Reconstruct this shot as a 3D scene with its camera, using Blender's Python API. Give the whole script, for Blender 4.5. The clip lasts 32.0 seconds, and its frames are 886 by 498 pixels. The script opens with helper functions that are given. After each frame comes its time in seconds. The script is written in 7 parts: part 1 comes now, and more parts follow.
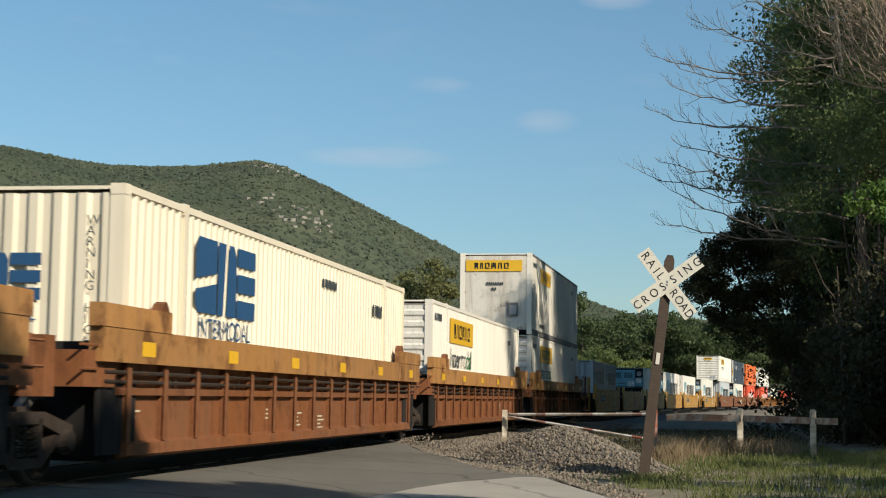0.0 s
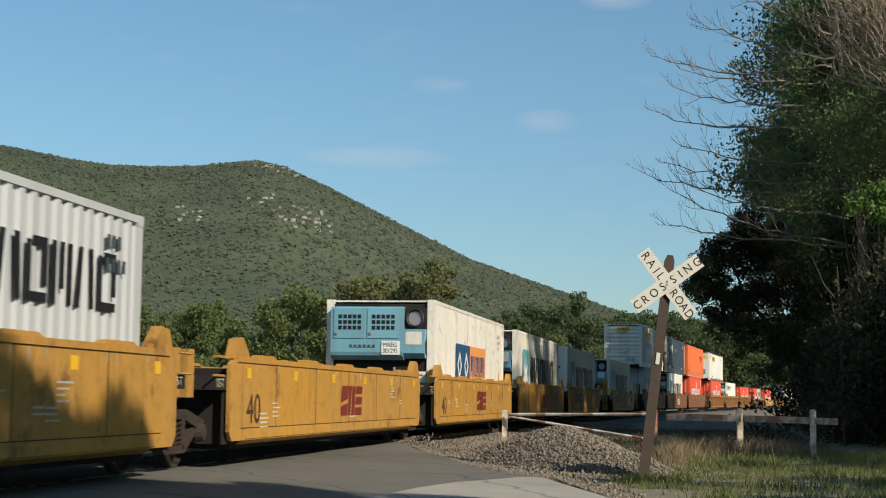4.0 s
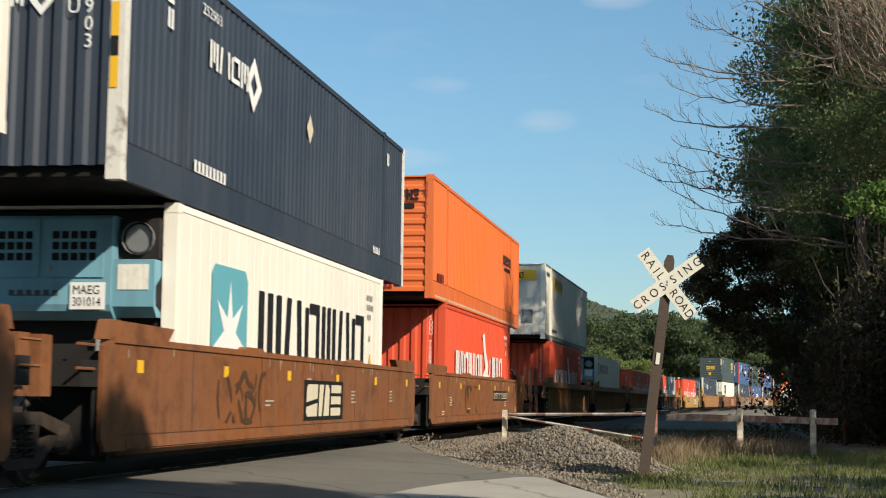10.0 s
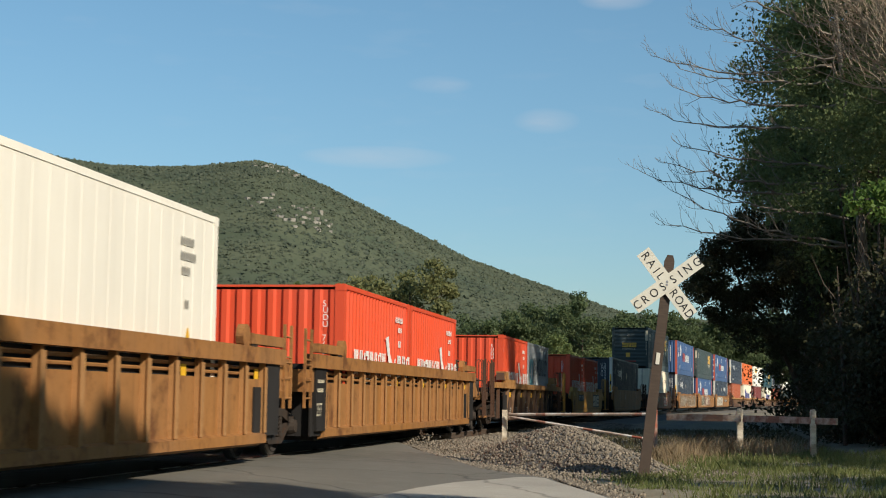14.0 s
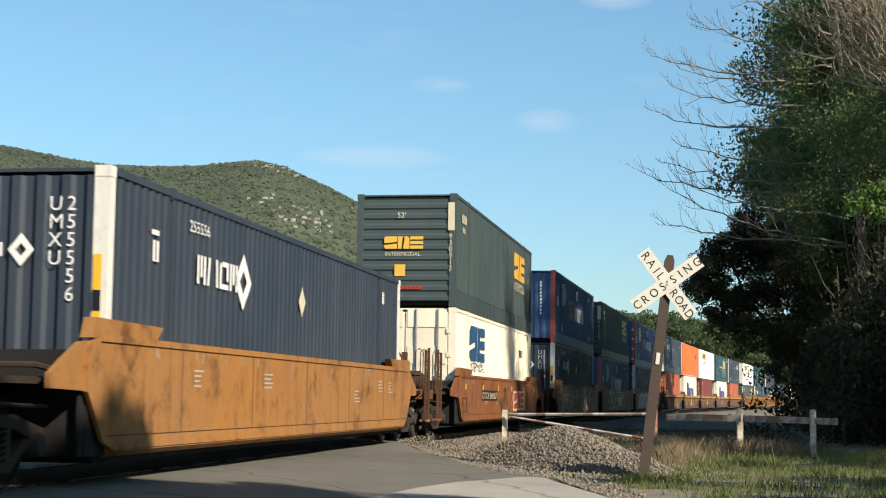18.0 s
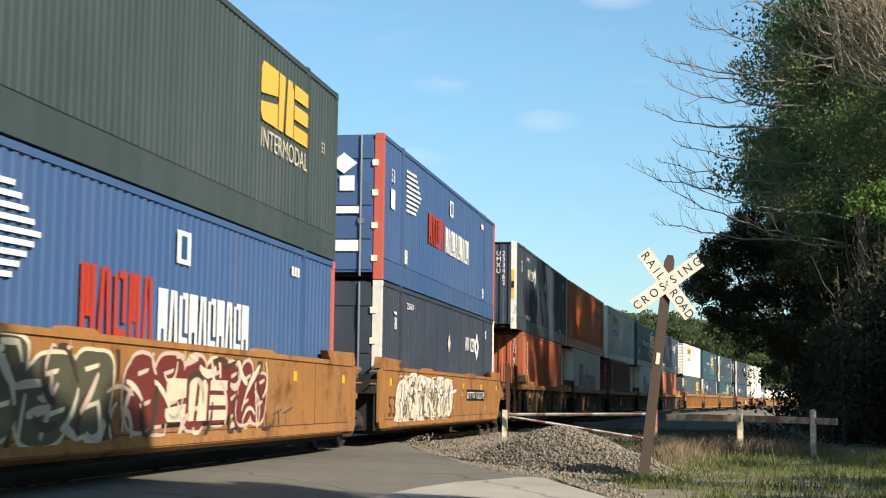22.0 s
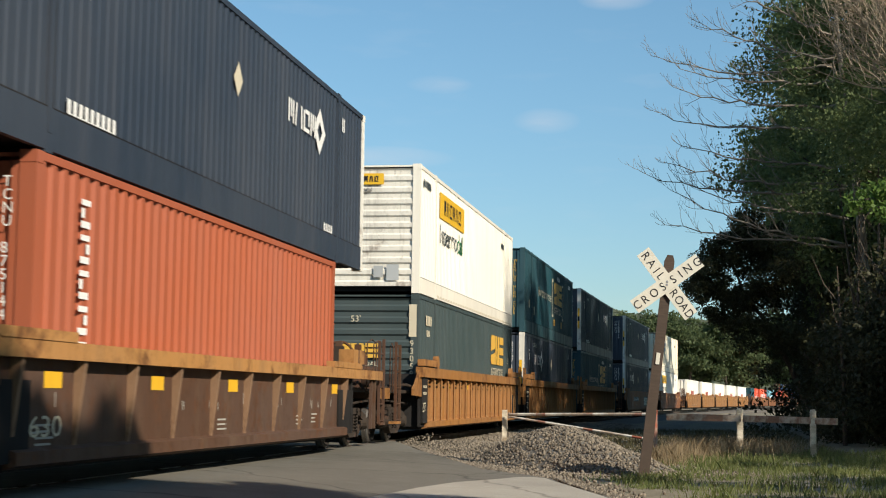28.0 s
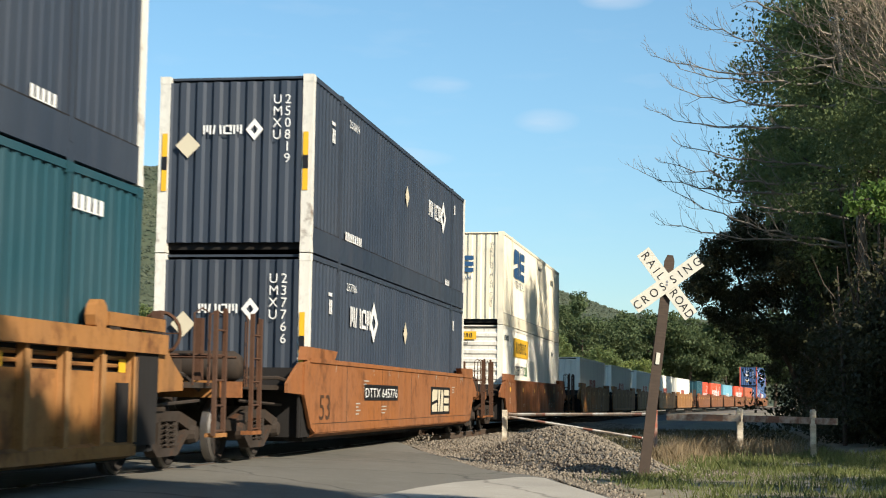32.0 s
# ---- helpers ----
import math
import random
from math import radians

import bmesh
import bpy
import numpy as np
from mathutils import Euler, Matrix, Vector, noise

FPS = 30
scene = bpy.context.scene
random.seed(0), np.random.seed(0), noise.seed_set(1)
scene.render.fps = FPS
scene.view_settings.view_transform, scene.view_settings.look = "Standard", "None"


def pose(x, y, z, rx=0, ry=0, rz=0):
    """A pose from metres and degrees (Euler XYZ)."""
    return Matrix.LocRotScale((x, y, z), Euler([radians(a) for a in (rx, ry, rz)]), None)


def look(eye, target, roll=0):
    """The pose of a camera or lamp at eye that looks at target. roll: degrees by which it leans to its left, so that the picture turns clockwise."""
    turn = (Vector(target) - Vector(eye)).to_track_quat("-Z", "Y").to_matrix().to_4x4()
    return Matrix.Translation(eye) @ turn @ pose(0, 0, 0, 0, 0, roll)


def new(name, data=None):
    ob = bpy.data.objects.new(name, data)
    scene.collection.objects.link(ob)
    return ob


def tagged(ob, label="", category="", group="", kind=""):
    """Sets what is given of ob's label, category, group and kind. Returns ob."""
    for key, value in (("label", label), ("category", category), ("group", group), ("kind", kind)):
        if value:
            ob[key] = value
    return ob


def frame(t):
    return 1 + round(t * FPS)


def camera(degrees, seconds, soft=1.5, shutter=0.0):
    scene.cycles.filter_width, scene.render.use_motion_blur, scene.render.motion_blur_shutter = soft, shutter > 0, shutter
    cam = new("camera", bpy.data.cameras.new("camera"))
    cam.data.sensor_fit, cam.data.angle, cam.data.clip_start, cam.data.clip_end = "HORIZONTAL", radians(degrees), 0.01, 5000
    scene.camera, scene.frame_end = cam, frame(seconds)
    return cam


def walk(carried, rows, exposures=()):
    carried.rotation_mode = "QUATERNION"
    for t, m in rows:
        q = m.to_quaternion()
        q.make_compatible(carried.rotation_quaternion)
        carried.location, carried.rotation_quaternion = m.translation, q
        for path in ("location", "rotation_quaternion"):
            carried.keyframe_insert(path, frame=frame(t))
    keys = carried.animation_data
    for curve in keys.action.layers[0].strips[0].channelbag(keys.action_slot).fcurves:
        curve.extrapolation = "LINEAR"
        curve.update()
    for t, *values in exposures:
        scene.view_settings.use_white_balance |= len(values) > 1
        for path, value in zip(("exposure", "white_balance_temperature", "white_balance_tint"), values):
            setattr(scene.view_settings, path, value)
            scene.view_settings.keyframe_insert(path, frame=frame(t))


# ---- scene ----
# ---------------------------------------------------------------- camera
EYE = Vector((0.0, 0.0, 0.937))
YAW, TILT = 9.3012, 5.4646
AIM = Vector((math.cos(radians(YAW)) * math.cos(radians(TILT)), math.sin(radians(YAW)) * math.cos(radians(TILT)), math.sin(radians(TILT))))
STAND = look(EYE, EYE + AIM * 50.0, 0.754)
cam = camera(31.81, 32.0, soft=1.1, shutter=0.12)
walk(cam, [(0.0, STAND), (32.0, STAND)], exposures=[(0.0, 0.05), (1.0, -0.22), (2.0, -0.2), (3.0, -0.05), (6.0, 0.08), (8.0, 0.05), (9.0, 0.07), (10.0, 0.28), (11.0, 0.2), (13.0, 0.1), (14.5, 0.06), (16.5, 0.25), (18.0, 0.5), (19.0, 0.44), (20.0, 0.4), (21.0, 0.62), (22.0, 0.65), (24.0, 0.62), (25.0, 0.14), (27.5, 0.2), (28.0, 0.27), (29.0, 0.2), (30.0, 0.45), (32.0, 0.6)])

# ---------------------------------------------------------------- sky and sun
SUN_TO = Vector((-0.62, -0.78, 0.65)).normalized()
world = bpy.data.worlds.new("sky")
scene.world = world
world.use_nodes = True
wn, wl = world.node_tree.nodes, world.node_tree.links
wn.clear()
sky = wn.new("ShaderNodeTexSky")
sky.sky_type = "NISHITA"
sky.sun_disc = False
sky.sun_elevation = math.asin(SUN_TO.z)
sky.sun_rotation = math.atan2(SUN_TO.x, SUN_TO.y) % (2 * math.pi)
sky.air_density, sky.dust_density, sky.ozone_density = 1.0, 0.35, 0.6
bg = wn.new("ShaderNodeBackground")
bg.inputs["Strength"].default_value = 0.095
wo = wn.new("ShaderNodeOutputWorld")
# thin wisps of cloud: a few faint streaks low in the sky, and a trace of haze elsewhere
tc = wn.new("ShaderNodeTexCoord")
sep = wn.new("ShaderNodeSeparateXYZ")
wl.new(tc.outputs["Generated"], sep.inputs["Vector"])


def sky_math(kind, a, b=None):
    n = wn.new("ShaderNodeMath")
    n.operation = kind
    for k, v in enumerate((a, b)):
        if isinstance(v, float):
            n.inputs[k].default_value = v
        elif v is not None:
            wl.new(v, n.inputs[k])
    return n.outputs[0]


azimuth, height = sky_math("ARCTAN2", sep.outputs["Y"], sep.outputs["X"]), sky_math("ARCSINE", sep.outputs["Z"])
mp = wn.new("ShaderNodeMapping")
mp.inputs["Scale"].default_value = (14.0, 14.0, 60.0)
cn = wn.new("ShaderNodeTexNoise")
cn.inputs["Scale"].default_value = 1.6
cn.inputs["Detail"].default_value = 6.0
wl.new(tc.outputs["Generated"], mp.inputs["Vector"])
wl.new(mp.outputs["Vector"], cn.inputs["Vector"])
veil = sky_math("MULTIPLY", sky_math("MAXIMUM", sky_math("SUBTRACT", cn.outputs["Fac"], 0.55), 0.0), 0.25)
grain = sky_math("MULTIPLY", cn.outputs["Fac"], 1.5)
for az, el, wide, high, thick in ((2.95, 14.6, 1.5, 0.45, 0.34), (9.5, 11.5, 1.3, 0.35, 0.16), (5.5, 10.2, 1.3, 0.5, 0.28), (11.8, 8.8, 3.0, 0.45, 0.34), (-20.0, 12.0, 5.0, 0.7, 0.3), (38.0, 14.0, 6.0, 0.8, 0.3)):
    dx = sky_math("POWER", sky_math("DIVIDE", sky_math("ABSOLUTE", sky_math("SUBTRACT", azimuth, radians(az))), radians(wide)), 2.0)
    dz = sky_math("POWER", sky_math("DIVIDE", sky_math("ABSOLUTE", sky_math("SUBTRACT", height, radians(el))), radians(high)), 2.0)
    streak = sky_math("MAXIMUM", sky_math("SUBTRACT", 1.0, sky_math("ADD", dx, dz)), 0.0)
    veil = sky_math("ADD", veil, sky_math("MULTIPLY", sky_math("MULTIPLY", streak, grain), thick))
mx = wn.new("ShaderNodeMix")
mx.data_type = "RGBA"
mx.inputs["B"].default_value = (6.2, 6.4, 6.8, 1)
wl.new(veil, mx.inputs["Factor"])
tint = wn.new("ShaderNodeMix")
tint.data_type, tint.blend_type = "RGBA", "MULTIPLY"
tint.inputs["Factor"].default_value = 1.0
# a little dimmer towards the hazy horizon
up = wn.new("ShaderNodeMapRange")
up.interpolation_type = "SMOOTHSTEP"
up.inputs["From Min"].default_value, up.inputs["From Max"].default_value = -0.02, 0.30
tone = wn.new("ShaderNodeMix")
tone.data_type = "RGBA"
tone.inputs["A"].default_value, tone.inputs["B"].default_value = (0.605, 0.775, 0.905, 1), (0.76, 1.04, 1.11, 1)
wl.new(sep.outputs["Z"], up.inputs["Value"])
wl.new(up.outputs["Result"], tone.inputs["Factor"])
wl.new(tone.outputs["Result"], tint.inputs["B"])
wl.new(sky.outputs["Color"], tint.inputs["A"])
wl.new(tint.outputs["Result"], mx.inputs["A"])
wl.new(mx.outputs["Result"], bg.inputs["Color"])
wl.new(bg.outputs["Background"], wo.inputs["Surface"])

sun_data = bpy.data.lights.new("sun", "SUN")
sun_data.energy = 5.0
sun_data.angle = radians(0.55)
sun_data.color = (1.0, 0.90, 0.75)
sun = new("sun", sun_data)
sun.matrix_world = look(SUN_TO * 100.0, (0, 0, 0))

# ---------------------------------------------------------------- materials
MATS = {}


def node_mat(name):
    m = bpy.data.materials.new(name)
    m.use_nodes = True
    nt = m.node_tree
    return m, nt.nodes, nt.links, nt.nodes["Principled BSDF"]


def ramp(nodes, links, src, lo, hi, a=0.0, b=1.0):
    r = nodes.new("ShaderNodeMapRange")
    r.inputs["From Min"].default_value, r.inputs["From Max"].default_value = lo, hi
    r.inputs["To Min"].default_value, r.inputs["To Max"].default_value = a, b
    links.new(src, r.inputs["Value"])
    return r.outputs["Result"]


def noise_tex(nodes, links, coord, scale, detail=4.0, stretch=None, rough=0.55):
    n = nodes.new("ShaderNodeTexNoise")
    n.inputs["Scale"].default_value = scale
    n.inputs["Detail"].default_value = detail
    n.inputs["Roughness"].default_value = rough
    if stretch:
        mpg = nodes.new("ShaderNodeMapping")
        mpg.inputs["Scale"].default_value = stretch
        links.new(coord, mpg.inputs["Vector"])
        coord = mpg.outputs["Vector"]
    links.new(coord, n.inputs["Vector"])
    return n.outputs["Fac"]


def blend(nodes, links, fac, a, b):
    m = nodes.new("ShaderNodeMix")
    m.data_type = "RGBA"
    for key, v in (("A", a), ("B", b)):
        if isinstance(v, tuple):
            m.inputs[key].default_value = (*v, 1)
        else:
            links.new(v, m.inputs[key])
    if isinstance(fac, float):
        m.inputs["Factor"].default_value = fac
    else:
        links.new(fac, m.inputs["Factor"])
    return m.outputs["Result"]


def bump(nodes, links, bsdf, height, strength, dist=0.02):
    b = nodes.new("ShaderNodeBump")
    b.inputs["Strength"].default_value = strength
    b.inputs["Distance"].default_value = dist
    links.new(height, b.inputs["Height"])
    links.new(b.outputs["Normal"], bsdf.inputs["Normal"])


def paint(name, rgb, rough=0.45, grime=0.35, rust=0.0, metal=0.0, grime_rgb=(0.10, 0.075, 0.05)):
    """Painted steel: faded in patches, streaked with road dirt, with rust spots."""
    if name in MATS:
        return MATS[name]
    m, N, L, p = node_mat(name)
    t = N.new("ShaderNodeTexCoord").outputs["Object"]
    info = N.new("ShaderNodeObjectInfo").outputs["Random"]
    big = noise_tex(N, L, t, 0.35, 3.0)
    streak = noise_tex(N, L, t, 1.0, 5.0, (2.2, 2.2, 0.16))
    fine = noise_tex(N, L, t, 22.0, 3.0)
    faded = tuple(min(1.0, c * 0.88 + 0.02) for c in rgb)
    col = blend(N, L, ramp(N, L, big, 0.35, 0.7), rgb, faded)
    col = blend(N, L, ramp(N, L, streak, 0.52, 0.86, 0.0, grime), col, grime_rgb)
    if rust:
        spots = noise_tex(N, L, t, 1.7, 7.0, None, 0.7)
        col = blend(N, L, ramp(N, L, spots, 0.60 - 0.16 * rust, 0.72 - 0.12 * rust, 0.0, 0.85), col, (0.115, 0.048, 0.022))
        # scuffs and fine corrosion, and long run marks down the plates
        mott = noise_tex(N, L, t, 7.0, 8.0, None, 0.72)
        col = blend(N, L, ramp(N, L, mott, 0.50, 0.74, 0.0, 0.55), col, tuple(c * 0.45 for c in rgb))
        runs = noise_tex(N, L, t, 1.0, 6.0, (5.5, 5.5, 0.35), 0.65)
        col = blend(N, L, ramp(N, L, runs, 0.56, 0.80, 0.0, 0.55), col, (0.06, 0.030, 0.016))
        pale = noise_tex(N, L, t, 2.6, 7.0, None, 0.75)
        col = blend(N, L, ramp(N, L, pale, 0.60, 0.78, 0.0, 0.40), col, tuple(min(0.8, c * 1.5 + 0.03) for c in rgb))
    var = ramp(N, L, info, 0.0, 1.0, 0.92, 1.06)
    hsv = N.new("ShaderNodeHueSaturation")
    L.new(var, hsv.inputs["Value"])
    L.new(col, hsv.inputs["Color"])
    L.new(hsv.outputs["Color"], p.inputs["Base Color"])
    L.new(ramp(N, L, streak, 0.3, 0.8, rough - 0.08, min(1.0, rough + 0.3)), p.inputs["Roughness"])
    p.inputs["Metallic"].default_value = metal
    p.inputs["Specular IOR Level"].default_value = 0.12 if rough >= 0.7 else 0.18 if rust > 0.2 else 0.35
    bump(N, L, p, fine, 0.08, 0.01)
    MATS[name] = m
    return m


def flat_paint(name, rgb, rough=0.5, wear=0.25):
    """Lettering paint and reflective tape, a little worn."""
    if name in MATS:
        return MATS[name]
    m, N, L, p = node_mat(name)
    t = N.new("ShaderNodeTexCoord").outputs["Object"]
    n = noise_tex(N, L, t, 3.0, 6.0, (1.5, 1.5, 0.5), 0.65)
    dim = tuple(c * 0.6 + 0.02 for c in rgb)
    L.new(blend(N, L, ramp(N, L, n, 0.5, 0.8, 0.0, wear), rgb, dim), p.inputs["Base Color"])
    p.inputs["Roughness"].default_value = rough
    p.inputs["Specular IOR Level"].default_value = 0.3
    MATS[name] = m
    return m


def leafy(name, a, b, glow=0.35, var=0.5, patches=0.5):
    """Leaves: two greens leaf by leaf, letting some light through."""
    if name in MATS:
        return MATS[name]
    m, N, L, p = node_mat(name)
    rnd = N.new("ShaderNodeNewGeometry").outputs["Random Per Island"]
    t = N.new("ShaderNodeTexCoord").outputs["Object"]
    patch = noise_tex(N, L, t, patches, 2.0 if patches > 0.1 else 7.0)
    add = N.new("ShaderNodeMath")
    add.operation = "MULTIPLY_ADD"
    L.new(rnd, add.inputs[0])
    add.inputs[1].default_value = var
    L.new(ramp(N, L, patch, 0.3, 0.7, 0.0, 1.0 - var), add.inputs[2])
    col = blend(N, L, add.outputs[0], a, b)
    L.new(col, p.inputs["Base Color"])
    p.inputs["Roughness"].default_value = 0.6
    p.inputs["Specular IOR Level"].default_value = 0.25
    tr = N.new("ShaderNodeBsdfTranslucent")
    L.new(col, tr.inputs["Color"])
    ms = N.new("ShaderNodeMixShader")
    ms.inputs["Fac"].default_value = glow
    L.new(p.outputs["BSDF"], ms.inputs[1])
    L.new(tr.outputs["BSDF"], ms.inputs[2])
    L.new(ms.outputs["Shader"], N["Material Output"].inputs["Surface"])
    MATS[name] = m
    return m


def earthy(name, a, b, c, scale=1.0, rough=0.95, relief=0.5, speck=30.0):
    """Ground, asphalt, gravel, bark and rock: patches and grain."""
    if name in MATS:
        return MATS[name]
    m, N, L, p = node_mat(name)
    t = N.new("ShaderNodeTexCoord").outputs["Object"]
    big = noise_tex(N, L, t, 0.45 * scale, 5.0)
    fine = noise_tex(N, L, t, speck * scale, 4.0, None, 0.7)
    col = blend(N, L, ramp(N, L, big, 0.35, 0.68), a, b)
    col = blend(N, L, ramp(N, L, fine, 0.45, 0.75, 0.0, 0.7), col, c)
    L.new(col, p.inputs["Base Color"])
    p.inputs["Roughness"].default_value = rough
    p.inputs["Specular IOR Level"].default_value = 0.2
    bump(N, L, p, fine, relief, 0.02)
    MATS[name] = m
    return m


def stones_mat(name, a, b):
    m, N, L, p = node_mat(name)
    rnd = N.new("ShaderNodeNewGeometry").outputs["Random Per Island"]
    t = N.new("ShaderNodeTexCoord").outputs["Object"]
    fine = noise_tex(N, L, t, 60.0, 3.0)
    col = blend(N, L, rnd, a, b)
    col = blend(N, L, ramp(N, L, fine, 0.4, 0.8, 0.0, 0.5), col, tuple(c * 0.6 for c in a))
    L.new(col, p.inputs["Base Color"])
    p.inputs["Roughness"].default_value = 0.9
    return m


def asphalt_mat(name, a, b, crack):
    m, N, L, p = node_mat(name)
    t = N.new("ShaderNodeTexCoord").outputs["Object"]
    big = noise_tex(N, L, t, 0.28, 5.0)
    mid = noise_tex(N, L, t, 2.4, 6.0, None, 0.65)
    fine = noise_tex(N, L, t, 55.0, 3.0, None, 0.7)
    col = blend(N, L, ramp(N, L, big, 0.35, 0.65), a, b)
    col = blend(N, L, ramp(N, L, mid, 0.5, 0.8, 0.0, 0.45), col, tuple(c * 1.35 for c in b))
    v = N.new("ShaderNodeTexVoronoi")
    v.feature = "DISTANCE_TO_EDGE"
    v.inputs["Scale"].default_value = 0.42
    wob = N.new("ShaderNodeMixRGB")
    wob.inputs["Fac"].default_value = 0.35
    L.new(t, wob.inputs[1])
    nz = N.new("ShaderNodeTexNoise")
    nz.inputs["Scale"].default_value = 1.5
    nz.inputs["Detail"].default_value = 5.0
    L.new(t, nz.inputs["Vector"])
    L.new(nz.outputs["Color"], wob.inputs[2])
    L.new(wob.outputs[0], v.inputs["Vector"])
    line = ramp(N, L, v.outputs["Distance"], 0.0, 0.012, 1.0, 0.0)
    col = blend(N, L, ramp(N, L, line, 0.0, 1.0, 0.0, crack), col, (0.012, 0.012, 0.012))
    col = blend(N, L, ramp(N, L, fine, 0.5, 0.8, 0.0, 0.4), col, tuple(c * 1.8 for c in b))
    L.new(col, p.inputs["Base Color"])
    p.inputs["Roughness"].default_value = 0.9
    p.inputs["Specular IOR Level"].default_value = 0.2
    bump(N, L, p, fine, 0.5, 0.01)
    return m


def board_mat(name, wood, coat):
    """Weathered board with remnants of paint."""
    m, N, L, p = node_mat(name)
    t = N.new("ShaderNodeTexCoord").outputs["Object"]
    grain = noise_tex(N, L, t, 6.0, 6.0, (0.6, 6.0, 6.0))
    flake = noise_tex(N, L, t, 1.4, 6.0, None, 0.7)
    col = blend(N, L, ramp(N, L, grain, 0.3, 0.75), wood, tuple(c * 0.5 for c in wood))
    col = blend(N, L, ramp(N, L, flake, 0.42, 0.56), coat, col)
    L.new(col, p.inputs["Base Color"])
    p.inputs["Roughness"].default_value = 0.85
    bump(N, L, p, grain, 0.3, 0.01)
    return m


# ---------------------------------------------------------------- mesh helpers
class Build:
    """Collects boxes, plates and tubes into one mesh."""

    def __init__(self):
        self.v, self.f = [], []

    def quad(self, a, b, c, d):
        n = len(self.v)
        self.v += [a, b, c, d]
        self.f.append((n, n + 1, n + 2, n + 3))

    def poly(self, pts):
        n = len(self.v)
        self.v += pts
        self.f.append(tuple(range(n, n + len(pts))))

    def box(self, x0, x1, y0, y1, z0, z1):
        n = len(self.v)
        self.v += [(x, y, z) for x in (x0, x1) for y in (y0, y1) for z in (z0, z1)]
        for q in ((0, 1, 3, 2), (4, 6, 7, 5), (0, 4, 5, 1), (2, 3, 7, 6), (0, 2, 6, 4), (1, 5, 7, 3)):
            self.f.append(tuple(n + i for i in q))
        return self

    def prism(self, pts, y0, y1):
        """A plate with outline pts in x, z between y0 and y1."""
        n, k = len(self.v), len(pts)
        self.v += [(x, y0, z) for x, z in pts] + [(x, y1, z) for x, z in pts]
        self.f.append(tuple(n + i for i in range(k)))
        self.f.append(tuple(n + k + i for i in reversed(range(k))))
        for i in range(k):
            j = (i + 1) % k
            self.f.append((n + i, n + k + i, n + k + j, n + j))
        return self

    def prism_x(self, pts, x0, x1):
        """A bar with section pts in y, z between x0 and x1."""
        n, k = len(self.v), len(pts)
        self.v += [(x0, y, z) for y, z in pts] + [(x1, y, z) for y, z in pts]
        self.f.append(tuple(n + i for i in range(k)))
        self.f.append(tuple(n + k + i for i in reversed(range(k))))
        for i in range(k):
            j = (i + 1) % k
            self.f.append((n + i, n + k + i, n + k + j, n + j))
        return self

    def tube(self, pts, radii, sides=6):
        pts = [Vector(p) for p in pts]
        n0 = len(self.v)
        for i, p in enumerate(pts):
            d = (pts[min(i + 1, len(pts) - 1)] - pts[max(i - 1, 0)]).normalized()
            a = d.orthogonal().normalized()
            b = d.cross(a)
            r = radii[i] if isinstance(radii, (list, tuple)) else radii
            for k in range(sides):
                w = 2 * math.pi * k / sides
                q = p + (a * math.cos(w) + b * math.sin(w)) * r
                self.v.append((q.x, q.y, q.z))
        for i in range(len(pts) - 1):
            for k in range(sides):
                k2 = (k + 1) % sides
                self.f.append((n0 + i * sides + k, n0 + i * sides + k2, n0 + (i + 1) * sides + k2, n0 + (i + 1) * sides + k))
        self.f.append(tuple(n0 + k for k in reversed(range(sides))))
        e = n0 + (len(pts) - 1) * sides
        self.f.append(tuple(e + k for k in range(sides)))
        return self

    def lathe_y(self, prof, cx, cz, sides=20):
        """A turned body about the y axis; prof is radius, y."""
        n0 = len(self.v)
        for r, y in prof:
            for k in range(sides):
                w = 2 * math.pi * k / sides
                self.v.append((cx + r * math.cos(w), y, cz + r * math.sin(w)))
        for i in range(len(prof) - 1):
            for k in range(sides):
                k2 = (k + 1) % sides
                self.f.append((n0 + i * sides + k, n0 + (i + 1) * sides + k, n0 + (i + 1) * sides + k2, n0 + i * sides + k2))
        return self

    def mesh(self, name, material=None, smooth=False):
        me = bpy.data.meshes.new(name)
        me.from_pydata(self.v, [], self.f)
        if smooth:
            me.polygons.foreach_set("use_smooth", [True] * len(me.polygons))
        if material:
            me.materials.append(material)
        return me


def fix_normals(me):
    b = bmesh.new()
    b.from_mesh(me)
    bmesh.ops.recalc_face_normals(b, faces=b.faces)
    b.to_mesh(me)
    b.free()
    return me


def weld(me):
    b = bmesh.new()
    b.from_mesh(me)
    bmesh.ops.remove_doubles(b, verts=b.verts, dist=0.0005)
    b.to_mesh(me)
    b.free()
    return me


def part(name, me, parent, label=""):
    """Links a mesh (or a Build and a material) as one part under a thing."""
    ob = new(name, me)
    ob.parent = parent
    if label:
        ob["label"] = label
    return ob


def fast_mesh(name, verts, faces, material, smooth=False):
    """A mesh from numpy arrays; all faces have the same number of corners."""
    me = bpy.data.meshes.new(name)
    k = faces.shape[1]
    me.vertices.add(len(verts))
    me.vertices.foreach_set("co", verts.astype(np.float32).ravel())
    me.loops.add(faces.size)
    me.loops.foreach_set("vertex_index", faces.astype(np.int32).ravel())
    me.polygons.add(len(faces))
    me.polygons.foreach_set("loop_start", np.arange(0, faces.size, k, dtype=np.int32))
    if smooth:
        me.polygons.foreach_set("use_smooth", np.ones(len(faces), bool))
    me.update(calc_edges=True)
    me.materials.append(material)
    return me


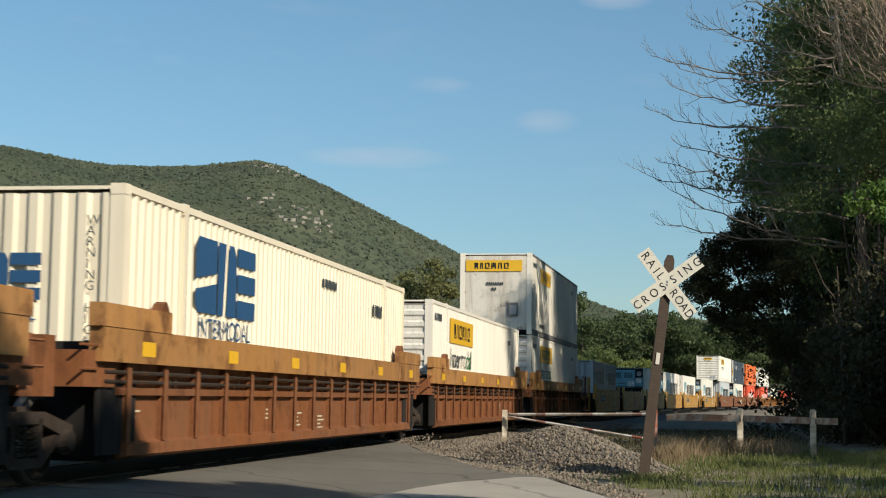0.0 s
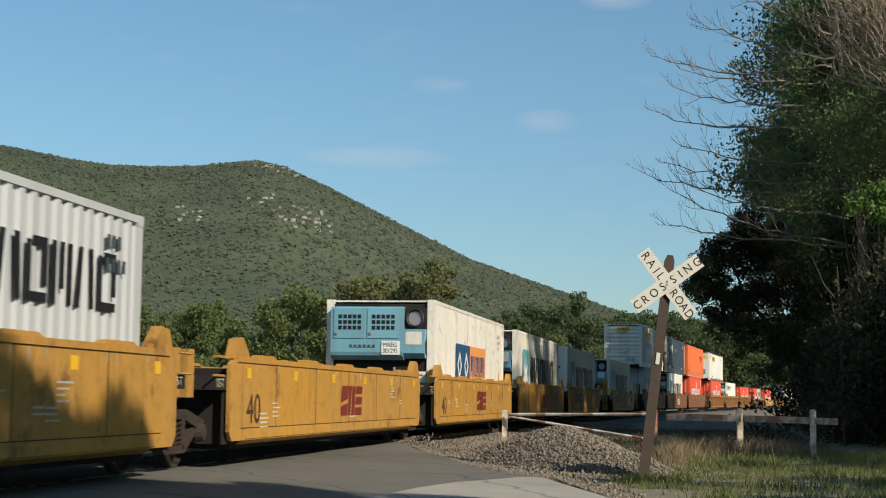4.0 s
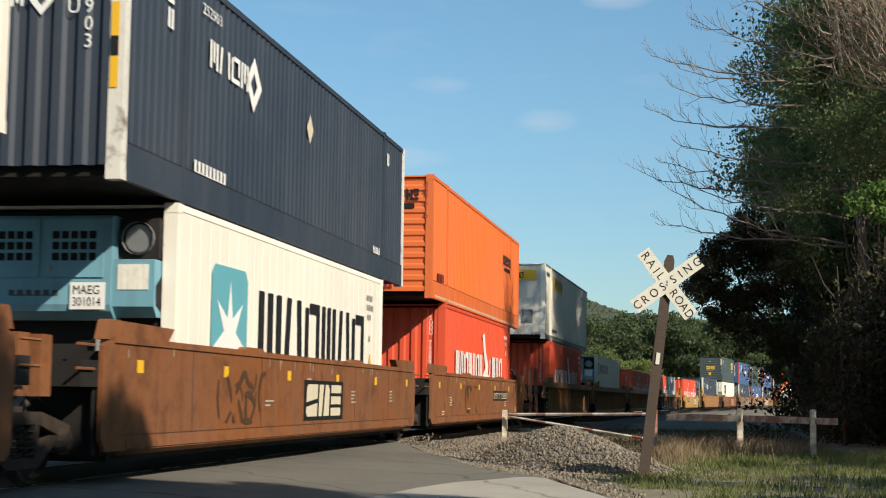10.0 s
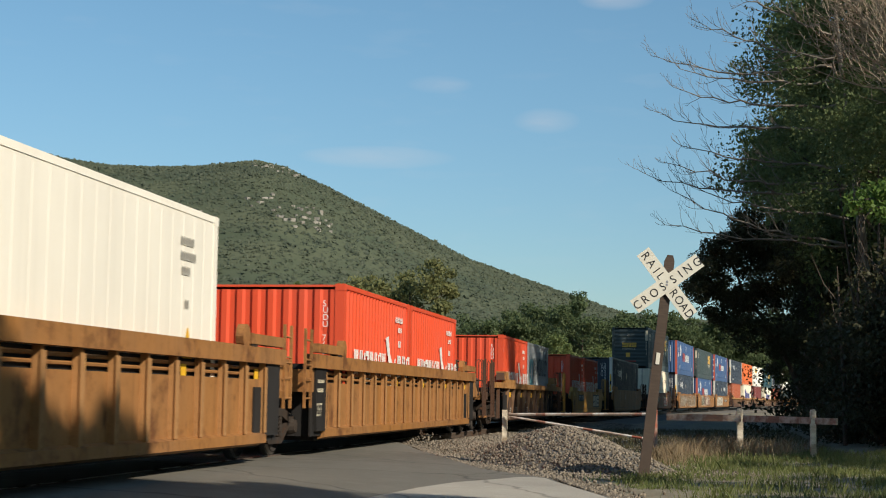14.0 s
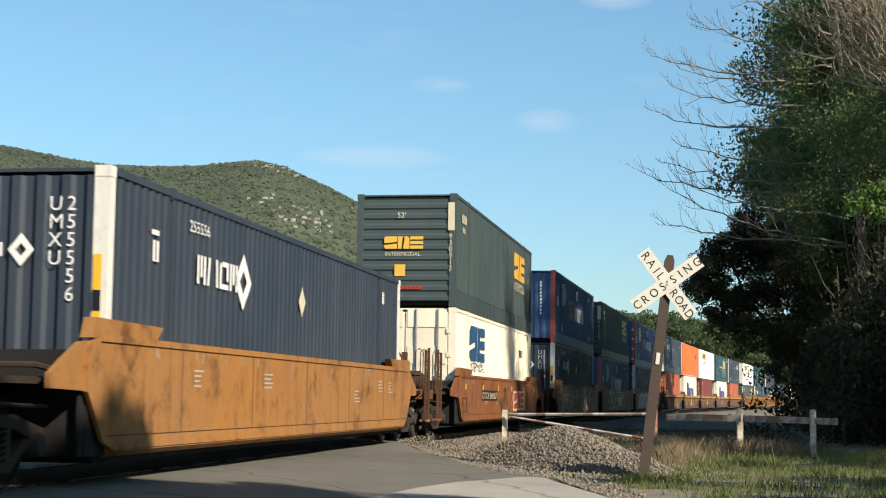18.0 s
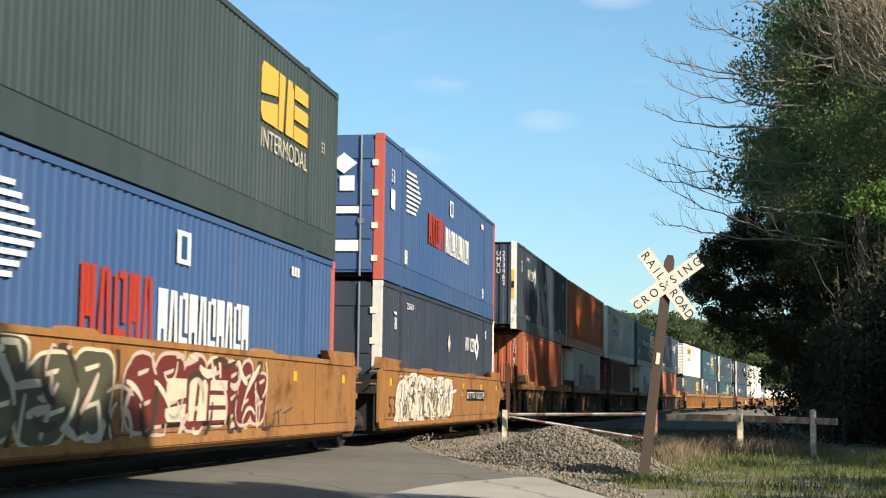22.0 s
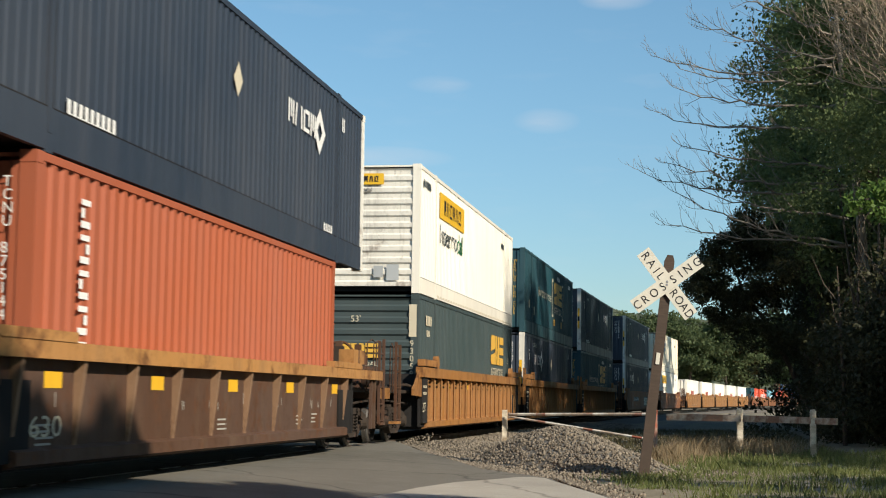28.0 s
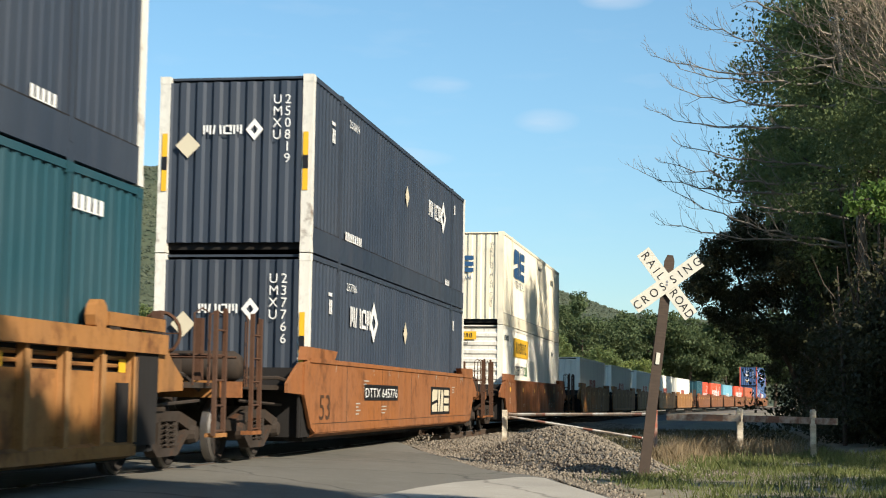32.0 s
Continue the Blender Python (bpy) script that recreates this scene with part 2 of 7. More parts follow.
# ---------------------------------------------------------------- the railway's line
KNOTS = [0.0, 50.0, 100.0, 150.0, 220.0]
BEND = [7.6e-5, -7.10e-4, -8.57e-4, -4.70e-4, -2.86e-4]
SG = np.arange(-760.0, 960.0, 0.25)
_k = np.interp(SG, KNOTS, BEND, left=0.0)
_th = np.cumsum(_k) * 0.25
_i0 = int(np.argmin(abs(SG)))
_th -= _th[_i0]
_x = np.cumsum(np.cos(_th)) * 0.25
_y = np.cumsum(np.sin(_th)) * 0.25
_x, _y = _x - _x[_i0], _y - _y[_i0] + 7.414


def line_at(s, lat=0.0):
    """x, y and heading of the track at s metres along it, lat metres to its left."""
    th = float(np.interp(s, SG, _th))
    return float(np.interp(s, SG, _x)) - math.sin(th) * lat, float(np.interp(s, SG, _y)) + math.cos(th) * lat, th


def run(t):
    """How far the train has come after t seconds."""
    return 18.342 * t - 0.00754 * ((t - 16.0) ** 2 - 256.0)
# ---------------------------------------------------------------- lettering and plain shapes on steel
MOVERS = []
WHEELS = []
FONT = {}


def words(body, size, width=1.0):
    """Outlines of a text, as flat faces in x and z, starting at the origin."""
    if body not in FONT:
        cu = bpy.data.curves.new("letters", "FONT")
        cu.body = body
        cu.size = 1.0
        cu.resolution_u = 3
        ob = bpy.data.objects.new("letters", cu)
        scene.collection.objects.link(ob)
        me = bpy.data.meshes.new_from_object(ob)
        FONT[body] = ([(v.co.x, v.co.y) for v in me.vertices], [tuple(p.vertices) for p in me.polygons])
        bpy.data.objects.remove(ob)
        bpy.data.meshes.remove(me)
        bpy.data.curves.remove(cu)
    vs, fs = FONT[body]
    return [(x * size * width, z * size) for x, z in vs], fs


def block_row(widths, h, gap, stroke=0.32, lean=0.0):
    """A row of plain bars or blocks, in place of a trade name."""
    out, x = [], 0.0
    for i, w in enumerate(widths):
        t = min(w * stroke, h * 0.22) * 1.05
        u = t * 0.8
        if stroke >= 0.35:
            p = ([[(0.12 * w, 0), (w, 0), (w, h * 0.42), (0, h * 0.30), (0, h * 0.12)], [(0, h * 0.44), (w, h * 0.56), (w, h), (0.12 * w, h), (0, h * 0.88)]],
                 [[(0, 0), (0.30 * w, 0), (0.42 * w, h), (0, h)], [(0.46 * w, 0), (w, 0), (w, h * 0.85), (0.86 * w, h), (0.58 * w, h)]],
                 [[(0, 0), (w, 0), (w, h * 0.26), (0, h * 0.26)], [(0, h * 0.37), (w, h * 0.37), (w, h * 0.63), (0, h * 0.63)], [(0, h * 0.74), (w, h * 0.74), (w, h), (0, h)]])[i % 3]
        elif i % 3 == 0:
            p = [rect(0, 0, t, h), rect(w * 0.5 - t * 0.5, h * 0.25, t, h * 0.75), rect(w - t, 0, t, h)]
        elif i % 3 == 1:
            p = [[(0, 0), (t, 0), (t * 1.6, h), (t * 0.6, h)], [(w - t, 0), (w, 0), (w - t * 0.4, h), (w - t * 1.4, h)]]
        else:
            p = [[(0, 0), (w, 0), (w, u), (t, u), (t, h * 0.93), (0, h * 0.93)], [(w, u * 1.7), (w, h), (t * 1.25, h), (t * 1.25, h - u), (w - t, h - u), (w - t, u * 1.7)]]
        out += [[(x + a + lean * b, b) for a, b in q] for q in p]
        x += w + gap
    return out


def moved(polys, dx, dz, k=1.0):
    return [[(a * k + dx, b * k + dz) for a, b in p] for p in polys]


def rect(x, z, w, h):
    return [(x, z), (x + w, z), (x + w, z + h), (x, z + h)]


def star(cx, cz, r, n=7, inner=0.42, turn=0.0):
    pts = []
    for i in range(2 * n):
        a = math.pi * i / n + math.pi / 2 + turn
        q = r if i % 2 == 0 else r * inner
        pts.append((cx + q * math.cos(a), cz + q * math.sin(a)))
    return pts


def diamond(cx, cz, w, h):
    return [(cx - w / 2, cz), (cx, cz - h / 2), (cx + w / 2, cz), (cx, cz + h / 2)]


def ring(cx, cz, w, h, k=0.5):
    o, i = diamond(cx, cz, w, h), diamond(cx, cz, w * k, h * k)
    e = 0.001
    return [[o[0], o[1], o[2], o[3], (o[0][0] + e, o[0][1] + e), (i[0][0], i[0][1] + e), i[3], i[2], i[1], i[0]]]


def bars(x, z, n, w, h, gap):
    p = [(x, z)]
    for i in range(n):
        a = x + i * (w + gap)
        if i:
            p += [(a - gap, z + 0.012), (a, z + 0.012)]
        p += [(a, z + h), (a + w, z + h)]
    p.append((x + n * (w + gap) - gap, z))
    return [p]


class Face:
    """A flat side of a thing, on which markings lie."""

    def __init__(self, thing, kind, at, left, bottom=0.0):
        self.thing, self.kind, self.at, self.left, self.bottom = thing, kind, at, left, bottom

    def point(self, a, b, lift):
        if self.kind == "side":
            return (self.left + a, self.at - lift, self.bottom + b)
        return (self.at - lift, self.left - a, self.bottom + b)

    def shapes(self, name, polys, material, label="", lift=0.004):
        for p in polys:
            b = Build()
            b.poly([self.point(x, z, lift) for x, z in p])
            ob = part(name, b.mesh(name, material), self.thing, label)
        return ob

    def stuff(self, name, polys, material, label="", lift=0.004):
        b = Build()
        for p in polys:
            b.poly([self.point(x, z, lift) for x, z in p])
        return tagged(part(name, b.mesh(name, material), self.thing, label), kind="stuff")

    def text(self, body, x, z, size, material, width=1.0, label="", lift=0.004, name="lettering"):
        vs, fs = words(body, size, width)
        me = bpy.data.meshes.new(name)
        me.from_pydata([self.point(x + a, z + b, lift) for a, b in vs], [], fs)
        me.materials.append(material)
        ob = part(name, me, self.thing, label)
        return tagged(ob, kind="stuff") if len(body) > 1 else ob

    def fitted(self, body, x0, x1, z, h, material, lift=0.004):
        """A text stretched between x0 and x1."""
        vs, fs = words(body, 1.0)
        xs, zs = [a for a, b in vs], [b for a, b in vs]
        kx, kz = (x1 - x0) / (max(xs) - min(xs)), h / max(zs)
        me = bpy.data.meshes.new("lettering")
        me.from_pydata([self.point(x0 + (a - min(xs)) * kx, z + b * kz, lift) for a, b in vs], [], fs)
        me.materials.append(material)
        return tagged(part("lettering", me, self.thing), kind="stuff")

    def column(self, body, x, z, size, material, step=1.12):
        """Characters one above another, from z downwards."""
        b = Build()
        for i, ch in enumerate(body):
            vs, fs = words(ch, size, 1.0) if ch != " " else ([], [])
            n = len(b.v)
            b.v += [self.point(x + p, z - i * size * step * 0.8 + q, 0.004) for p, q in vs]
            b.f += [tuple(n + k for k in f) for f in fs]
        return tagged(part("lettering", b.mesh("lettering", material), self.thing), kind="stuff")


INK_WHITE = flat_paint("white_marking", (0.78, 0.77, 0.73))
INK_BLACK = flat_paint("black_marking", (0.014, 0.014, 0.017))
INK_GREY = flat_paint("grey_marking", (0.06, 0.075, 0.08))
INK_BLUE = flat_paint("blue_marking", (0.025, 0.085, 0.19))
INK_DEEP = flat_paint("deep_blue_marking", (0.016, 0.04, 0.30))
INK_GREEN = flat_paint("green_marking", (0.015, 0.16, 0.06))
INK_YELLOW = flat_paint("yellow_marking", (0.75, 0.44, 0.03))
INK_GOLD = flat_paint("gold_marking", (0.72, 0.42, 0.07))
INK_TEAL = flat_paint("light_blue_marking", (0.12, 0.36, 0.42))
INK_RED = flat_paint("red_marking", (0.42, 0.045, 0.025))
INK_ORANGE = flat_paint("orange_marking", (0.82, 0.33, 0.10))
INK_MAROON = flat_paint("maroon_marking", (0.20, 0.03, 0.025))
TAPE = flat_paint("reflective_tape", (0.80, 0.45, 0.03), 0.35)
INK_PEWTER = flat_paint("dull_grey_marking", (0.40, 0.38, 0.33))
INK_SAND = flat_paint("pale_marking", (0.62, 0.55, 0.40))

WHITE = paint("white_steel", (0.88, 0.83, 0.71), 0.45, 0.18)
CREAM = paint("cream_steel", (0.86, 0.775, 0.59), 0.45, 0.22, 0.0)
DIRTY = paint("stained_white_steel", (0.82, 0.78, 0.68), 0.5, 0.4, 0.12)
PALE = paint("pale_grey_steel", (0.46, 0.48, 0.48), 0.5, 0.3)
NAVY = paint("dark_slate_steel", (0.030, 0.042, 0.062), 0.42, 0.12, 0.0, 0.0, (0.09, 0.08, 0.07))
GREEN = paint("dark_green_steel", (0.044, 0.065, 0.065), 0.45, 0.12, 0.0, 0.0, (0.10, 0.09, 0.07))
TEAL = paint("dark_teal_steel", (0.012, 0.060, 0.078), 0.42, 0.12)
BLUE = paint("blue_steel", (0.045, 0.100, 0.225), 0.45, 0.18)
SKYBLUE = paint("light_blue_steel", (0.165, 0.38, 0.47), 0.5, 0.6)
ORANGE = paint("orange_steel", (0.74, 0.155, 0.032), 0.45, 0.15)
RED = paint("red_steel", (0.69, 0.078, 0.026), 0.45, 0.15)
RUSSET = paint("russet_steel", (0.37, 0.093, 0.038), 0.5, 0.15)
MAROON = paint("maroon_steel", (0.16, 0.032, 0.026), 0.5, 0.15)
POSTRED = paint("red_post_steel", (0.55, 0.10, 0.06), 0.5, 0.2)
# near-black steel; on recess walls this colour also holds their shade
DARK = paint("black_steel_and_recess_shade", (0.014, 0.012, 0.011), 0.8, 0.3, 0.0, 0.0, (0.04, 0.03, 0.02))
GREYRAIL = paint("grey_rail_steel", (0.16, 0.155, 0.15), 0.5, 0.3)
ALU = paint("bare_metal", (0.35, 0.35, 0.36), 0.4, 0.3, 0.0, 0.6)

OCHRE = paint("yellow_car_steel", (0.475, 0.245, 0.045), 0.5, 0.38, 0.24)
RUSTY = paint("orange_brown_car_steel", (0.29, 0.108, 0.034), 0.6, 0.5, 0.45)
TAN = paint("faded_yellow_car_steel", (0.345, 0.155, 0.044), 0.55, 0.6, 0.45)
BROWN = paint("brown_car_steel", (0.225, 0.082, 0.028), 0.6, 0.6, 0.5)
UMBER = paint("dark_brown_car_steel", (0.092, 0.048, 0.029), 0.65, 0.6, 0.5, 0.0, (0.15, 0.10, 0.058))
# rib paints lighter than the car sides, to look caught by the sun
TANRIBLIT = paint("worn_lit_tan_rib_steel", (0.40, 0.20, 0.070), 0.6, 0.4, 0.25)
RIBLIT = paint("worn_lit_rib_steel", (0.25, 0.145, 0.08), 0.65, 0.5, 0.3)
BUFF = paint("buff_chord_steel", (0.42, 0.205, 0.064), 0.55, 0.65, 0.5)
TRUCKM = paint("rusty_bogie_steel", (0.034, 0.024, 0.017), 0.85, 0.45, 0.15, 0.0, (0.085, 0.055, 0.034))
LADDERM = paint("dark_rusty_ladder_steel", (0.085, 0.040, 0.022), 0.75, 0.5, 0.3)
STAINED = paint("rust_streaked_white_steel", (0.82, 0.77, 0.66), 0.5, 0.75, 0.12, 0.0, (0.24, 0.13, 0.06))
INK_FAINT = flat_paint("faint_dark_marking", (0.07, 0.035, 0.018), 0.6, 0.5)
INK_BROWNBOX = flat_paint("dark_brown_panel", (0.035, 0.022, 0.016), 0.6, 0.3)
WHEELM = paint("wheel_steel", (0.022, 0.017, 0.014), 0.75, 0.3, 0.1, 0.0, (0.05, 0.032, 0.02))
TREAD = paint("polished_tread_steel", (0.22, 0.20, 0.18), 0.4, 0.3, 0.0, 0.8)
PLATE = flat_paint("black_number_panel", (0.012, 0.012, 0.013), 0.5, 0.15)

# ---------------------------------------------------------------- containers
CACHE = {}
HALF = 1.295


def cached(key, make):
    if key not in CACHE:
        CACHE[key] = make()
    return CACHE[key]


def wave(n0, n1, pitch, depth):
    """Trapezoid waves from n0 to n1: positions and depths."""
    k = max(1, int(round((n1 - n0) / pitch)))
    p = (n1 - n0) / k
    out = []
    for i in range(k):
        o = n0 + i * p
        out += [(o, 0.0), (o + p * 0.34, 0.0), (o + p * 0.5, depth), (o + p * 0.84, depth)]
    out.append((n1, 0.0))
    return out


def side_mesh(L, H, mat, pitch, depth, near):
    b = Build()
    y = -HALF + 0.012 if near else HALF - 0.012
    sg = 1 if near else -1
    z0, z1 = 0.17, H - 0.08
    w = wave(-L / 2 + 0.14, L / 2 - 0.14, pitch, depth)
    for (xa, da), (xb, db) in zip(w[:-1], w[1:]):
        b.quad((xa, y + sg * da, z0), (xb, y + sg * db, z0), (xb, y + sg * db, z1), (xa, y + sg * da, z1))
    return weld(b.mesh("side_wall", mat))


def plate_mesh(L, H, mat, near, seams):
    b = Build()
    y = -HALF + 0.010 if near else HALF - 0.010
    sg = 1 if near else -1
    n, dip = seams, 0.014 if seams < 20 else 0.004
    step = (L - 0.28) / n
    w = []
    for i in range(n):
        x = -L / 2 + 0.14 + i * step
        w += [(x, dip), (x + 0.008, 0.0), (x + step - 0.012, 0.0), (x + step - 0.004, dip)]
    for (xa, da), (xb, db) in zip(w[:-1], w[1:]):
        b.quad((xa, y + sg * da, 0.17), (xb, y + sg * db, 0.17), (xb, y + sg * db, H - 0.08), (xa, y + sg * da, H - 0.08))
    return weld(b.mesh("side_wall", mat))


def end_mesh(H, mat, style, L):
    x = -L / 2 + 0.012
    b = Build()
    z0, z1, y0, y1 = 0.16, H - 0.10, -HALF + 0.16, HALF - 0.16
    if style == "vert":
        w = wave(y0, y1, 0.27, 0.045)
        for (ya, da), (yb, db) in zip(w[:-1], w[1:]):
            b.quad((x + da, ya, z0), (x + da, ya, z1), (x + db, yb, z1), (x + db, yb, z0))
    elif style == "horiz":
        w = wave(z0, z1, 0.262, 0.032)
        for (za, da), (zb, db) in zip(w[:-1], w[1:]):
            b.quad((x + da, y0, za), (x + da, y1, za), (x + db, y1, zb), (x + db, y0, zb))
    else:
        b.box(x, x + 0.03, y0, y1, z0, z1)
    return weld(b.mesh("end_wall", mat))


def container(u, L, H, z, skin, post=None, front="vert", pitch=0.28, depth=0.036, flat=0, label="", group="containers on the train", rail=None, end_skin=None):
    """A freight container whose front end stands u metres along the train."""
    c = new("container")
    tagged(c, label, "container", group)
    post = post or skin
    rail = rail or skin
    key = (L, H, skin.name)
    if flat:
        part("side_wall", cached(("p", *key, 1), lambda: plate_mesh(L, H, skin, True, flat)), c)
        part("side_wall", cached(("p", *key, 0), lambda: plate_mesh(L, H, skin, False, flat)), c)
    else:
        part("side_wall", cached(("s", *key, pitch, 1), lambda: side_mesh(L, H, skin, pitch, depth, True)), c)
        part("side_wall", cached(("s", *key, pitch, 0), lambda: side_mesh(L, H, skin, pitch, depth, False)), c)
    es = end_skin or skin
    if front in ("vert", "horiz", "plate"):
        part("front_wall", cached(("e", H, es.name, front, L), lambda: end_mesh(H, es, front, L)), c)
    elif front == "door":
        doors(c, L, H, skin)
    elif front == "reefer":
        reefer_unit(c, L, H)
    part("rear_wall", cached(("r", L, H, skin.name), lambda: Build().box(L / 2 - 0.04, L / 2 - 0.01, -HALF + 0.1, HALF - 0.1, 0.12, H - 0.08).mesh("rear_wall", skin)), c)
    part("roof", cached(("f", L, H, skin.name), lambda: Build().box(-L / 2 + 0.1, L / 2 - 0.1, -HALF + 0.05, HALF - 0.05, H - 0.05, H - 0.012).mesh("roof", skin)), c)
    part("floor_frame", cached(("b", L), lambda: Build().box(-L / 2 + 0.12, L / 2 - 0.12, -HALF + 0.1, HALF - 0.1, 0.05, 0.16).mesh("floor_frame", DARK)), c)
    for sy in (-1, 1):
        ya, yb = sorted((sy * HALF, sy * (HALF - 0.07)))
        zr = (0.36 if skin in (WHITE, CREAM) else 0.42) if L > 13 and not flat else 0.175
        part("bottom_rail", cached(("br", L, sy, rail.name, zr), lambda: Build().box(-L / 2 + 0.15, L / 2 - 0.15, ya, yb, 0.01, zr).mesh("bottom_rail", rail)), c)
        part("top_rail", cached(("tr", L, H, sy, rail.name), lambda: Build().box(-L / 2 + 0.15, L / 2 - 0.15, ya, yb, H - 0.085, H - 0.004).mesh("top_rail", rail)), c)
        for sx in (-1, 1):
            pm = post if sx < 0 else (post if post is not skin else skin)
            part("corner_post", cached(("cp", L, H, sx, sy, pm.name), lambda: corner_post(L, H, sx, sy, pm)), c)
            if L > 13:
                lm = skin if flat else rail
                part("lifting_post", cached(("lp", H, sx, sy, lm.name), lambda: lifting_post(H, sx, sy, lm)), c)
    if L > 13:
        zr = 0.18 if flat else 0.36 if skin in (WHITE, CREAM) else 0.42
        part("seam", cached(("sm", H, zr, skin in (WHITE, CREAM)), lambda: seam_mesh(L, H, zr, GREYRAIL if skin in (WHITE, CREAM) else DARK)), c)
    MOVERS.append((c, u + L / 2, z))
    return c


def seam_mesh(L, H, zr, mat):
    """The dark gaps beside the lifting posts and over the bottom rail."""
    b = Build()
    for sx in (-1, 1):
        b.box(sx * 6.02 + 0.058, sx * 6.02 + 0.074, -HALF - 0.003, -HALF + 0.02, zr, H - 0.1)
    b.box(-L / 2 + 0.16, L / 2 - 0.16, -HALF - 0.002, -HALF + 0.02, zr + 0.001, zr + 0.014)
    return b.mesh("seam", mat)


def corner_post(L, H, sx, sy, mat):
    b = Build()
    xa, xb = sorted((sx * L / 2, sx * (L / 2 - 0.16)))
    ya, yb = sorted((sy * (HALF + 0.001), sy * (HALF - 0.17)))
    b.box(xa, xb, ya, yb, 0.11, H - 0.11)
    for z in (0.0, H - 0.12):
        b.box(min(xa, sx * (L / 2 + 0.006)), max(xb, sx * (L / 2 + 0.006)), min(ya, sy * (HALF + 0.006)), max(yb, sy * (HALF + 0.006)), z, z + 0.12)
    return b.mesh("corner_post", mat)


def lifting_post(H, sx, sy, mat):
    b = Build()
    x = sx * 6.02
    ya, yb = sorted((sy * (HALF + 0.004), sy * (HALF - 0.09)))
    b.box(x - 0.055, x + 0.055, ya, yb, 0.18, H - 0.09)
    b.box(x - 0.09, x + 0.09, ya, yb, H - 0.12, H + 0.018)
    b.box(x - 0.09, x + 0.09, ya, yb, -0.018, 0.10)
    return b.mesh("lifting_post", mat)


def doors(c, L, H, mat):
    x = -L / 2
    for sy in (-1, 1):
        ya, yb = sorted((sy * 0.015, sy * 1.13))
        d = part("door", cached(("dr", L, H, mat.name, sy), lambda: Build().box(x + 0.02, x + 0.06, ya, yb, 0.14, H - 0.11).mesh("door", mat)), c)
        for zc in (0.14, 0.75, 1.42, H - 0.55):
            part("door_panel", cached(("dp", L, mat.name, sy, zc), lambda: Build().prism_x([(ya + 0.05, zc + 0.05), (yb - 0.05, zc + 0.05), (yb - 0.05, zc + 0.5), (ya + 0.05, zc + 0.5)], x, x + 0.02).mesh("door_panel", mat)), d)
        for k in (0.30, 0.86):
            part("lock_rod", cached(("lr", L, H, sy, k), lambda: Build().tube([(x - 0.035, sy * k, 0.06), (x - 0.035, sy * k, H - 0.04)], 0.022, 6).box(x - 0.05, x, sy * k - 0.05, sy * k + 0.05, 1.1, 1.2).mesh("lock_rod", ALU)), d)
        for zc in (0.35, 1.0, 1.65, 2.25):
            part("hinge", cached(("hg", L, H, sy, zc), lambda: Build().box(x - 0.02, x + 0.02, min(sy * 1.08, sy * 1.2), max(sy * 1.08, sy * 1.2), zc, zc + 0.12).mesh("hinge", mat)), d)


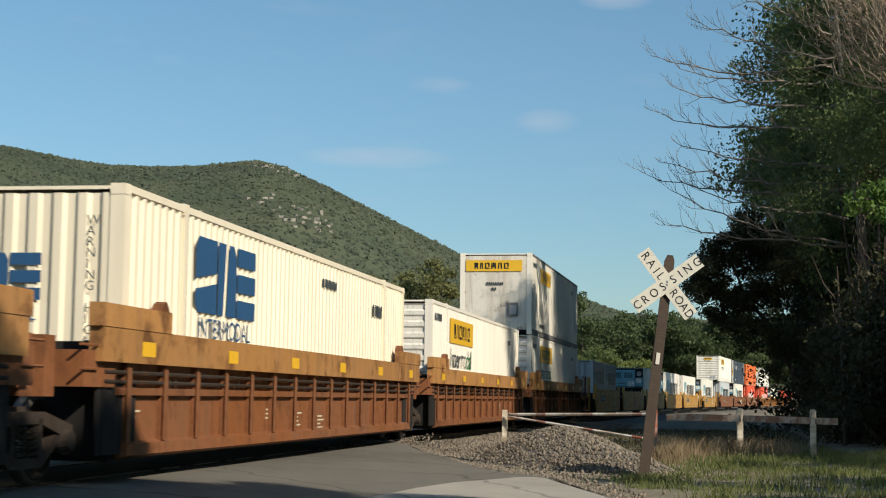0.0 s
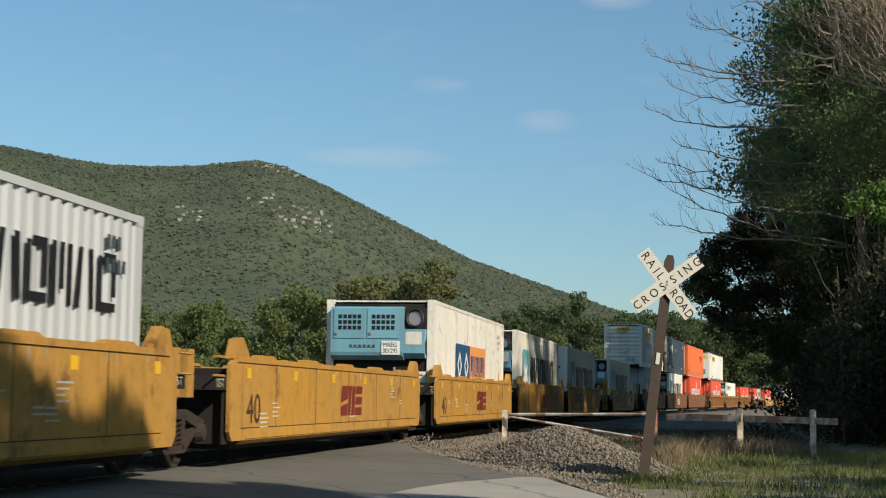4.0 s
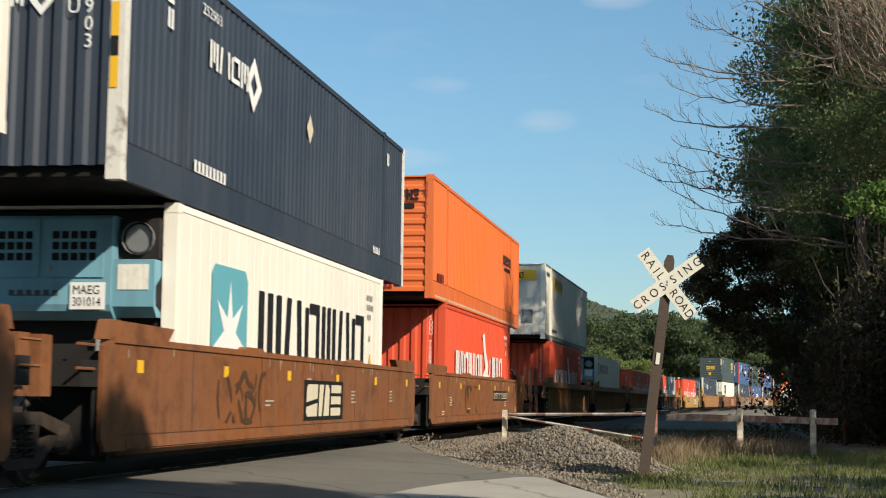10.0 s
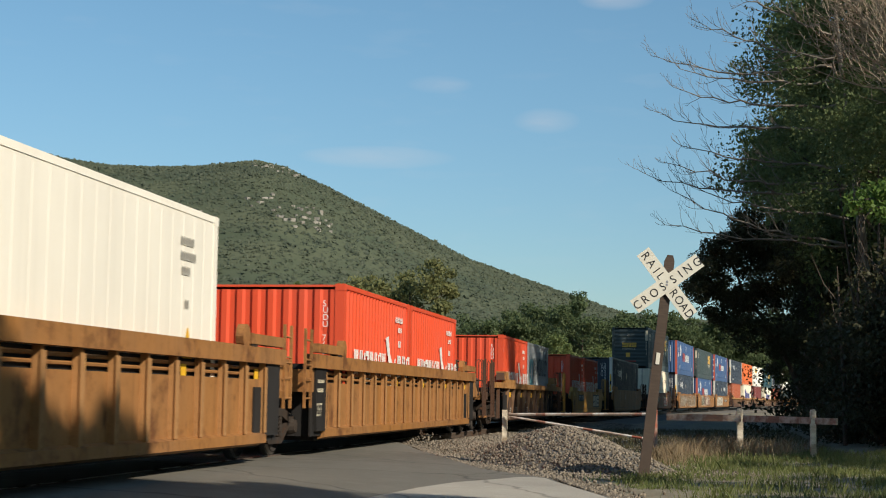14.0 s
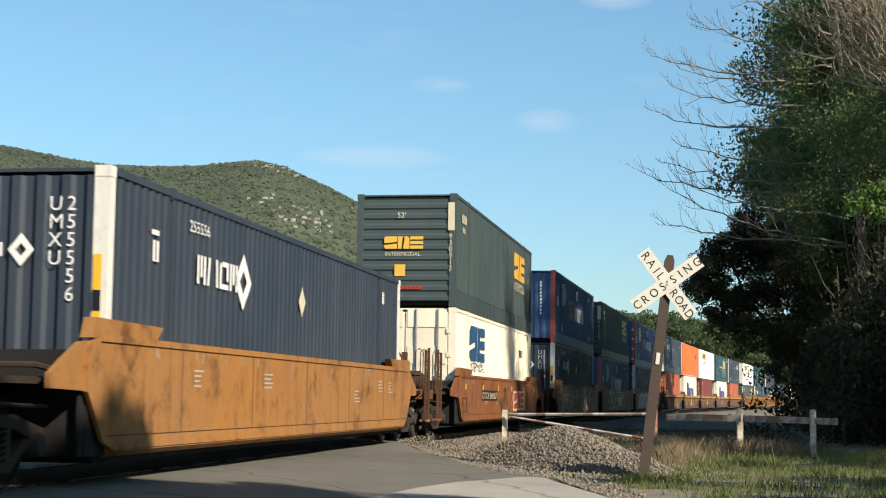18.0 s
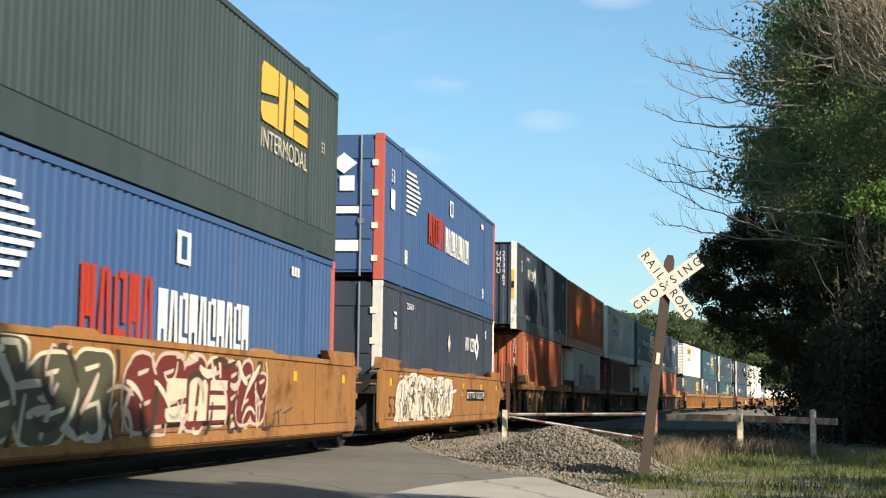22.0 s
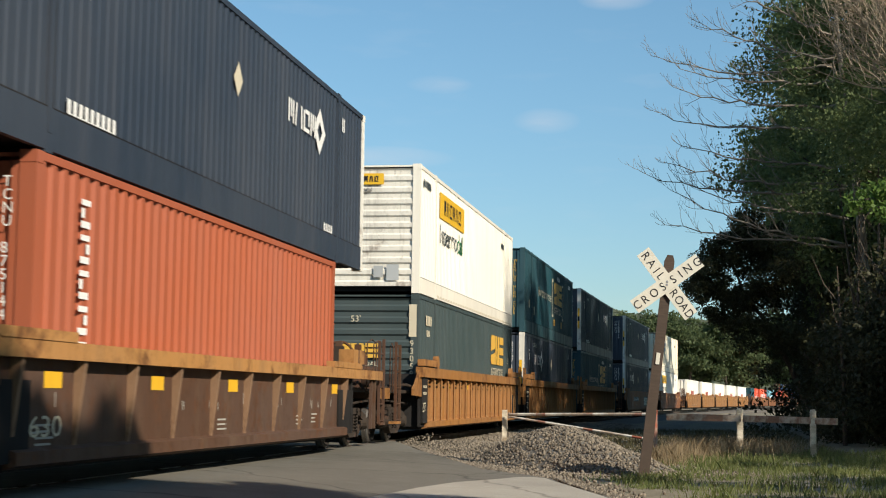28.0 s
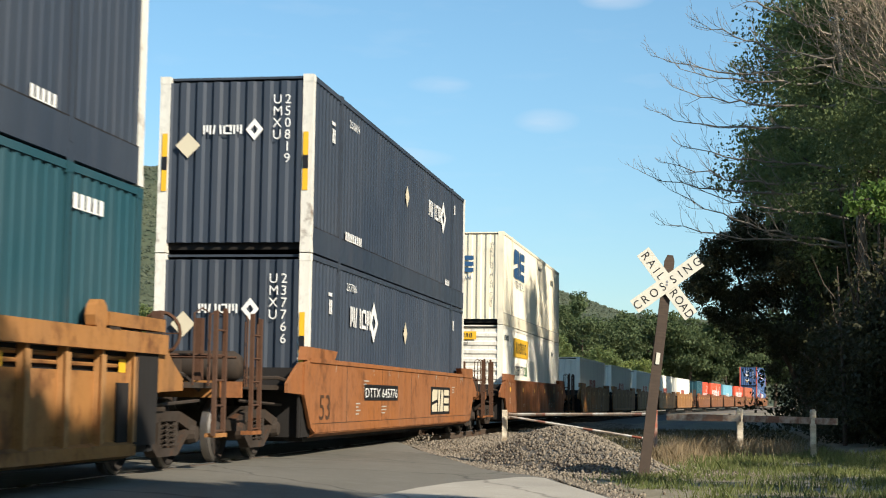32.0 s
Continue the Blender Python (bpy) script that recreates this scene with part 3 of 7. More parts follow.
def reefer_unit(c, L, H):
    """The cooling machine and its generator, hung on the front end of a refrigerated container."""
    x = -L / 2
    # shadow around the machinery is put into this near-black panel
    part("machine_panel", cached(("ru", L, H), lambda: Build().box(x + 0.05, x + 0.10, -1.13, 1.13, 0.12, H - 0.1).mesh("machine_panel", DARK)), c, "machine recess panel, near-black for its shade")
    g = part("generator", cached(("ru1", L), lambda: fix_normals(Build().prism([(x + 0.05, 1.48), (x - 0.14, 1.48), (x - 0.27, 1.58), (x - 0.30, 1.66), (x - 0.30, 2.68), (x - 0.26, 2.72), (x + 0.05, 2.72)], -0.60, 1.12).mesh("generator", SKYBLUE))), c, "light blue machine cover")
    for k, (ya, yb) in enumerate(((-0.50, 0.24), (0.30, 1.05))):
        d = part("machine_door", cached(("ru9", L, k), lambda: Build().box(x - 0.318, x - 0.30, ya, yb, 1.98, 2.66).mesh("machine_door", SKYBLUE)), g)

        def grille():
            b = Build()
            for r in range(3):
                for q in range(5):
                    b.box(x - 0.324, x - 0.316, ya + 0.09 + q * 0.115, ya + 0.175 + q * 0.115, 2.18 + 0.13 * r, 2.27 + 0.13 * r)
            return b.mesh("vent", DARK)
        part("vent", cached(("ru3", L, k), grille), g, "dark vent slots")
        part("latch", cached(("ru11", L, k), lambda: Build().box(x - 0.34, x - 0.318, yb - 0.10, yb - 0.04, 2.06, 2.12).mesh("latch", ALU)), g)
    part("side_box", cached(("ru2", L), lambda: fix_normals(Build().prism([(x + 0.05, 1.52), (x - 0.12, 1.52), (x - 0.24, 1.64), (x - 0.24, 2.20), (x + 0.05, 2.20)], -1.11, -0.605).mesh("side_box", SKYBLUE))), c)
    # flat near-black plate stands for the shade inside a hollow
    part("side_opening", cached(("ru12", L), lambda: Build().prism([(x + 0.02, 1.58), (x - 0.16, 1.66), (x - 0.18, 1.88), (x + 0.02, 2.02)], -1.116, -1.108).mesh("side_opening", DARK)), c, "near-black plate for a shaded triangular hollow")
    part("label_plate", cached(("ru13", L), lambda: Build().box(x - 0.250, x - 0.24, -1.04, -0.66, 1.84, 2.14).mesh("label_plate", DIRTY)), c, "dirty cream plate")
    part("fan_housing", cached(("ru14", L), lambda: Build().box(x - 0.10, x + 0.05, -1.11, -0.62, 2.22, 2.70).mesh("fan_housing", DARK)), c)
    part("fan_opening", cached(("ru5", L), lambda: Build().lathe_y([(0.0, 0.0), (0.16, 0.0), (0.20, -0.03), (0.20, 0.06)], 0, 0, 16).mesh("fan_opening", ALU)), c, "round fan ring").matrix_basis = pose(x - 0.11, -0.86, 2.46, 0, 0, 90)
    part("lower_panel", cached(("ru6", L), lambda: Build().box(x + 0.0, x + 0.05, -1.10, -0.45, 0.30, 1.22).box(x - 0.012, x, -1.06, -1.02, 0.34, 1.18).box(x - 0.012, x, -1.02, -0.5, 0.70, 0.74).mesh("lower_panel", WHITE)), c, "white lower service panel")
    part("cable_tray", cached(("ru7", L), lambda: Build().box(x - 0.02, x + 0.05, -0.40, 1.0, 0.13, 0.5).mesh("cable_tray", DARK)), c)
    part("compressor", cached(("ru15", L), lambda: Build().lathe_y([(0.0, -0.3), (0.17, -0.28), (0.20, -0.2), (0.20, 0.45), (0.12, 0.55), (0.0, 0.55)], x + 0.02, 0.78, 12).mesh("compressor", GREYRAIL, True)), c)
    for y in (-0.36, 0.85):
        part("pipe", cached(("ru8", L, y), lambda: Build().tube([(x - 0.05, y, 0.3), (x - 0.05, y, 1.32)], 0.03).mesh("pipe", ALU)), c)


def faces(c, L):
    return Face(c, "side", -HALF, -L / 2), Face(c, "end", -L / 2, HALF)


LO = 0.32
S53, S40, S20 = 16.15, 12.19, 6.06
TALL, LOW = 2.90, 2.59


def cream_box(u, z=LO):
    c = container(u, S53, TALL, z, CREAM, None, "vert", 0.24, label="cream corrugated container with dark blue block markings")
    s, e = faces(c, S53)
    s.shapes("emblem", moved(block_row([0.85, 0.80, 0.85], 0.95, 0.05, 0.36), 2.45, 1.64), INK_BLUE, "dark blue block emblem")
    s.fitted("INTERMODAL", 2.6, 4.85, 1.33, 0.25, INK_BLUE)
    s.shapes("marking", bars(13.0, 2.15, 5, 0.13, 0.22, 0.05), INK_GREY)
    s.shapes("marking", bars(9.0, 2.42, 8, 0.10, 0.14, 0.03), INK_GREY)
    e.shapes("emblem", moved(block_row([0.36, 0.34, 0.36], 0.52, 0.02, 0.36), 0.55, 1.62), INK_BLUE)
    e.text("INTERMODAL", 0.55, 1.40, 0.17, INK_BLUE)
    e.column("WARNING HIGH CUBE", 2.16, 2.45, 0.15, INK_GREY, 1.0)
    return c


def yellow_side(s, at=2.5, up=1.9, big=1.0, word=True):
    s.shapes("yellow_panel", [rect(at, up, 3.68 * big, 0.62 * big)], INK_YELLOW, "yellow name panel")
    s.shapes("emblem", moved(block_row([0.26, 0.34, 0.36, 0.34, 0.36, 0.34], 0.36 * big, 0.1, 0.30), at + 0.6, up + 0.13), INK_BLACK, "", 0.008)
    if word:
        s.fitted("Inter", at + 0.12, at + 1.65, up - 0.60, 0.48, INK_GREY)
        s.fitted("mo", at + 1.75, at + 2.55, up - 0.60, 0.34, INK_GREY)
        s.fitted("dal", at + 2.6, at + 3.45, up - 0.60, 0.48, INK_GREEN)
    s.shapes("marking", bars(at - 2.1, 2.45, 6, 0.12, 0.16, 0.04), INK_GREY)
    s.shapes("marking", bars(13.4, 2.3, 4, 0.12, 0.16, 0.05), INK_GREY)


def white_box(u, z=LO):
    c = container(u, S53, TALL, z, WHITE, None, "horiz", 0.20, 0.022, end_skin=DIRTY, label="white corrugated container with a yellow name panel")
    s, e = faces(c, S53)
    yellow_side(s, 2.52, 1.98)
    e.shapes("yellow_panel", [rect(0.84, 2.44, 0.92, 0.25)], INK_YELLOW, "yellow name panel", 0.012)
    e.text("Intermodal", 0.90, 2.28, 0.135, INK_GREY, lift=0.012)
    e.shapes("emblem", moved(block_row([0.07, 0.07, 0.09, 0.09, 0.09, 0.09], 0.13, 0.03), 0.98, 2.50), INK_BLACK, "", 0.016)
    e.shapes("hatch", [rect(1.55, 0.35, 0.22, 0.26), rect(1.85, 0.28, 0.28, 0.36)], PALE, "", 0.016)
    s.shapes("tape", bars(2.3, 0.05, 36, 0.22, 0.05, 0.16), INK_SAND)
    return c


def plate_box(u, z):
    c = container(u, S53, TALL, z, WHITE, None, "plate", flat=13, rail=GREYRAIL, end_skin=STAINED, label="white smooth-sided container with a yellow name panel and rust stains")
    s, e = faces(c, S53)
    yellow_side(s, 2.6, 2.03, 0.85, False)
    e.shapes("yellow_panel", [rect(0.20, 2.24, 2.05, 0.40)], INK_YELLOW, "yellow name panel", 0.02)
    e.shapes("emblem", moved(block_row([0.13, 0.13, 0.17, 0.17, 0.17, 0.17], 0.22, 0.06), 0.52, 2.33), INK_BLACK, "", 0.026)
    part("hatch", Build().box(-S53 / 2 - 0.03, -S53 / 2 + 0.01, -0.82, -0.42, 0.62, 1.12).mesh("hatch", GREYRAIL), c, "grey inspection hatch")
    part("hatch_pane", Build().box(-S53 / 2 - 0.04, -S53 / 2 - 0.03, -0.74, -0.50, 0.70, 1.02).mesh("hatch_pane", ALU), c)
    e.shapes("marking", bars(0.95, 1.75, 8, 0.06, 0.10, 0.02) + bars(1.15, 1.55, 2, 0.07, 0.11, 0.03), INK_GREY, "", 0.02)
    s.shapes("marking", bars(2.3, 0.33, 9, 0.12, 0.14, 0.05), INK_GREY)
    step = (S53 - 0.28) / 13
    s.stuff("rivet_row", [rect(0.14 + step * i + dx, 0.3 + 0.075 * j, 0.016, 0.03) for i in range(1, 13) for j in range(32) for dx in (-0.05, 0.035)], INK_PEWTER, "rows of small rivets", 0.001)
    s.shapes("placard", [rect(0.5 + 1.24 * i, 0.24, 0.62, 0.055) for i in (5, 6, 7, 8, 9)], INK_PEWTER)
    return c


def star_marks(s, x, k=1.0, square=True, n=6, low=0.0):
    s.shapes("emblem_panel", [[(x + a * k, 0.55 + low + b * k) for a, b in ((0.12, 0), (1.40, 0), (1.52, 0.12), (1.52, 1.55), (1.40, 1.67), (0.12, 1.67), (0, 1.55), (0, 0.12))]], INK_TEAL, "light blue square emblem")
    s.shapes("emblem_star", [star(x + 0.76 * k, 0.55 + low + 0.80 * k, 0.70 * k, 7, 0.36)], INK_WHITE, "white star", 0.008)
    s.shapes("emblem", moved(block_row([1.15, 1.02, 0.88, 0.92, 0.88, 0.92], 1.12, 0.17, 0.22), x + 2.07 * k, 0.92 + low, k), INK_BLACK, "black block name")


def grey_short(u, z=LO):
    c = container(u, S20, LOW, z, PALE, None, "vert", 0.28, label="pale grey corrugated short container with black block markings")
    s, e = faces(c, S20)
    star_marks(s, 0.5, 0.55, low=0.55)
    s.shapes("marking", bars(5.0, 2.15, 3, 0.1, 0.14, 0.05) + bars(5.0, 1.9, 4, 0.1, 0.14, 0.05), INK_GREY)
    return c


def reefer(u, z=LO, style="star"):
    c = container(u, S40, TALL, z, DIRTY if style == "orange" else WHITE, None, "reefer", flat=30,
                  label="white refrigerated container with a light blue cooling machine", end_skin=SKYBLUE)
    s, e = faces(c, S40)
    if style == "star":
        star_marks(s, 1.38, 1.05)
    elif style == "line":
        s.shapes("emblem_panel", [rect(0.35, 1.95, 0.58, 0.58)], INK_TEAL, "light blue square emblem")
        s.shapes("emblem_star", [star(0.64, 2.23, 0.25, 7, 0.4)], INK_WHITE, "white star", 0.008)
        s.shapes("emblem", moved(block_row([0.42, 0.36, 0.3, 0.34, 0.32, 0.34], 0.46, 0.08, 0.26), 1.15, 2.0), INK_BLACK, "black block name")
        s.shapes("emblem", moved(block_row([0.26, 0.14, 0.34, 0.28], 0.46, 0.08, 0.26), 3.95, 2.0), INK_BLACK)
    else:
        s.shapes("emblem_panel", [rect(3.1, 0.95, 2.3, 1.05)], INK_BLUE, "blue square panel")
        s.shapes("emblem", moved(ring(0, 0, 0.7, 0.75, 0.55), 3.7, 1.45) + moved(ring(0, 0, 0.7, 0.75, 0.55), 4.8, 1.45), INK_WHITE, "", 0.008)
        s.shapes("emblem_panel", [rect(5.4, 0.95, 2.85, 1.05)], INK_ORANGE, "orange panel")
        s.shapes("emblem", moved(block_row([0.32, 0.28, 0.28, 0.16, 0.16, 0.28, 0.28, 0.28], 0.55, 0.07, 0.26), 5.55, 1.2), INK_BLUE, "", 0.008)
    s.shapes("marking", bars(10.75, 2.42, 6, 0.055, 0.1, 0.03) + bars(10.75, 2.24, 7, 0.055, 0.1, 0.03) + bars(10.8, 2.06, 4, 0.055, 0.1, 0.03) + bars(10.95, 1.66, 2, 0.055, 0.1, 0.03), INK_PEWTER)
    s.shapes("warning_triangle", [[(10.9, 1.05), (11.25, 1.05), (11.08, 1.45)]], INK_YELLOW)
    e.shapes("number_panel", [rect(1.40, 1.60, 0.44, 0.32)], INK_WHITE, "white number panel", 0.325)
    e.text("MAEG", 1.43, 1.78, 0.15, INK_BLACK, 0.85, lift=0.33)
    e.text("301014" if style == "star" else "301295", 1.43, 1.64, 0.15, INK_BLACK, 0.80, lift=0.33)
    e.shapes("marking", bars(0.62, 1.76, 6, 0.07, 0.07, 0.04), INK_GREY, "", 0.305)
    e.shapes("tape", [rect(2.45, 0.35, 0.1, 0.9)], TAPE, "yellow warning strip", 0.012)
    return c


def white_doors_box(u, z=LO):
    c = container(u, S40, TALL, z, WHITE, None, "door", flat=30, label="white smooth container with closed doors and a blue star emblem")
    s, e = faces(c, S40)
    star_marks(s, 1.38, 1.05)
    e.shapes("marking", bars(1.5, 1.95, 9, 0.06, 0.1, 0.03) + bars(1.6, 1.78, 4, 0.06, 0.1, 0.03), INK_GREY, "", 0.02)
    return c


def grey_long(u, z=LO):
    c = container(u, S40, TALL, z, PALE, None, "vert", 0.28, label="pale grey corrugated container with a blue star emblem")
    s, e = faces(c, S40)
    star_marks(s, 1.36, 1.05)
    e.shapes("tape", [rect(2.43, 0.9, 0.1, 0.7)], TAPE, "yellow warning strip", 0.008)
    return c


def slate_box(u, z=LO, far=False, number="", door=False):
    c = container(u, S53, TALL, z, NAVY, INK_POST, "door" if door else "vert", 0.24, 0.020, label="dark slate corrugated container with white corner posts", rail=NAVY)
    s, e = faces(c, S53)
    x = 10.72 if far else 2.95
    s.shapes("emblem", moved(block_row([0.34, 0.46, 0.38, 0.34], 0.36, 0.06, 0.28), x, 1.86), INK_WHITE, "white block name")
    s.shapes("emblem", ring(x + 1.98, 2.02, 0.78, 0.78, 0.42), INK_WHITE, "white diamond ring")
    s.shapes("placard", [diamond(8.12, 1.95, 0.42, 0.48)], INK_SAND, "pale diamond placard")
    s.text(number or "250819", 2.62, 2.48, 0.20, INK_WHITE, 1.35)
    s.shapes("marking", bars(1.3, 2.3, 1, 0.25, 0.06, 0) + bars(1.35, 2.0, 2, 0.08, 0.24, 0.04) + bars(14.3, 2.3, 2, 0.08, 0.24, 0.04), INK_WHITE)
    s.shapes("marking", bars(2.45, 0.44, 9, 0.09, 0.15, 0.06) + bars(13.1, 0.44, 5, 0.08, 0.13, 0.05), INK_WHITE)
    if not door:
        e.shapes("emblem", moved(block_row([0.14, 0.16, 0.15, 0.15], 0.15, 0.02, 0.3), 0.75, 1.93), INK_WHITE, "", 0.008)
        e.shapes("emblem", ring(1.62, 2.0, 0.30, 0.36, 0.4), INK_WHITE, "", 0.008)
        e.shapes("placard", [diamond(0.50, 1.75, 0.42, 0.42)], INK_SAND, "pale diamond placard", 0.012)
        e.column("UMXU", 1.92, 2.42, 0.22, INK_WHITE, 1.1)
        e.column(number or "250819", 2.12, 2.42, 0.22, INK_WHITE, 1.1)
        for y in (0.06, 2.44):
            e.shapes("tape", [rect(y, 1.0, 0.09, 0.95)], TAPE, "yellow warning strip", 0.012)
            e.shapes("marking", [rect(y, 1.35, 0.09, 0.22)], INK_BLACK, "", 0.016)
    return c


INK_POST = paint("white_post_steel", (0.80, 0.77, 0.68), 0.5, 0.25, 0.05)


def orange_box(u, z=LO):
    c = container(u, S53, TALL, z, ORANGE, None, "horiz", 0.22, 0.02, label="bright orange corrugated steel container")
    s, e = faces(c, S53)
    s.shapes("emblem", moved(block_row([0.26] * 6, 0.28, 0.04, 0.42), 12.25, 1.86) + [rect(12.5, 1.68, 1.4, 0.1)], INK_BLACK)
    s.shapes("tape", bars(0.4, 0.05, 40, 0.22, 0.06, 0.16), INK_SAND, "white reflective dashes")
    s.shapes("marking", bars(0.75, 0.45, 5, 0.13, 0.2, 0.05), INK_MAROON)
    e.shapes("emblem", moved(block_row([0.2] * 6, 0.26, 0.03, 0.3), 0.9, 2.3) + [rect(0.95, 2.1, 1.2, 0.12)], INK_BLACK, "", 0.012)
    e.shapes("marking", bars(0.9, 0.22, 7, 0.08, 0.1, 0.03), INK_MAROON, "", 0.012)
    e.column("0896161", 2.38, 2.6, 0.18, INK_MAROON, 1.0)
    return c


def red_box(u, L=S40, z=LO, H=TALL):
    c = container(u, L, H, z, RED, None, "vert", 0.27, label="bright red corrugated container with white block markings")
    s, e = faces(c, L)
    k = 1.0 if L > 10 else 0.62
    x = 1.7 if L > 10 else 0.82
    s.shapes("emblem", moved(block_row([0.55, 0.55, 0.7, 0.5, 0.5, 0.5, 0.5], 0.95, 0.12, 0.27), x, 0.88, k), INK_WHITE, "white block name")
    f = [(0.0, 1.75), (0.28, 1.85), (0.45, 1.25), (0.78, 0.85), (0.72, 0.55), (1.0, 0.5), (0.95, 1.0), (1.12, 1.1), (0.85, 0.2), (0.6, 0.0), (0.25, 0.15), (0.05, 0.5), (0.4, 0.75), (0.2, 1.2)]
    s.shapes("emblem_figure", [[(x + 4.55 * k + a * k * 1.5, 0.80 + b * k * 0.9) for a, b in f]], INK_WHITE, "white curved emblem")
    s.shapes("emblem", moved(block_row([0.6, 0.6, 0.6], 0.95, 0.15, 0.27), x + 6.5 * k, 0.88, k), INK_WHITE)
    s.shapes("marking", bars(L - 1.45, H - 0.45, 7, 0.07, 0.11, 0.04) + bars(L - 1.2, H - 0.65, 4, 0.07, 0.1, 0.04) + bars(L - 1.15, H - 0.95, 2, 0.1, 0.13, 0.05), INK_WHITE)
    e.column("SUDU 760890", 2.20, H - 0.40, 0.15, INK_WHITE, 1.0)
    return c


def grey20(u, z=LO):
    return grey_short(u, z)


def green_box(u, z, number="930917"):
    c = container(u, S53, TALL, z, GREEN, None, "horiz", 0.20, 0.016, label="dark green corrugated container with gold block markings")
    s, e = faces(c, S53)
    s.shapes("emblem", moved(block_row([0.90, 0.84, 0.90], 0.86, 0.05, 0.36), 11.4, 1.62), INK_GOLD, "gold block emblem")
    s.fitted("INTERMODAL", 11.45, 14.1, 1.24, 0.28, INK_SAND)
    s.shapes("marking", bars(0.9, 2.25, 4, 0.14, 0.22, 0.05) + bars(1.0, 2.0, 3, 0.1, 0.14, 0.05), INK_SAND)
    s.text("53", 15.0, 1.7, 0.26, INK_SAND)
    e.text("53'", 1.05, 2.28, 0.20, INK_SAND, lift=0.012)
    e.shapes("emblem", moved(block_row([0.34, 0.30, 0.34], 0.32, 0.02, 0.36), 0.72, 1.48), INK_GOLD, "gold block emblem", 0.012)
    e.text("INTERMODAL", 0.74, 1.30, 0.15, INK_SAND, 1.0, lift=0.012)
    e.shapes("placard", [rect(1.0, 0.78, 0.28, 0.30)], INK_GOLD, "", 0.012)
    e.shapes("marking", bars(0.75, 0.45, 9, 0.08, 0.07, 0.03), INK_RED, "", 0.012)
    e.shapes("marking", [rect(2.38, 1.95, 0.17, 0.72)], INK_SAND, "", 0.008)
    e.column("UMXU", 2.40, 2.5, 0.19, INK_BLACK, 1.1)
    e.column(number, 2.40, 1.74, 0.19, INK_SAND, 1.1)
    return c


def teal_box(u, z):
    c = container(u, S53, TALL, z, TEAL, None, "vert", 0.24, 0.020, label="dark teal corrugated container with gold block markings")
    s, e = faces(c, S53)
    x = 8.25
    s.shapes("emblem", moved(block_row([0.88, 0.82, 0.88], 0.88, 0.05, 0.36), x + 0.75, 1.5), INK_GOLD, "gold block emblem")
    s.fitted("INTERMODAL", x + 0.75, x + 3.45, 1.12, 0.27, INK_SAND)
    s.shapes("bracket", [rect(x, 0.95, 0.10, 1.5), rect(x + 0.1, 2.35, 0.36, 0.10), rect(x + 0.1, 0.95, 0.36, 0.10), rect(x + 3.9, 0.95, 0.10, 1.5), rect(x + 3.54, 2.35, 0.36, 0.10), rect(x + 3.54, 0.95, 0.36, 0.10)], INK_SAND, "pale bracket lines")
    s.shapes("marking", bars(x + 0.55, 0.62, 2, 0.2, 0.26, 0.08) + bars(x + 3.1, 0.62, 2, 0.2, 0.26, 0.08), INK_GOLD)
    s.fitted("How tomorrow moves", x - 4.3, x - 0.25, 1.50, 0.36, INK_SAND)
    s.shapes("marking", bars(9.9, 2.5, 8, 0.10, 0.15, 0.04) + bars(14.2, 2.45, 5, 0.12, 0.16, 0.05), INK_WHITE)
    s.shapes("marking", bars(1.2, 0.9, 1, 0.25, 0.28, 0) + bars(2.6, 0.7, 1, 0.2, 0.3, 0), INK_SAND)
    e.shapes("emblem", moved(block_row([0.34, 0.30, 0.34], 0.38, 0.02, 0.36), 0.8, 1.75), INK_GOLD, "", 0.012)
    e.text("INTERMODAL", 0.8, 1.55, 0.16, INK_SAND, lift=0.012)
    e.column("WARNING HIGH CUBE", 2.2, 2.4, 0.14, INK_GOLD, 1.0)
    return c


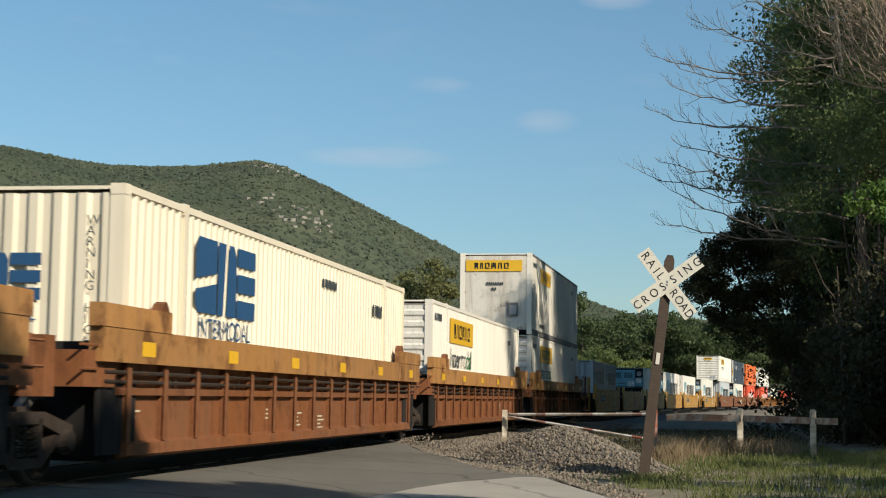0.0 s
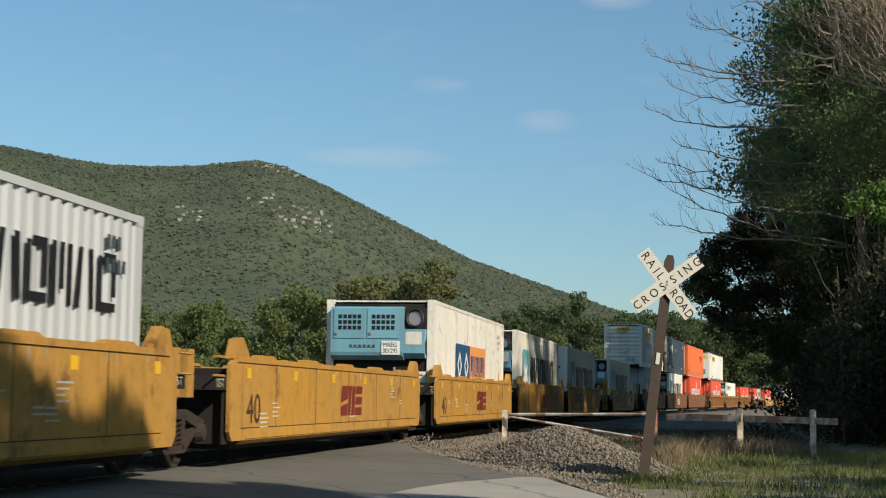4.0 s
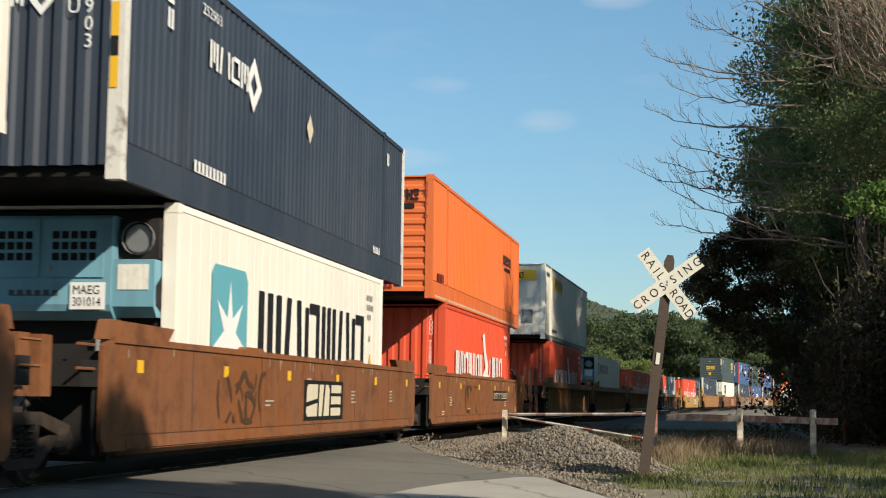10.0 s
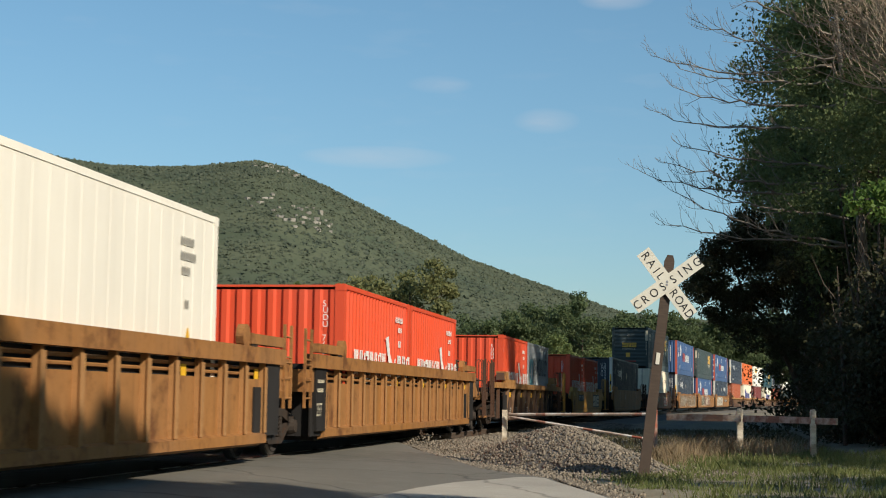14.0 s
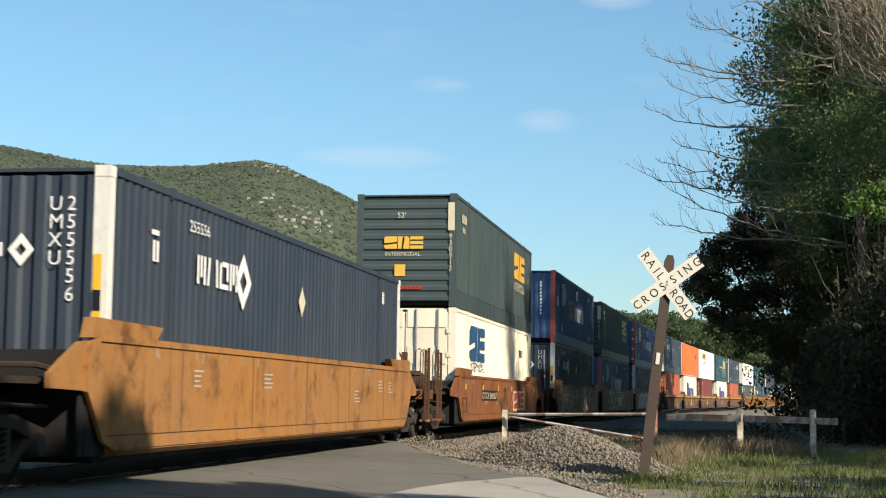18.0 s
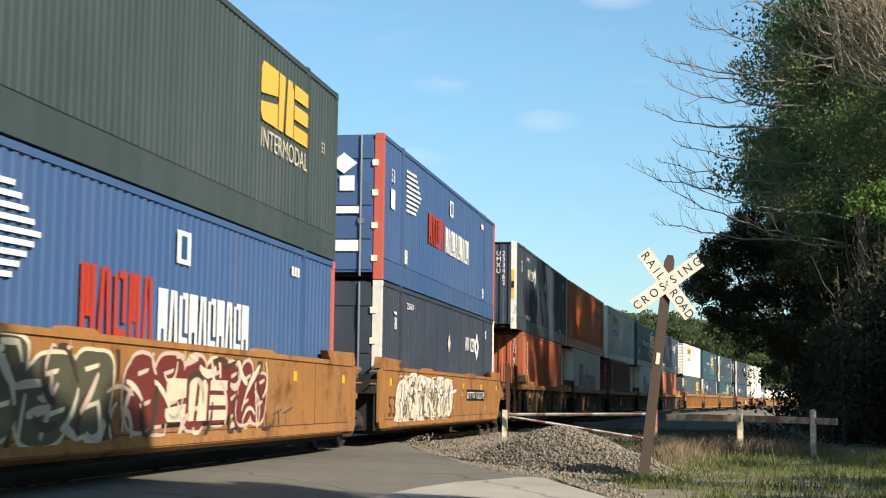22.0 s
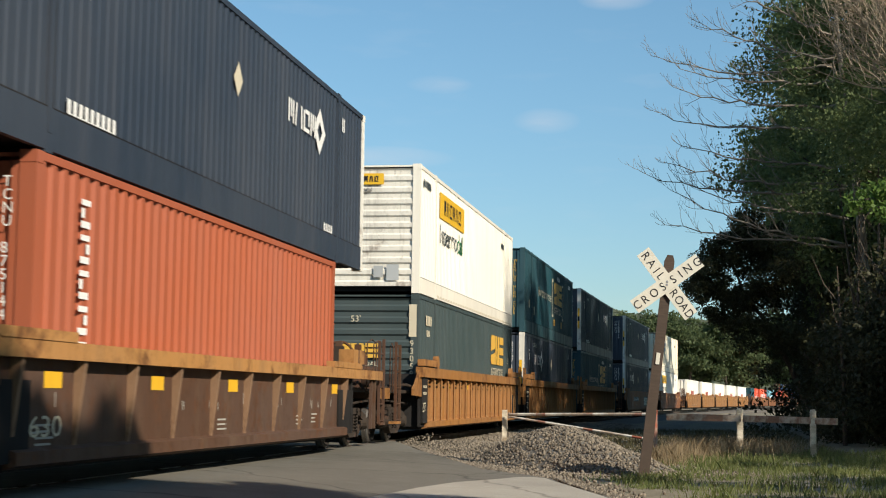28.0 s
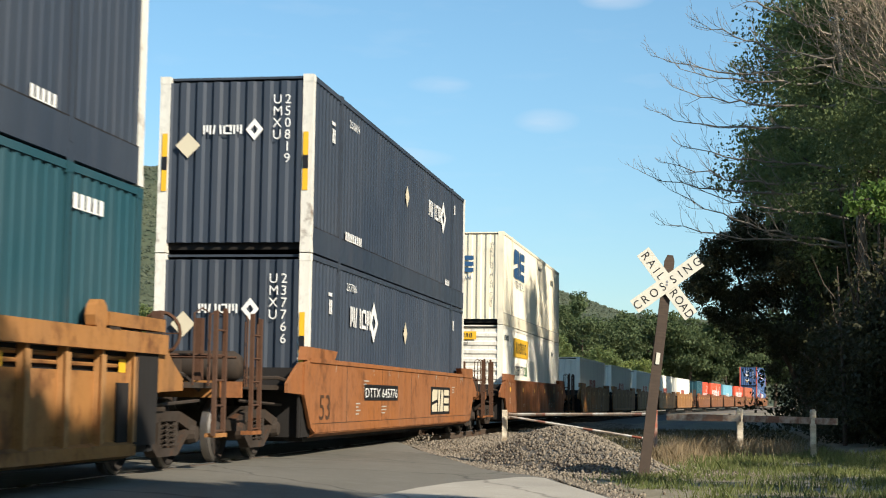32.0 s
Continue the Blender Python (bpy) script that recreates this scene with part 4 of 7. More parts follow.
def blue_box(u, z, door=False):
    c = container(u, S53, TALL, z, BLUE, POSTRED, "door" if door else "vert", 0.24, 0.018, rail=BLUE, label="blue corrugated container with red corner posts")
    s, e = faces(c, S53)
    wav = []
    for i in range(9):
        zz = 1.62 + i * 0.105
        w = 1.7 - 0.6 * abs(i - 4) / 4
        wav.append([(2.4, zz), (2.4 + w, zz + 0.03), (2.4 + w, zz + 0.085), (2.4, zz + 0.055)])
    s.shapes("emblem", wav, INK_WHITE, "white striped emblem")
    s.shapes("emblem", moved(block_row([0.40, 0.36, 0.36, 0.34, 0.34], 0.72, 0.08, 0.30), 5.1, 1.22), INK_RED, "red block name")
    s.shapes("emblem", moved(block_row([0.31] * 10, 0.62, 0.06, 0.30), 7.4, 1.22), INK_WHITE, "white block name")
    s.shapes("placard", [rect(8.0, 2.18, 0.5, 0.40)], INK_WHITE)
    s.shapes("marking", [rect(8.14, 2.24, 0.22, 0.28)], INK_BLUE, "", 0.008)
    s.text("53", 0.8, 2.05, 0.38, INK_WHITE)
    s.shapes("placard", [rect(0.8, 1.5, 0.4, 0.4)], INK_WHITE)
    s.shapes("marking", bars(2.3, 0.5, 2, 0.12, 0.3, 0.05) + bars(13.3, 2.45, 3, 0.12, 0.14, 0.05) + bars(13.6, 0.5, 2, 0.12, 0.28, 0.05), INK_WHITE)
    if not door:
        e.text("53", 0.93, 2.02, 0.42, INK_WHITE, lift=0.010)
        e.shapes("placard", [rect(0.88, 1.55, 0.52, 0.36), rect(0.88, 0.82, 0.52, 0.28)], INK_WHITE, "white number panel", 0.010)
        e.text("110", 0.95, 1.62, 0.28, INK_GREY, lift=0.016)
        e.shapes("marking", bars(0.94, 0.90, 6, 0.055, 0.12, 0.02), INK_GREY, "", 0.016)
        e.shapes("placard", [rect(1.05, 0.6, 0.18, 0.2)], INK_GOLD, "", 0.010)
        e.shapes("marking", [rect(1.98, 1.1 + 0.14 * i, 0.07, 0.1) for i in range(10)], INK_WHITE, "", 0.010)
    else:
        e.shapes("placard", [diamond(1.8, 2.3, 0.55, 0.42), rect(1.65, 0.55, 0.5, 0.22), rect(1.72, 1.75, 0.3, 0.3), rect(1.62, 1.3, 0.5, 0.14)], INK_WHITE, "", 0.03)
    return c


def russet_box(u, z=LO, skin=None, H=TALL):
    c = container(u, S40, H, z, skin or RUSSET, None, "vert", 0.27, label="russet corrugated steel container" if skin is None else "dark maroon corrugated container")
    s, e = faces(c, S40)
    b = [q for i in range(6) for q in (rect(1.10, H - 0.62 - 0.36 * i, 0.24, 0.07), rect(1.10 + 0.15 * (i % 2), H - 0.52 - 0.36 * i, 0.09, 0.10), rect(1.10, H - 0.39 - 0.36 * i, 0.24, 0.06))]
    s.shapes("emblem", b, INK_WHITE, "white block column")
    e.column("TCNU 875144", 2.26, H - 0.35, 0.15, INK_WHITE, 1.05)
    s.shapes("marking", bars(11.6, 0.5, 1, 0.1, 0.2, 0), INK_WHITE)
    return c


def tall_blue_box(u, z=LO):
    c = container(u, S40, TALL, z, CREAM, None, "door", 0.28, label="cream corrugated container with tall blue block markings")
    s, e = faces(c, S40)
    s.shapes("emblem", moved(block_row([0.8, 0.75], 1.45, 0.12, 0.30), 2.55, 0.86), INK_DEEP, "tall blue block")
    s.shapes("emblem", moved(block_row([0.98, 0.62, 0.92, 1.02, 1.02], 0.97, 0.16, 0.28), 4.4, 0.86), INK_DEEP, "blue block name")
    s.shapes("emblem", [rect(5.62, 1.83, 0.24, 0.35)], INK_DEEP)
    e.text("MATU", 0.42, 1.95, 0.15, INK_GREY, lift=0.04)
    e.text("257585", 1.42, 1.95, 0.15, INK_GREY, lift=0.04)
    e.text("45G1", 1.42, 1.75, 0.15, INK_GREY, lift=0.04)
    return c


def plain(u, L, H, z, skin, label, mark=None, front="vert"):
    c = container(u, L, H, z, skin, None, front, 0.28, label=label)
    s, e = faces(c, L)
    if mark:
        s.shapes("emblem", moved(block_row([0.6, 0.6, 0.6, 0.6], 0.8, 0.12, 0.3), L * 0.35, 0.8), mark)
    return c


UP = LO + TALL + 0.02
cream_box(16.0)
white_box(35.6)
white_box(55.3)
plate_box(55.2, UP)
grey_short(78.5)
grey_short(84.7)
reefer(110.1, LO, "orange")
reefer(125.6)
white_doors_box(141.5)
reefer(161.4)
grey_long(183.2)
white_box(181.9, UP)
reefer(202.8)
slate_box(200.9, UP, number="252903")
red_box(222.4)
orange_box(220.6, UP)
red_box(245.9)
plate_box(244.4, UP)
reefer(265.8, LO, "line")
red_box(285.3, S20, LO, LOW)
red_box(291.6, S20, LO, LOW)
red_box(306.6, S20, LO, LOW)
grey20(312.9)
red_box(326.9, S20, LO, LOW)
red_box(333.2, S20, LO, LOW)
slate_box(347.6, LO + 0.13, number="255556")


def cream_doors_box(u, z=LO):
    c = container(u, S53, TALL, z, CREAM, None, "door", 0.24, label="cream corrugated container with closed doors and dark blue markings")
    s, e = faces(c, S53)
    s.shapes("emblem", moved(block_row([0.85, 0.80, 0.85], 0.95, 0.05, 0.36), 2.48, 1.62), INK_BLUE, "dark blue block emblem")
    s.fitted("INTERMODAL", 2.6, 5.0, 1.34, 0.25, INK_BLUE)
    s.shapes("marking", bars(12.9, 2.0, 5, 0.13, 0.24, 0.05), INK_GREY)
    e.shapes("emblem", moved(block_row([0.28, 0.26, 0.28], 0.36, 0.02, 0.36), 0.24, 1.78), INK_BLUE, "dark blue block emblem", 0.05)
    e.text("INTERMODAL", 0.26, 1.60, 0.14, INK_BLUE, lift=0.05)
    return c


cream_doors_box(371.0)
green_box(371.0, UP)
slate_box(394.7, number="253379")
blue_box(394.7, UP)
blue_box(414.9, LO)
green_box(414.9, UP, "931104")
slate_box(435.0, LO, True, door=True)
blue_box(435.0, UP, True)
russet_box(458.0)
slate_box(456.2, UP, number="233462")
tall_blue_box(474.9)
orange_box(473.0, UP)
russet_box(492.7, LO, MAROON, TALL)
white_box(491.3, UP)
tall_blue_box(511.3)
teal_box(509.6, UP)
russet_box(528.1)
slate_box(526.3, UP, True)
green_box(548.3, LO, "930590")
white_box(548.3, UP)
slate_box(567.6, LO, number="256714")
teal_box(567.6, UP)
teal_box(587.3, LO)
slate_box(587.3, UP, True, number="246387")
slate_box(611.1, LO, number="237766")
slate_box(611.1, UP, True, number="250819")
white_box(634.9)
cream_box(634.9, UP)
for k in range(5):
    plain(659.4 + 15.77 * k, S40, LOW, LO, WHITE, "white corrugated container with red block markings", INK_RED)
plain(742.4, S20, LOW, LO, TEAL, "green corrugated short steel container")
red_box(748.6, S20, LO, LOW)
red_box(758.1, S40, LO, LOW)
plain(773.9, S40, LOW, LO, SKYBLUE, "light teal corrugated container", INK_WHITE)
red_box(789.6, S40, LO, LOW)
plain(805.3, S40, LOW, LO, RUSSET, "russet corrugated steel container")
blue_box(826.0, LO)
blue_box(826.0, UP)

# ---------------------------------------------------------------- well cars


def bogie(parent, x, wb=1.78, r=0.44):
    """A four-wheel bogie under a car at x, with its two turning wheel sets."""
    def frames(sy):
        b = Build()
        ya, yb = sorted((sy * 0.98, sy * 1.12))
        h = wb / 2
        b.prism([(-h - 0.20, r), (-h - 0.18, r + 0.15), (-0.4, r + 0.29), (0.4, r + 0.29), (h + 0.18, r + 0.15), (h + 0.20, r), (h, r + 0.03), (0.34, r + 0.17), (-0.34, r + 0.17), (-h, r + 0.03)], ya, yb)
        b.prism([(-h + 0.08, r + 0.03), (-0.36, r - 0.25), (0.36, r - 0.25), (h - 0.08, r + 0.03), (h - 0.22, r + 0.06), (0.30, r - 0.15), (-0.30, r - 0.15), (-h + 0.22, r + 0.06)], ya, yb)
        for sx in (-1, 1):
            b.prism([(sx * 0.27, r - 0.2), (sx * 0.35, r - 0.2), (sx * 0.35, r + 0.22), (sx * 0.27, r + 0.22)], ya, yb)
        return fix_normals(b.mesh("side_frame", TRUCKM))

    def axle_cap(sy, sx):
        b = Build()
        prof = [(0.0, sy * 1.20), (0.10, sy * 1.19), (0.13, sy * 1.10), (0.13, sy * 0.96)]
        return b.lathe_y(prof, sx * wb / 2, r, 12).mesh("axle_cap", TRUCKM)

    def spring(sy):
        b = Build()
        for cx in (-0.13, 0.13):
            pts = [(cx + 0.085 * math.cos(0.9 * i), sy * 1.10 + 0.05 * math.sin(0.9 * i), r - 0.15 + 0.0085 * i) for i in range(36)]
            b.tube(pts, 0.016, 4)
        return b.mesh("spring", TRUCKM)
    t = part("bogie", cached(("bolster", wb, r), lambda: Build().box(-0.22, 0.22, -1.0, 1.0, r + 0.02, r + 0.34).box(-0.35, 0.35, -0.35, 0.35, r + 0.34, r + 0.46).mesh("bogie", TRUCKM)), parent, "rusty cast steel bogie")
    t.location = (x, 0, 0)
    for sy in (-1, 1):
        part("side_frame", cached(("sf", wb, r, sy), lambda: frames(sy)), t)
        part("spring", cached(("sp", wb, r, sy), lambda: spring(sy)), t)
        for sx in (-1, 1):
            part("axle_cap", cached(("ac", wb, r, sy, sx), lambda: axle_cap(sy, sx)), t)
    for sx in (-1, 1):
        w = part("wheel_set", cached(("ws", r), lambda: wheel_set(r)), t, "steel wheels with a polished tread")
        w.location = (sx * wb / 2, 0, r)
        WHEELS.append((w, parent, x + sx * wb / 2, r))


def wheel_set(r):
    b = Build()
    for sy in (-1, 1):
        b.lathe_y([(0.0, sy * 0.69), (r * 0.22, sy * 0.69), (r * 0.30, sy * 0.725), (r * 0.78, sy * 0.70), (r * 0.86, sy * 0.69), (r, sy * 0.69), (r, sy * 0.79), (r * 0.86, sy * 0.83), (r * 0.80, sy * 0.76),
                   (r * 0.30, sy * 0.79), (r * 0.24, sy * 0.86), (0.0, sy * 0.86)], 0, 0, 28)
        for k in range(5):
            a = 2 * math.pi * k / 5
            cx, cz = 0.55 * r * math.cos(a), 0.55 * r * math.sin(a)
            b.lathe_y([(0.0, sy * 0.80), (0.028, sy * 0.80), (0.028, sy * 0.74)], cx, cz, 6)
    b.lathe_y([(0.08, -0.9), (0.08, 0.9)], 0, 0, 10)
    nb = len(b.f)
    for sy in (-1, 1):
        b.lathe_y([(r + 0.003, sy * 0.695), (r + 0.003, sy * 0.785), (r * 0.90, sy * 0.826)], 0, 0, 28)
    me = b.mesh("wheel_set", WHEELM)
    me.materials.append(TREAD)
    for p in me.polygons:
        if p.index >= nb:
            p.material_index = 1
    return me


def blotches(seed, n, x0, x1, z0, z1, big):
    """Loose sprayed shapes on a car's side."""
    r = random.Random(seed)
    out = []
    for i in range(n):
        cx, cz = r.uniform(x0, x1), r.uniform(z0 + 0.2, z1 - 0.2)
        w, h, a = r.uniform(0.25, big), r.uniform(0.12, 0.42), r.uniform(-0.9, 0.9)
        pts = []
        m = 10
        for k in range(m):
            t = 2 * math.pi * k / m
            q = r.uniform(0.55, 1.1)
            px, pz = math.cos(t) * w * q, math.sin(t) * h * q
            pts.append((cx + px + a * pz, min(z1, max(z0, cz + pz))))
        out.append(pts)
    return out


def bubbles(f, x0, x1, n, z0, z1, fill, edge, seed, lean=0.12):
    """Fat rounded sprayed shapes with an outline and a pale inner stroke."""
    r = random.Random(seed)
    w = (x1 - x0) / n
    rims, fills, cuts = [], [], []
    for i in range(n):
        cx, cz = x0 + w * (i + 0.5), (z0 + z1) / 2 + r.uniform(-0.05, 0.05)
        hw, hh = w * r.uniform(0.52, 0.62), (z1 - z0) / 2 * r.uniform(0.85, 1.05)
        wob = [r.uniform(0.86, 1.1) for _ in range(8)]
        pts = []
        for k in range(32):
            t = 2 * math.pi * k / 32
            q = np.interp(k / 4.0, range(9), wob + [wob[0]])
            c, s = math.cos(t), math.sin(t)
            px, pz = hw * q * math.copysign(abs(c) ** 0.6, c), hh * q * math.copysign(abs(s) ** 0.6, s)
            pts.append((px + lean * pz, pz))
        rims.append([(cx + a, cz + b) for a, b in pts])
        fills.append([(cx + a * (1 - 0.045 / hw), cz + b * (1 - 0.045 / hh)) for a, b in pts])
        for side in (-1, 1):
            a0 = r.uniform(-0.35, 0.1) * hw
            zc = cz + side * hh * 0.38
            cuts.append([(cx + a0, zc), (cx + a0 + 0.55 * hw, zc + 0.05), (cx + a0 + 0.6 * hw, zc + 0.10), (cx + a0 - 0.02, zc + 0.05)])
    f.stuff("graffiti_rim", rims, edge, "sprayed outline", 0.005)
    f.stuff("graffiti", fills, fill, "rounded sprayed graffiti letters", 0.007)
    f.stuff("graffiti_stroke", cuts, edge, "sprayed stroke", 0.009)


def slashes(f, x0, x1, n, z0, z1, ink, seed, w=0.09):
    """Angular sprayed strokes, as in a hurried tag."""
    r = random.Random(seed)
    out = []
    for i in range(n):
        x = x0 + (x1 - x0) * (i + 0.5) / n
        a, b = z0 + r.uniform(0, 0.25) * (z1 - z0), z1 - r.uniform(0, 0.25) * (z1 - z0)
        d = r.choice((-0.35, -0.15, 0.2, 0.4)) * (b - a)
        out.append([(x, a), (x + w, a + 0.03), (x + w + d, b), (x + d, b - 0.03)])
        if i % 2:
            m = r.uniform(a + 0.2, b - 0.1)
            out.append([(x - 0.05, m), (x + (x1 - x0) / n * 1.4, m + 0.08), (x + (x1 - x0) / n * 1.4, m + 0.08 + w * 0.7), (x - 0.05, m + w * 0.7)])
    f.stuff("graffiti_stroke", out, ink, "angular sprayed strokes", 0.010)


def swirls(f, x0, x1, n, z0, z1, inks, seed, lift=0.010, thick=1.0):
    """Crowded curving ribbons of spray paint, one mesh for each colour."""
    r = random.Random(seed)
    rows = [[] for _ in inks]
    for i in range(n):
        x, z, a = r.uniform(x0, x1), r.uniform(z0, z1), r.uniform(0, 6.28)
        bend, step, w = r.uniform(-0.9, 0.9), r.uniform(0.07, 0.13), thick * r.uniform(0.022, 0.06)
        lo, hi = [], []
        for k in range(7):
            t = w * (0.5 + 0.5 * math.sin(math.pi * (k + 0.5) / 7))
            lo.append((x - math.sin(a) * t, min(z1, max(z0, z + math.cos(a) * t))))
            hi.append((x + math.sin(a) * t, min(z1, max(z0, z - math.cos(a) * t))))
            x, z, a = x + math.cos(a) * step, z + math.sin(a) * step, a + bend * 0.45
            z = min(z1 - 0.04, max(z0 + 0.04, z))
        q = [(p, lift + 0.0004 * (i % 9)) for p in zip(lo[:-1], lo[1:], hi[1:], hi[:-1])]
        rows[i % len(inks)] += q
    for ink, quads in zip(inks, rows):
        b = Build()
        for p, up in quads:
            b.poly([f.point(c, d, up) for c, d in p])
        tagged(part("graffiti_stroke", b.mesh("graffiti_stroke", ink), f.thing, "curving sprayed ribbons"), kind="stuff")


def scuffs(f, e0, e1, top, seed, scribbled):
    """Small stencil lines, pale scratches and, on some cars, hurried scribbles on the side."""
    r = random.Random(seed)
    marks = [rect(r.uniform(e0 + 0.6, e1 - 0.6), top - r.uniform(0.14, 0.24), r.uniform(0.015, 0.03), r.uniform(0.08, 0.15)) for _ in range(16)]
    for _ in range(5):
        x, z = r.uniform(e0 + 1.0, e1 - 2.0), r.uniform(0.6, top - 0.3)
        marks += [rect(x, z - 0.06 * k, r.uniform(0.2, 0.45), 0.022) for k in range(r.randint(2, 4))]
    f.stuff("stencil_line", marks, INK_PEWTER if seed % 2 else INK_SAND, "small pale stencil lines and scratches", 0.003)
    if not scribbled:
        return
    x = r.uniform(e0 + 2.0, e1 - 5.0)
    swirls(f, x, x + 2.2, 14, 0.55, top - 0.25, (INK_FAINT,), seed, 0.0045)


def well_car(a, b, ends, style, skin, well, size=None, number=None, cap=None, chord=None, tapes=True, mark=None):
    """One platform of a well car from a to b metres along the train; ends: C coupler, A shared bogie; well: front and rear of the load."""
    car = new("well_car")
    c = (a + b) / 2
    words_for = {"smooth": "smooth-sided", "rib": "rib-sided", "chord": "rib-sided"}[style]
    tagged(car, f"{cap or 'weathered brown'} {words_for} steel well car on bogies", "rail car", "well cars of the train")
    xa, xb = a - c, b - c
    w0, w1 = well[0] - c - 0.30, well[1] - c + 0.30
    e0 = xa + (0.95 if ends[0] == "A" else 3.15)
    e1 = xb - (0.95 if ends[1] == "A" else 3.15)
    top = {"smooth": 1.52 if skin is not OCHRE else 1.30 if ends == "CC" else 1.43, "rib": 1.60, "chord": 1.42 if skin is UMBER else 1.62}[style]
    Y = 1.475
    chord = chord or skin
    ladder = skin if skin is OCHRE else LADDERM
    for sy in (-1, 1):
        ys = lambda p, q: sorted((sy * p, sy * q))
        if style == "smooth":
            y0, y1 = ys(Y, Y - 0.05)
            lo0 = [(e0 + 0.10, 0.95), (e0 + 0.55, 0.44), (e0 + 0.85, 0.34)] if ends[0] == "C" else [(e0 + 0.10, 0.46), (e0 + 0.22, 0.34)]
            lo1 = [(e1 - 0.85, 0.34), (e1 - 0.55, 0.44), (e1 - 0.10, 0.95)] if ends[1] == "C" else [(e1 - 0.22, 0.34), (e1 - 0.10, 0.46)]
            out = lo0 + lo1 + [(e1 - 0.10, top - 0.10), (e1 - 0.35, top), (e0 + 0.35, top), (e0 + 0.10, top - 0.10)]
            part("side_plate", fix_normals(Build().prism(out, y0, y1).mesh("side_plate", skin)), car)
            y0, y1 = ys(Y + 0.012, Y - 0.10)
            part("bottom_sill", Build().prism_x([(sy * Y, 0.50), (sy * (Y + 0.014), 0.36), (sy * (Y - 0.12), 0.28), (sy * (Y - 0.12), 0.46)], e0 + 0.8, e1 - 0.8).mesh("bottom_sill", skin), car)
            part("top_sill", Build().box(e0 + 0.4, e1 - 0.4, *ys(Y + 0.02, Y - 0.11), top - 0.06, top + 0.012).mesh("top_sill", skin), car)
            if sy < 0:
                sb = Build()
                for i in range(1, 6):
                    x = e0 + (e1 - e0) * i / 6
                    sb.box(x - 0.008, x + 0.008, -Y - 0.003, -Y + 0.002, 0.50, top - 0.06)
                sb.box(e0 + 0.6, e1 - 0.6, -Y - 0.003, -Y + 0.002, 0.495, 0.507)
                part("weld_seam", sb.mesh("weld_seam", INK_FAINT), car)
            n = 5
            for i in range(n):
                x = e0 + (e1 - e0) * (i + 0.75) / (n + 0.5)
                if ends == "CC" or (skin is not OCHRE and i % 2 == 0):
                    continue
                part("guide_flap", Build().prism([(x - 0.5, top + 0.01), (x + 0.5, top + 0.01), (x + 0.36, top + 0.06), (x - 0.36, top + 0.06)], *ys(Y - 0.02, Y - 0.14)).mesh("guide_flap", skin), car)
        else:
            zc = top - (0.22 if style == "rib" else 0.36 if skin is not UMBER else 0.17)
            part("top_chord", Build().box(e0 - 0.05, e1 + 0.05, *ys(Y + 0.02, Y - 0.13), zc, top).mesh("top_chord", chord), car)
            zp = zc + 0.01 if style != "rib" else zc - 0.22
            if style == "rib":
                # recess under the chord: its shade is given by the near-black wall
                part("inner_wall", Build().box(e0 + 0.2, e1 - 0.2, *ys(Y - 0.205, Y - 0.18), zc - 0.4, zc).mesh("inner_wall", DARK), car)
                for zz in (zc - 0.07, zc - 0.15):
                    part("pipe", Build().tube([(e0 + 0.3, sy * (Y - 0.15), zz), (e1 - 0.3, sy * (Y - 0.15), zz)], 0.024, 6).mesh("pipe", skin), car)
            out = [(e0 + 0.15, 1.0), (e0 + 0.55, 0.44), (e0 + 0.9, 0.30), (e1 - 0.9, 0.30), (e1 - 0.55, 0.44), (e1 - 0.15, 1.0), (e1 - 0.15, zp), (e0 + 0.15, zp)]
            part("side_plate", fix_normals(Build().prism(out, *ys(Y - 0.12, Y - 0.155)).mesh("side_plate", skin)), car)
            part("bottom_sill", Build().prism_x([(sy * (Y - 0.02), 0.40), (sy * (Y - 0.02), 0.28), (sy * (Y - 0.15), 0.24), (sy * (Y - 0.15), 0.44)], e0 + 0.8, e1 - 0.8).mesh("bottom_sill", skin), car)
            if style == "chord" and skin is not UMBER:
                for zz in (zc - 0.10, zc - 0.20):
                    part("pipe", Build().tube([(e0 + 0.2, sy * (Y - 0.06), zz), (e1 - 0.2, sy * (Y - 0.06), zz)], 0.022, 6).mesh("pipe", TRUCKM), car)
                part("inner_chord", Build().box(e0 + 0.6, e1 - 0.6, *ys(Y - 0.05, Y - 0.125), zc - 0.34, zc - 0.26).mesh("inner_chord", skin), car)
            n = int((e1 - e0 - 1.6) / (0.92 if style == "rib" else 1.15))
            rm = cached(("rib", style, zc, sy, skin.name), lambda: Build().prism([(-0.035, 0.30), (0.035, 0.30), (0.035, zc), (-0.035, zc)], *ys(Y - 0.035, Y - 0.125)).box(-0.055, 0.055, *ys(Y - 0.02, Y - 0.035), 0.42, zc - 0.05).mesh("rib", TANRIBLIT if skin is TAN else skin))
            if skin is UMBER:
                n = int((e1 - e0 - 1.6) / 1.35)
                # slanted ribs in the lighter paint, sunlit edges given by colour
                rm = cached(("slant_rib", zc, sy), lambda: Build().prism_x([(sy * (Y - 0.005), zc), (sy * (Y - 0.13), zc), (sy * (Y - 0.13), 0.36), (sy * (Y - 0.105), 0.36)], -0.035, 0.035).mesh("rib", RIBLIT))
            for i in range(n + 1):
                part("rib", rm, car).location = (e0 + 0.85 + (e1 - e0 - 1.7) * i / n, 0, 0)
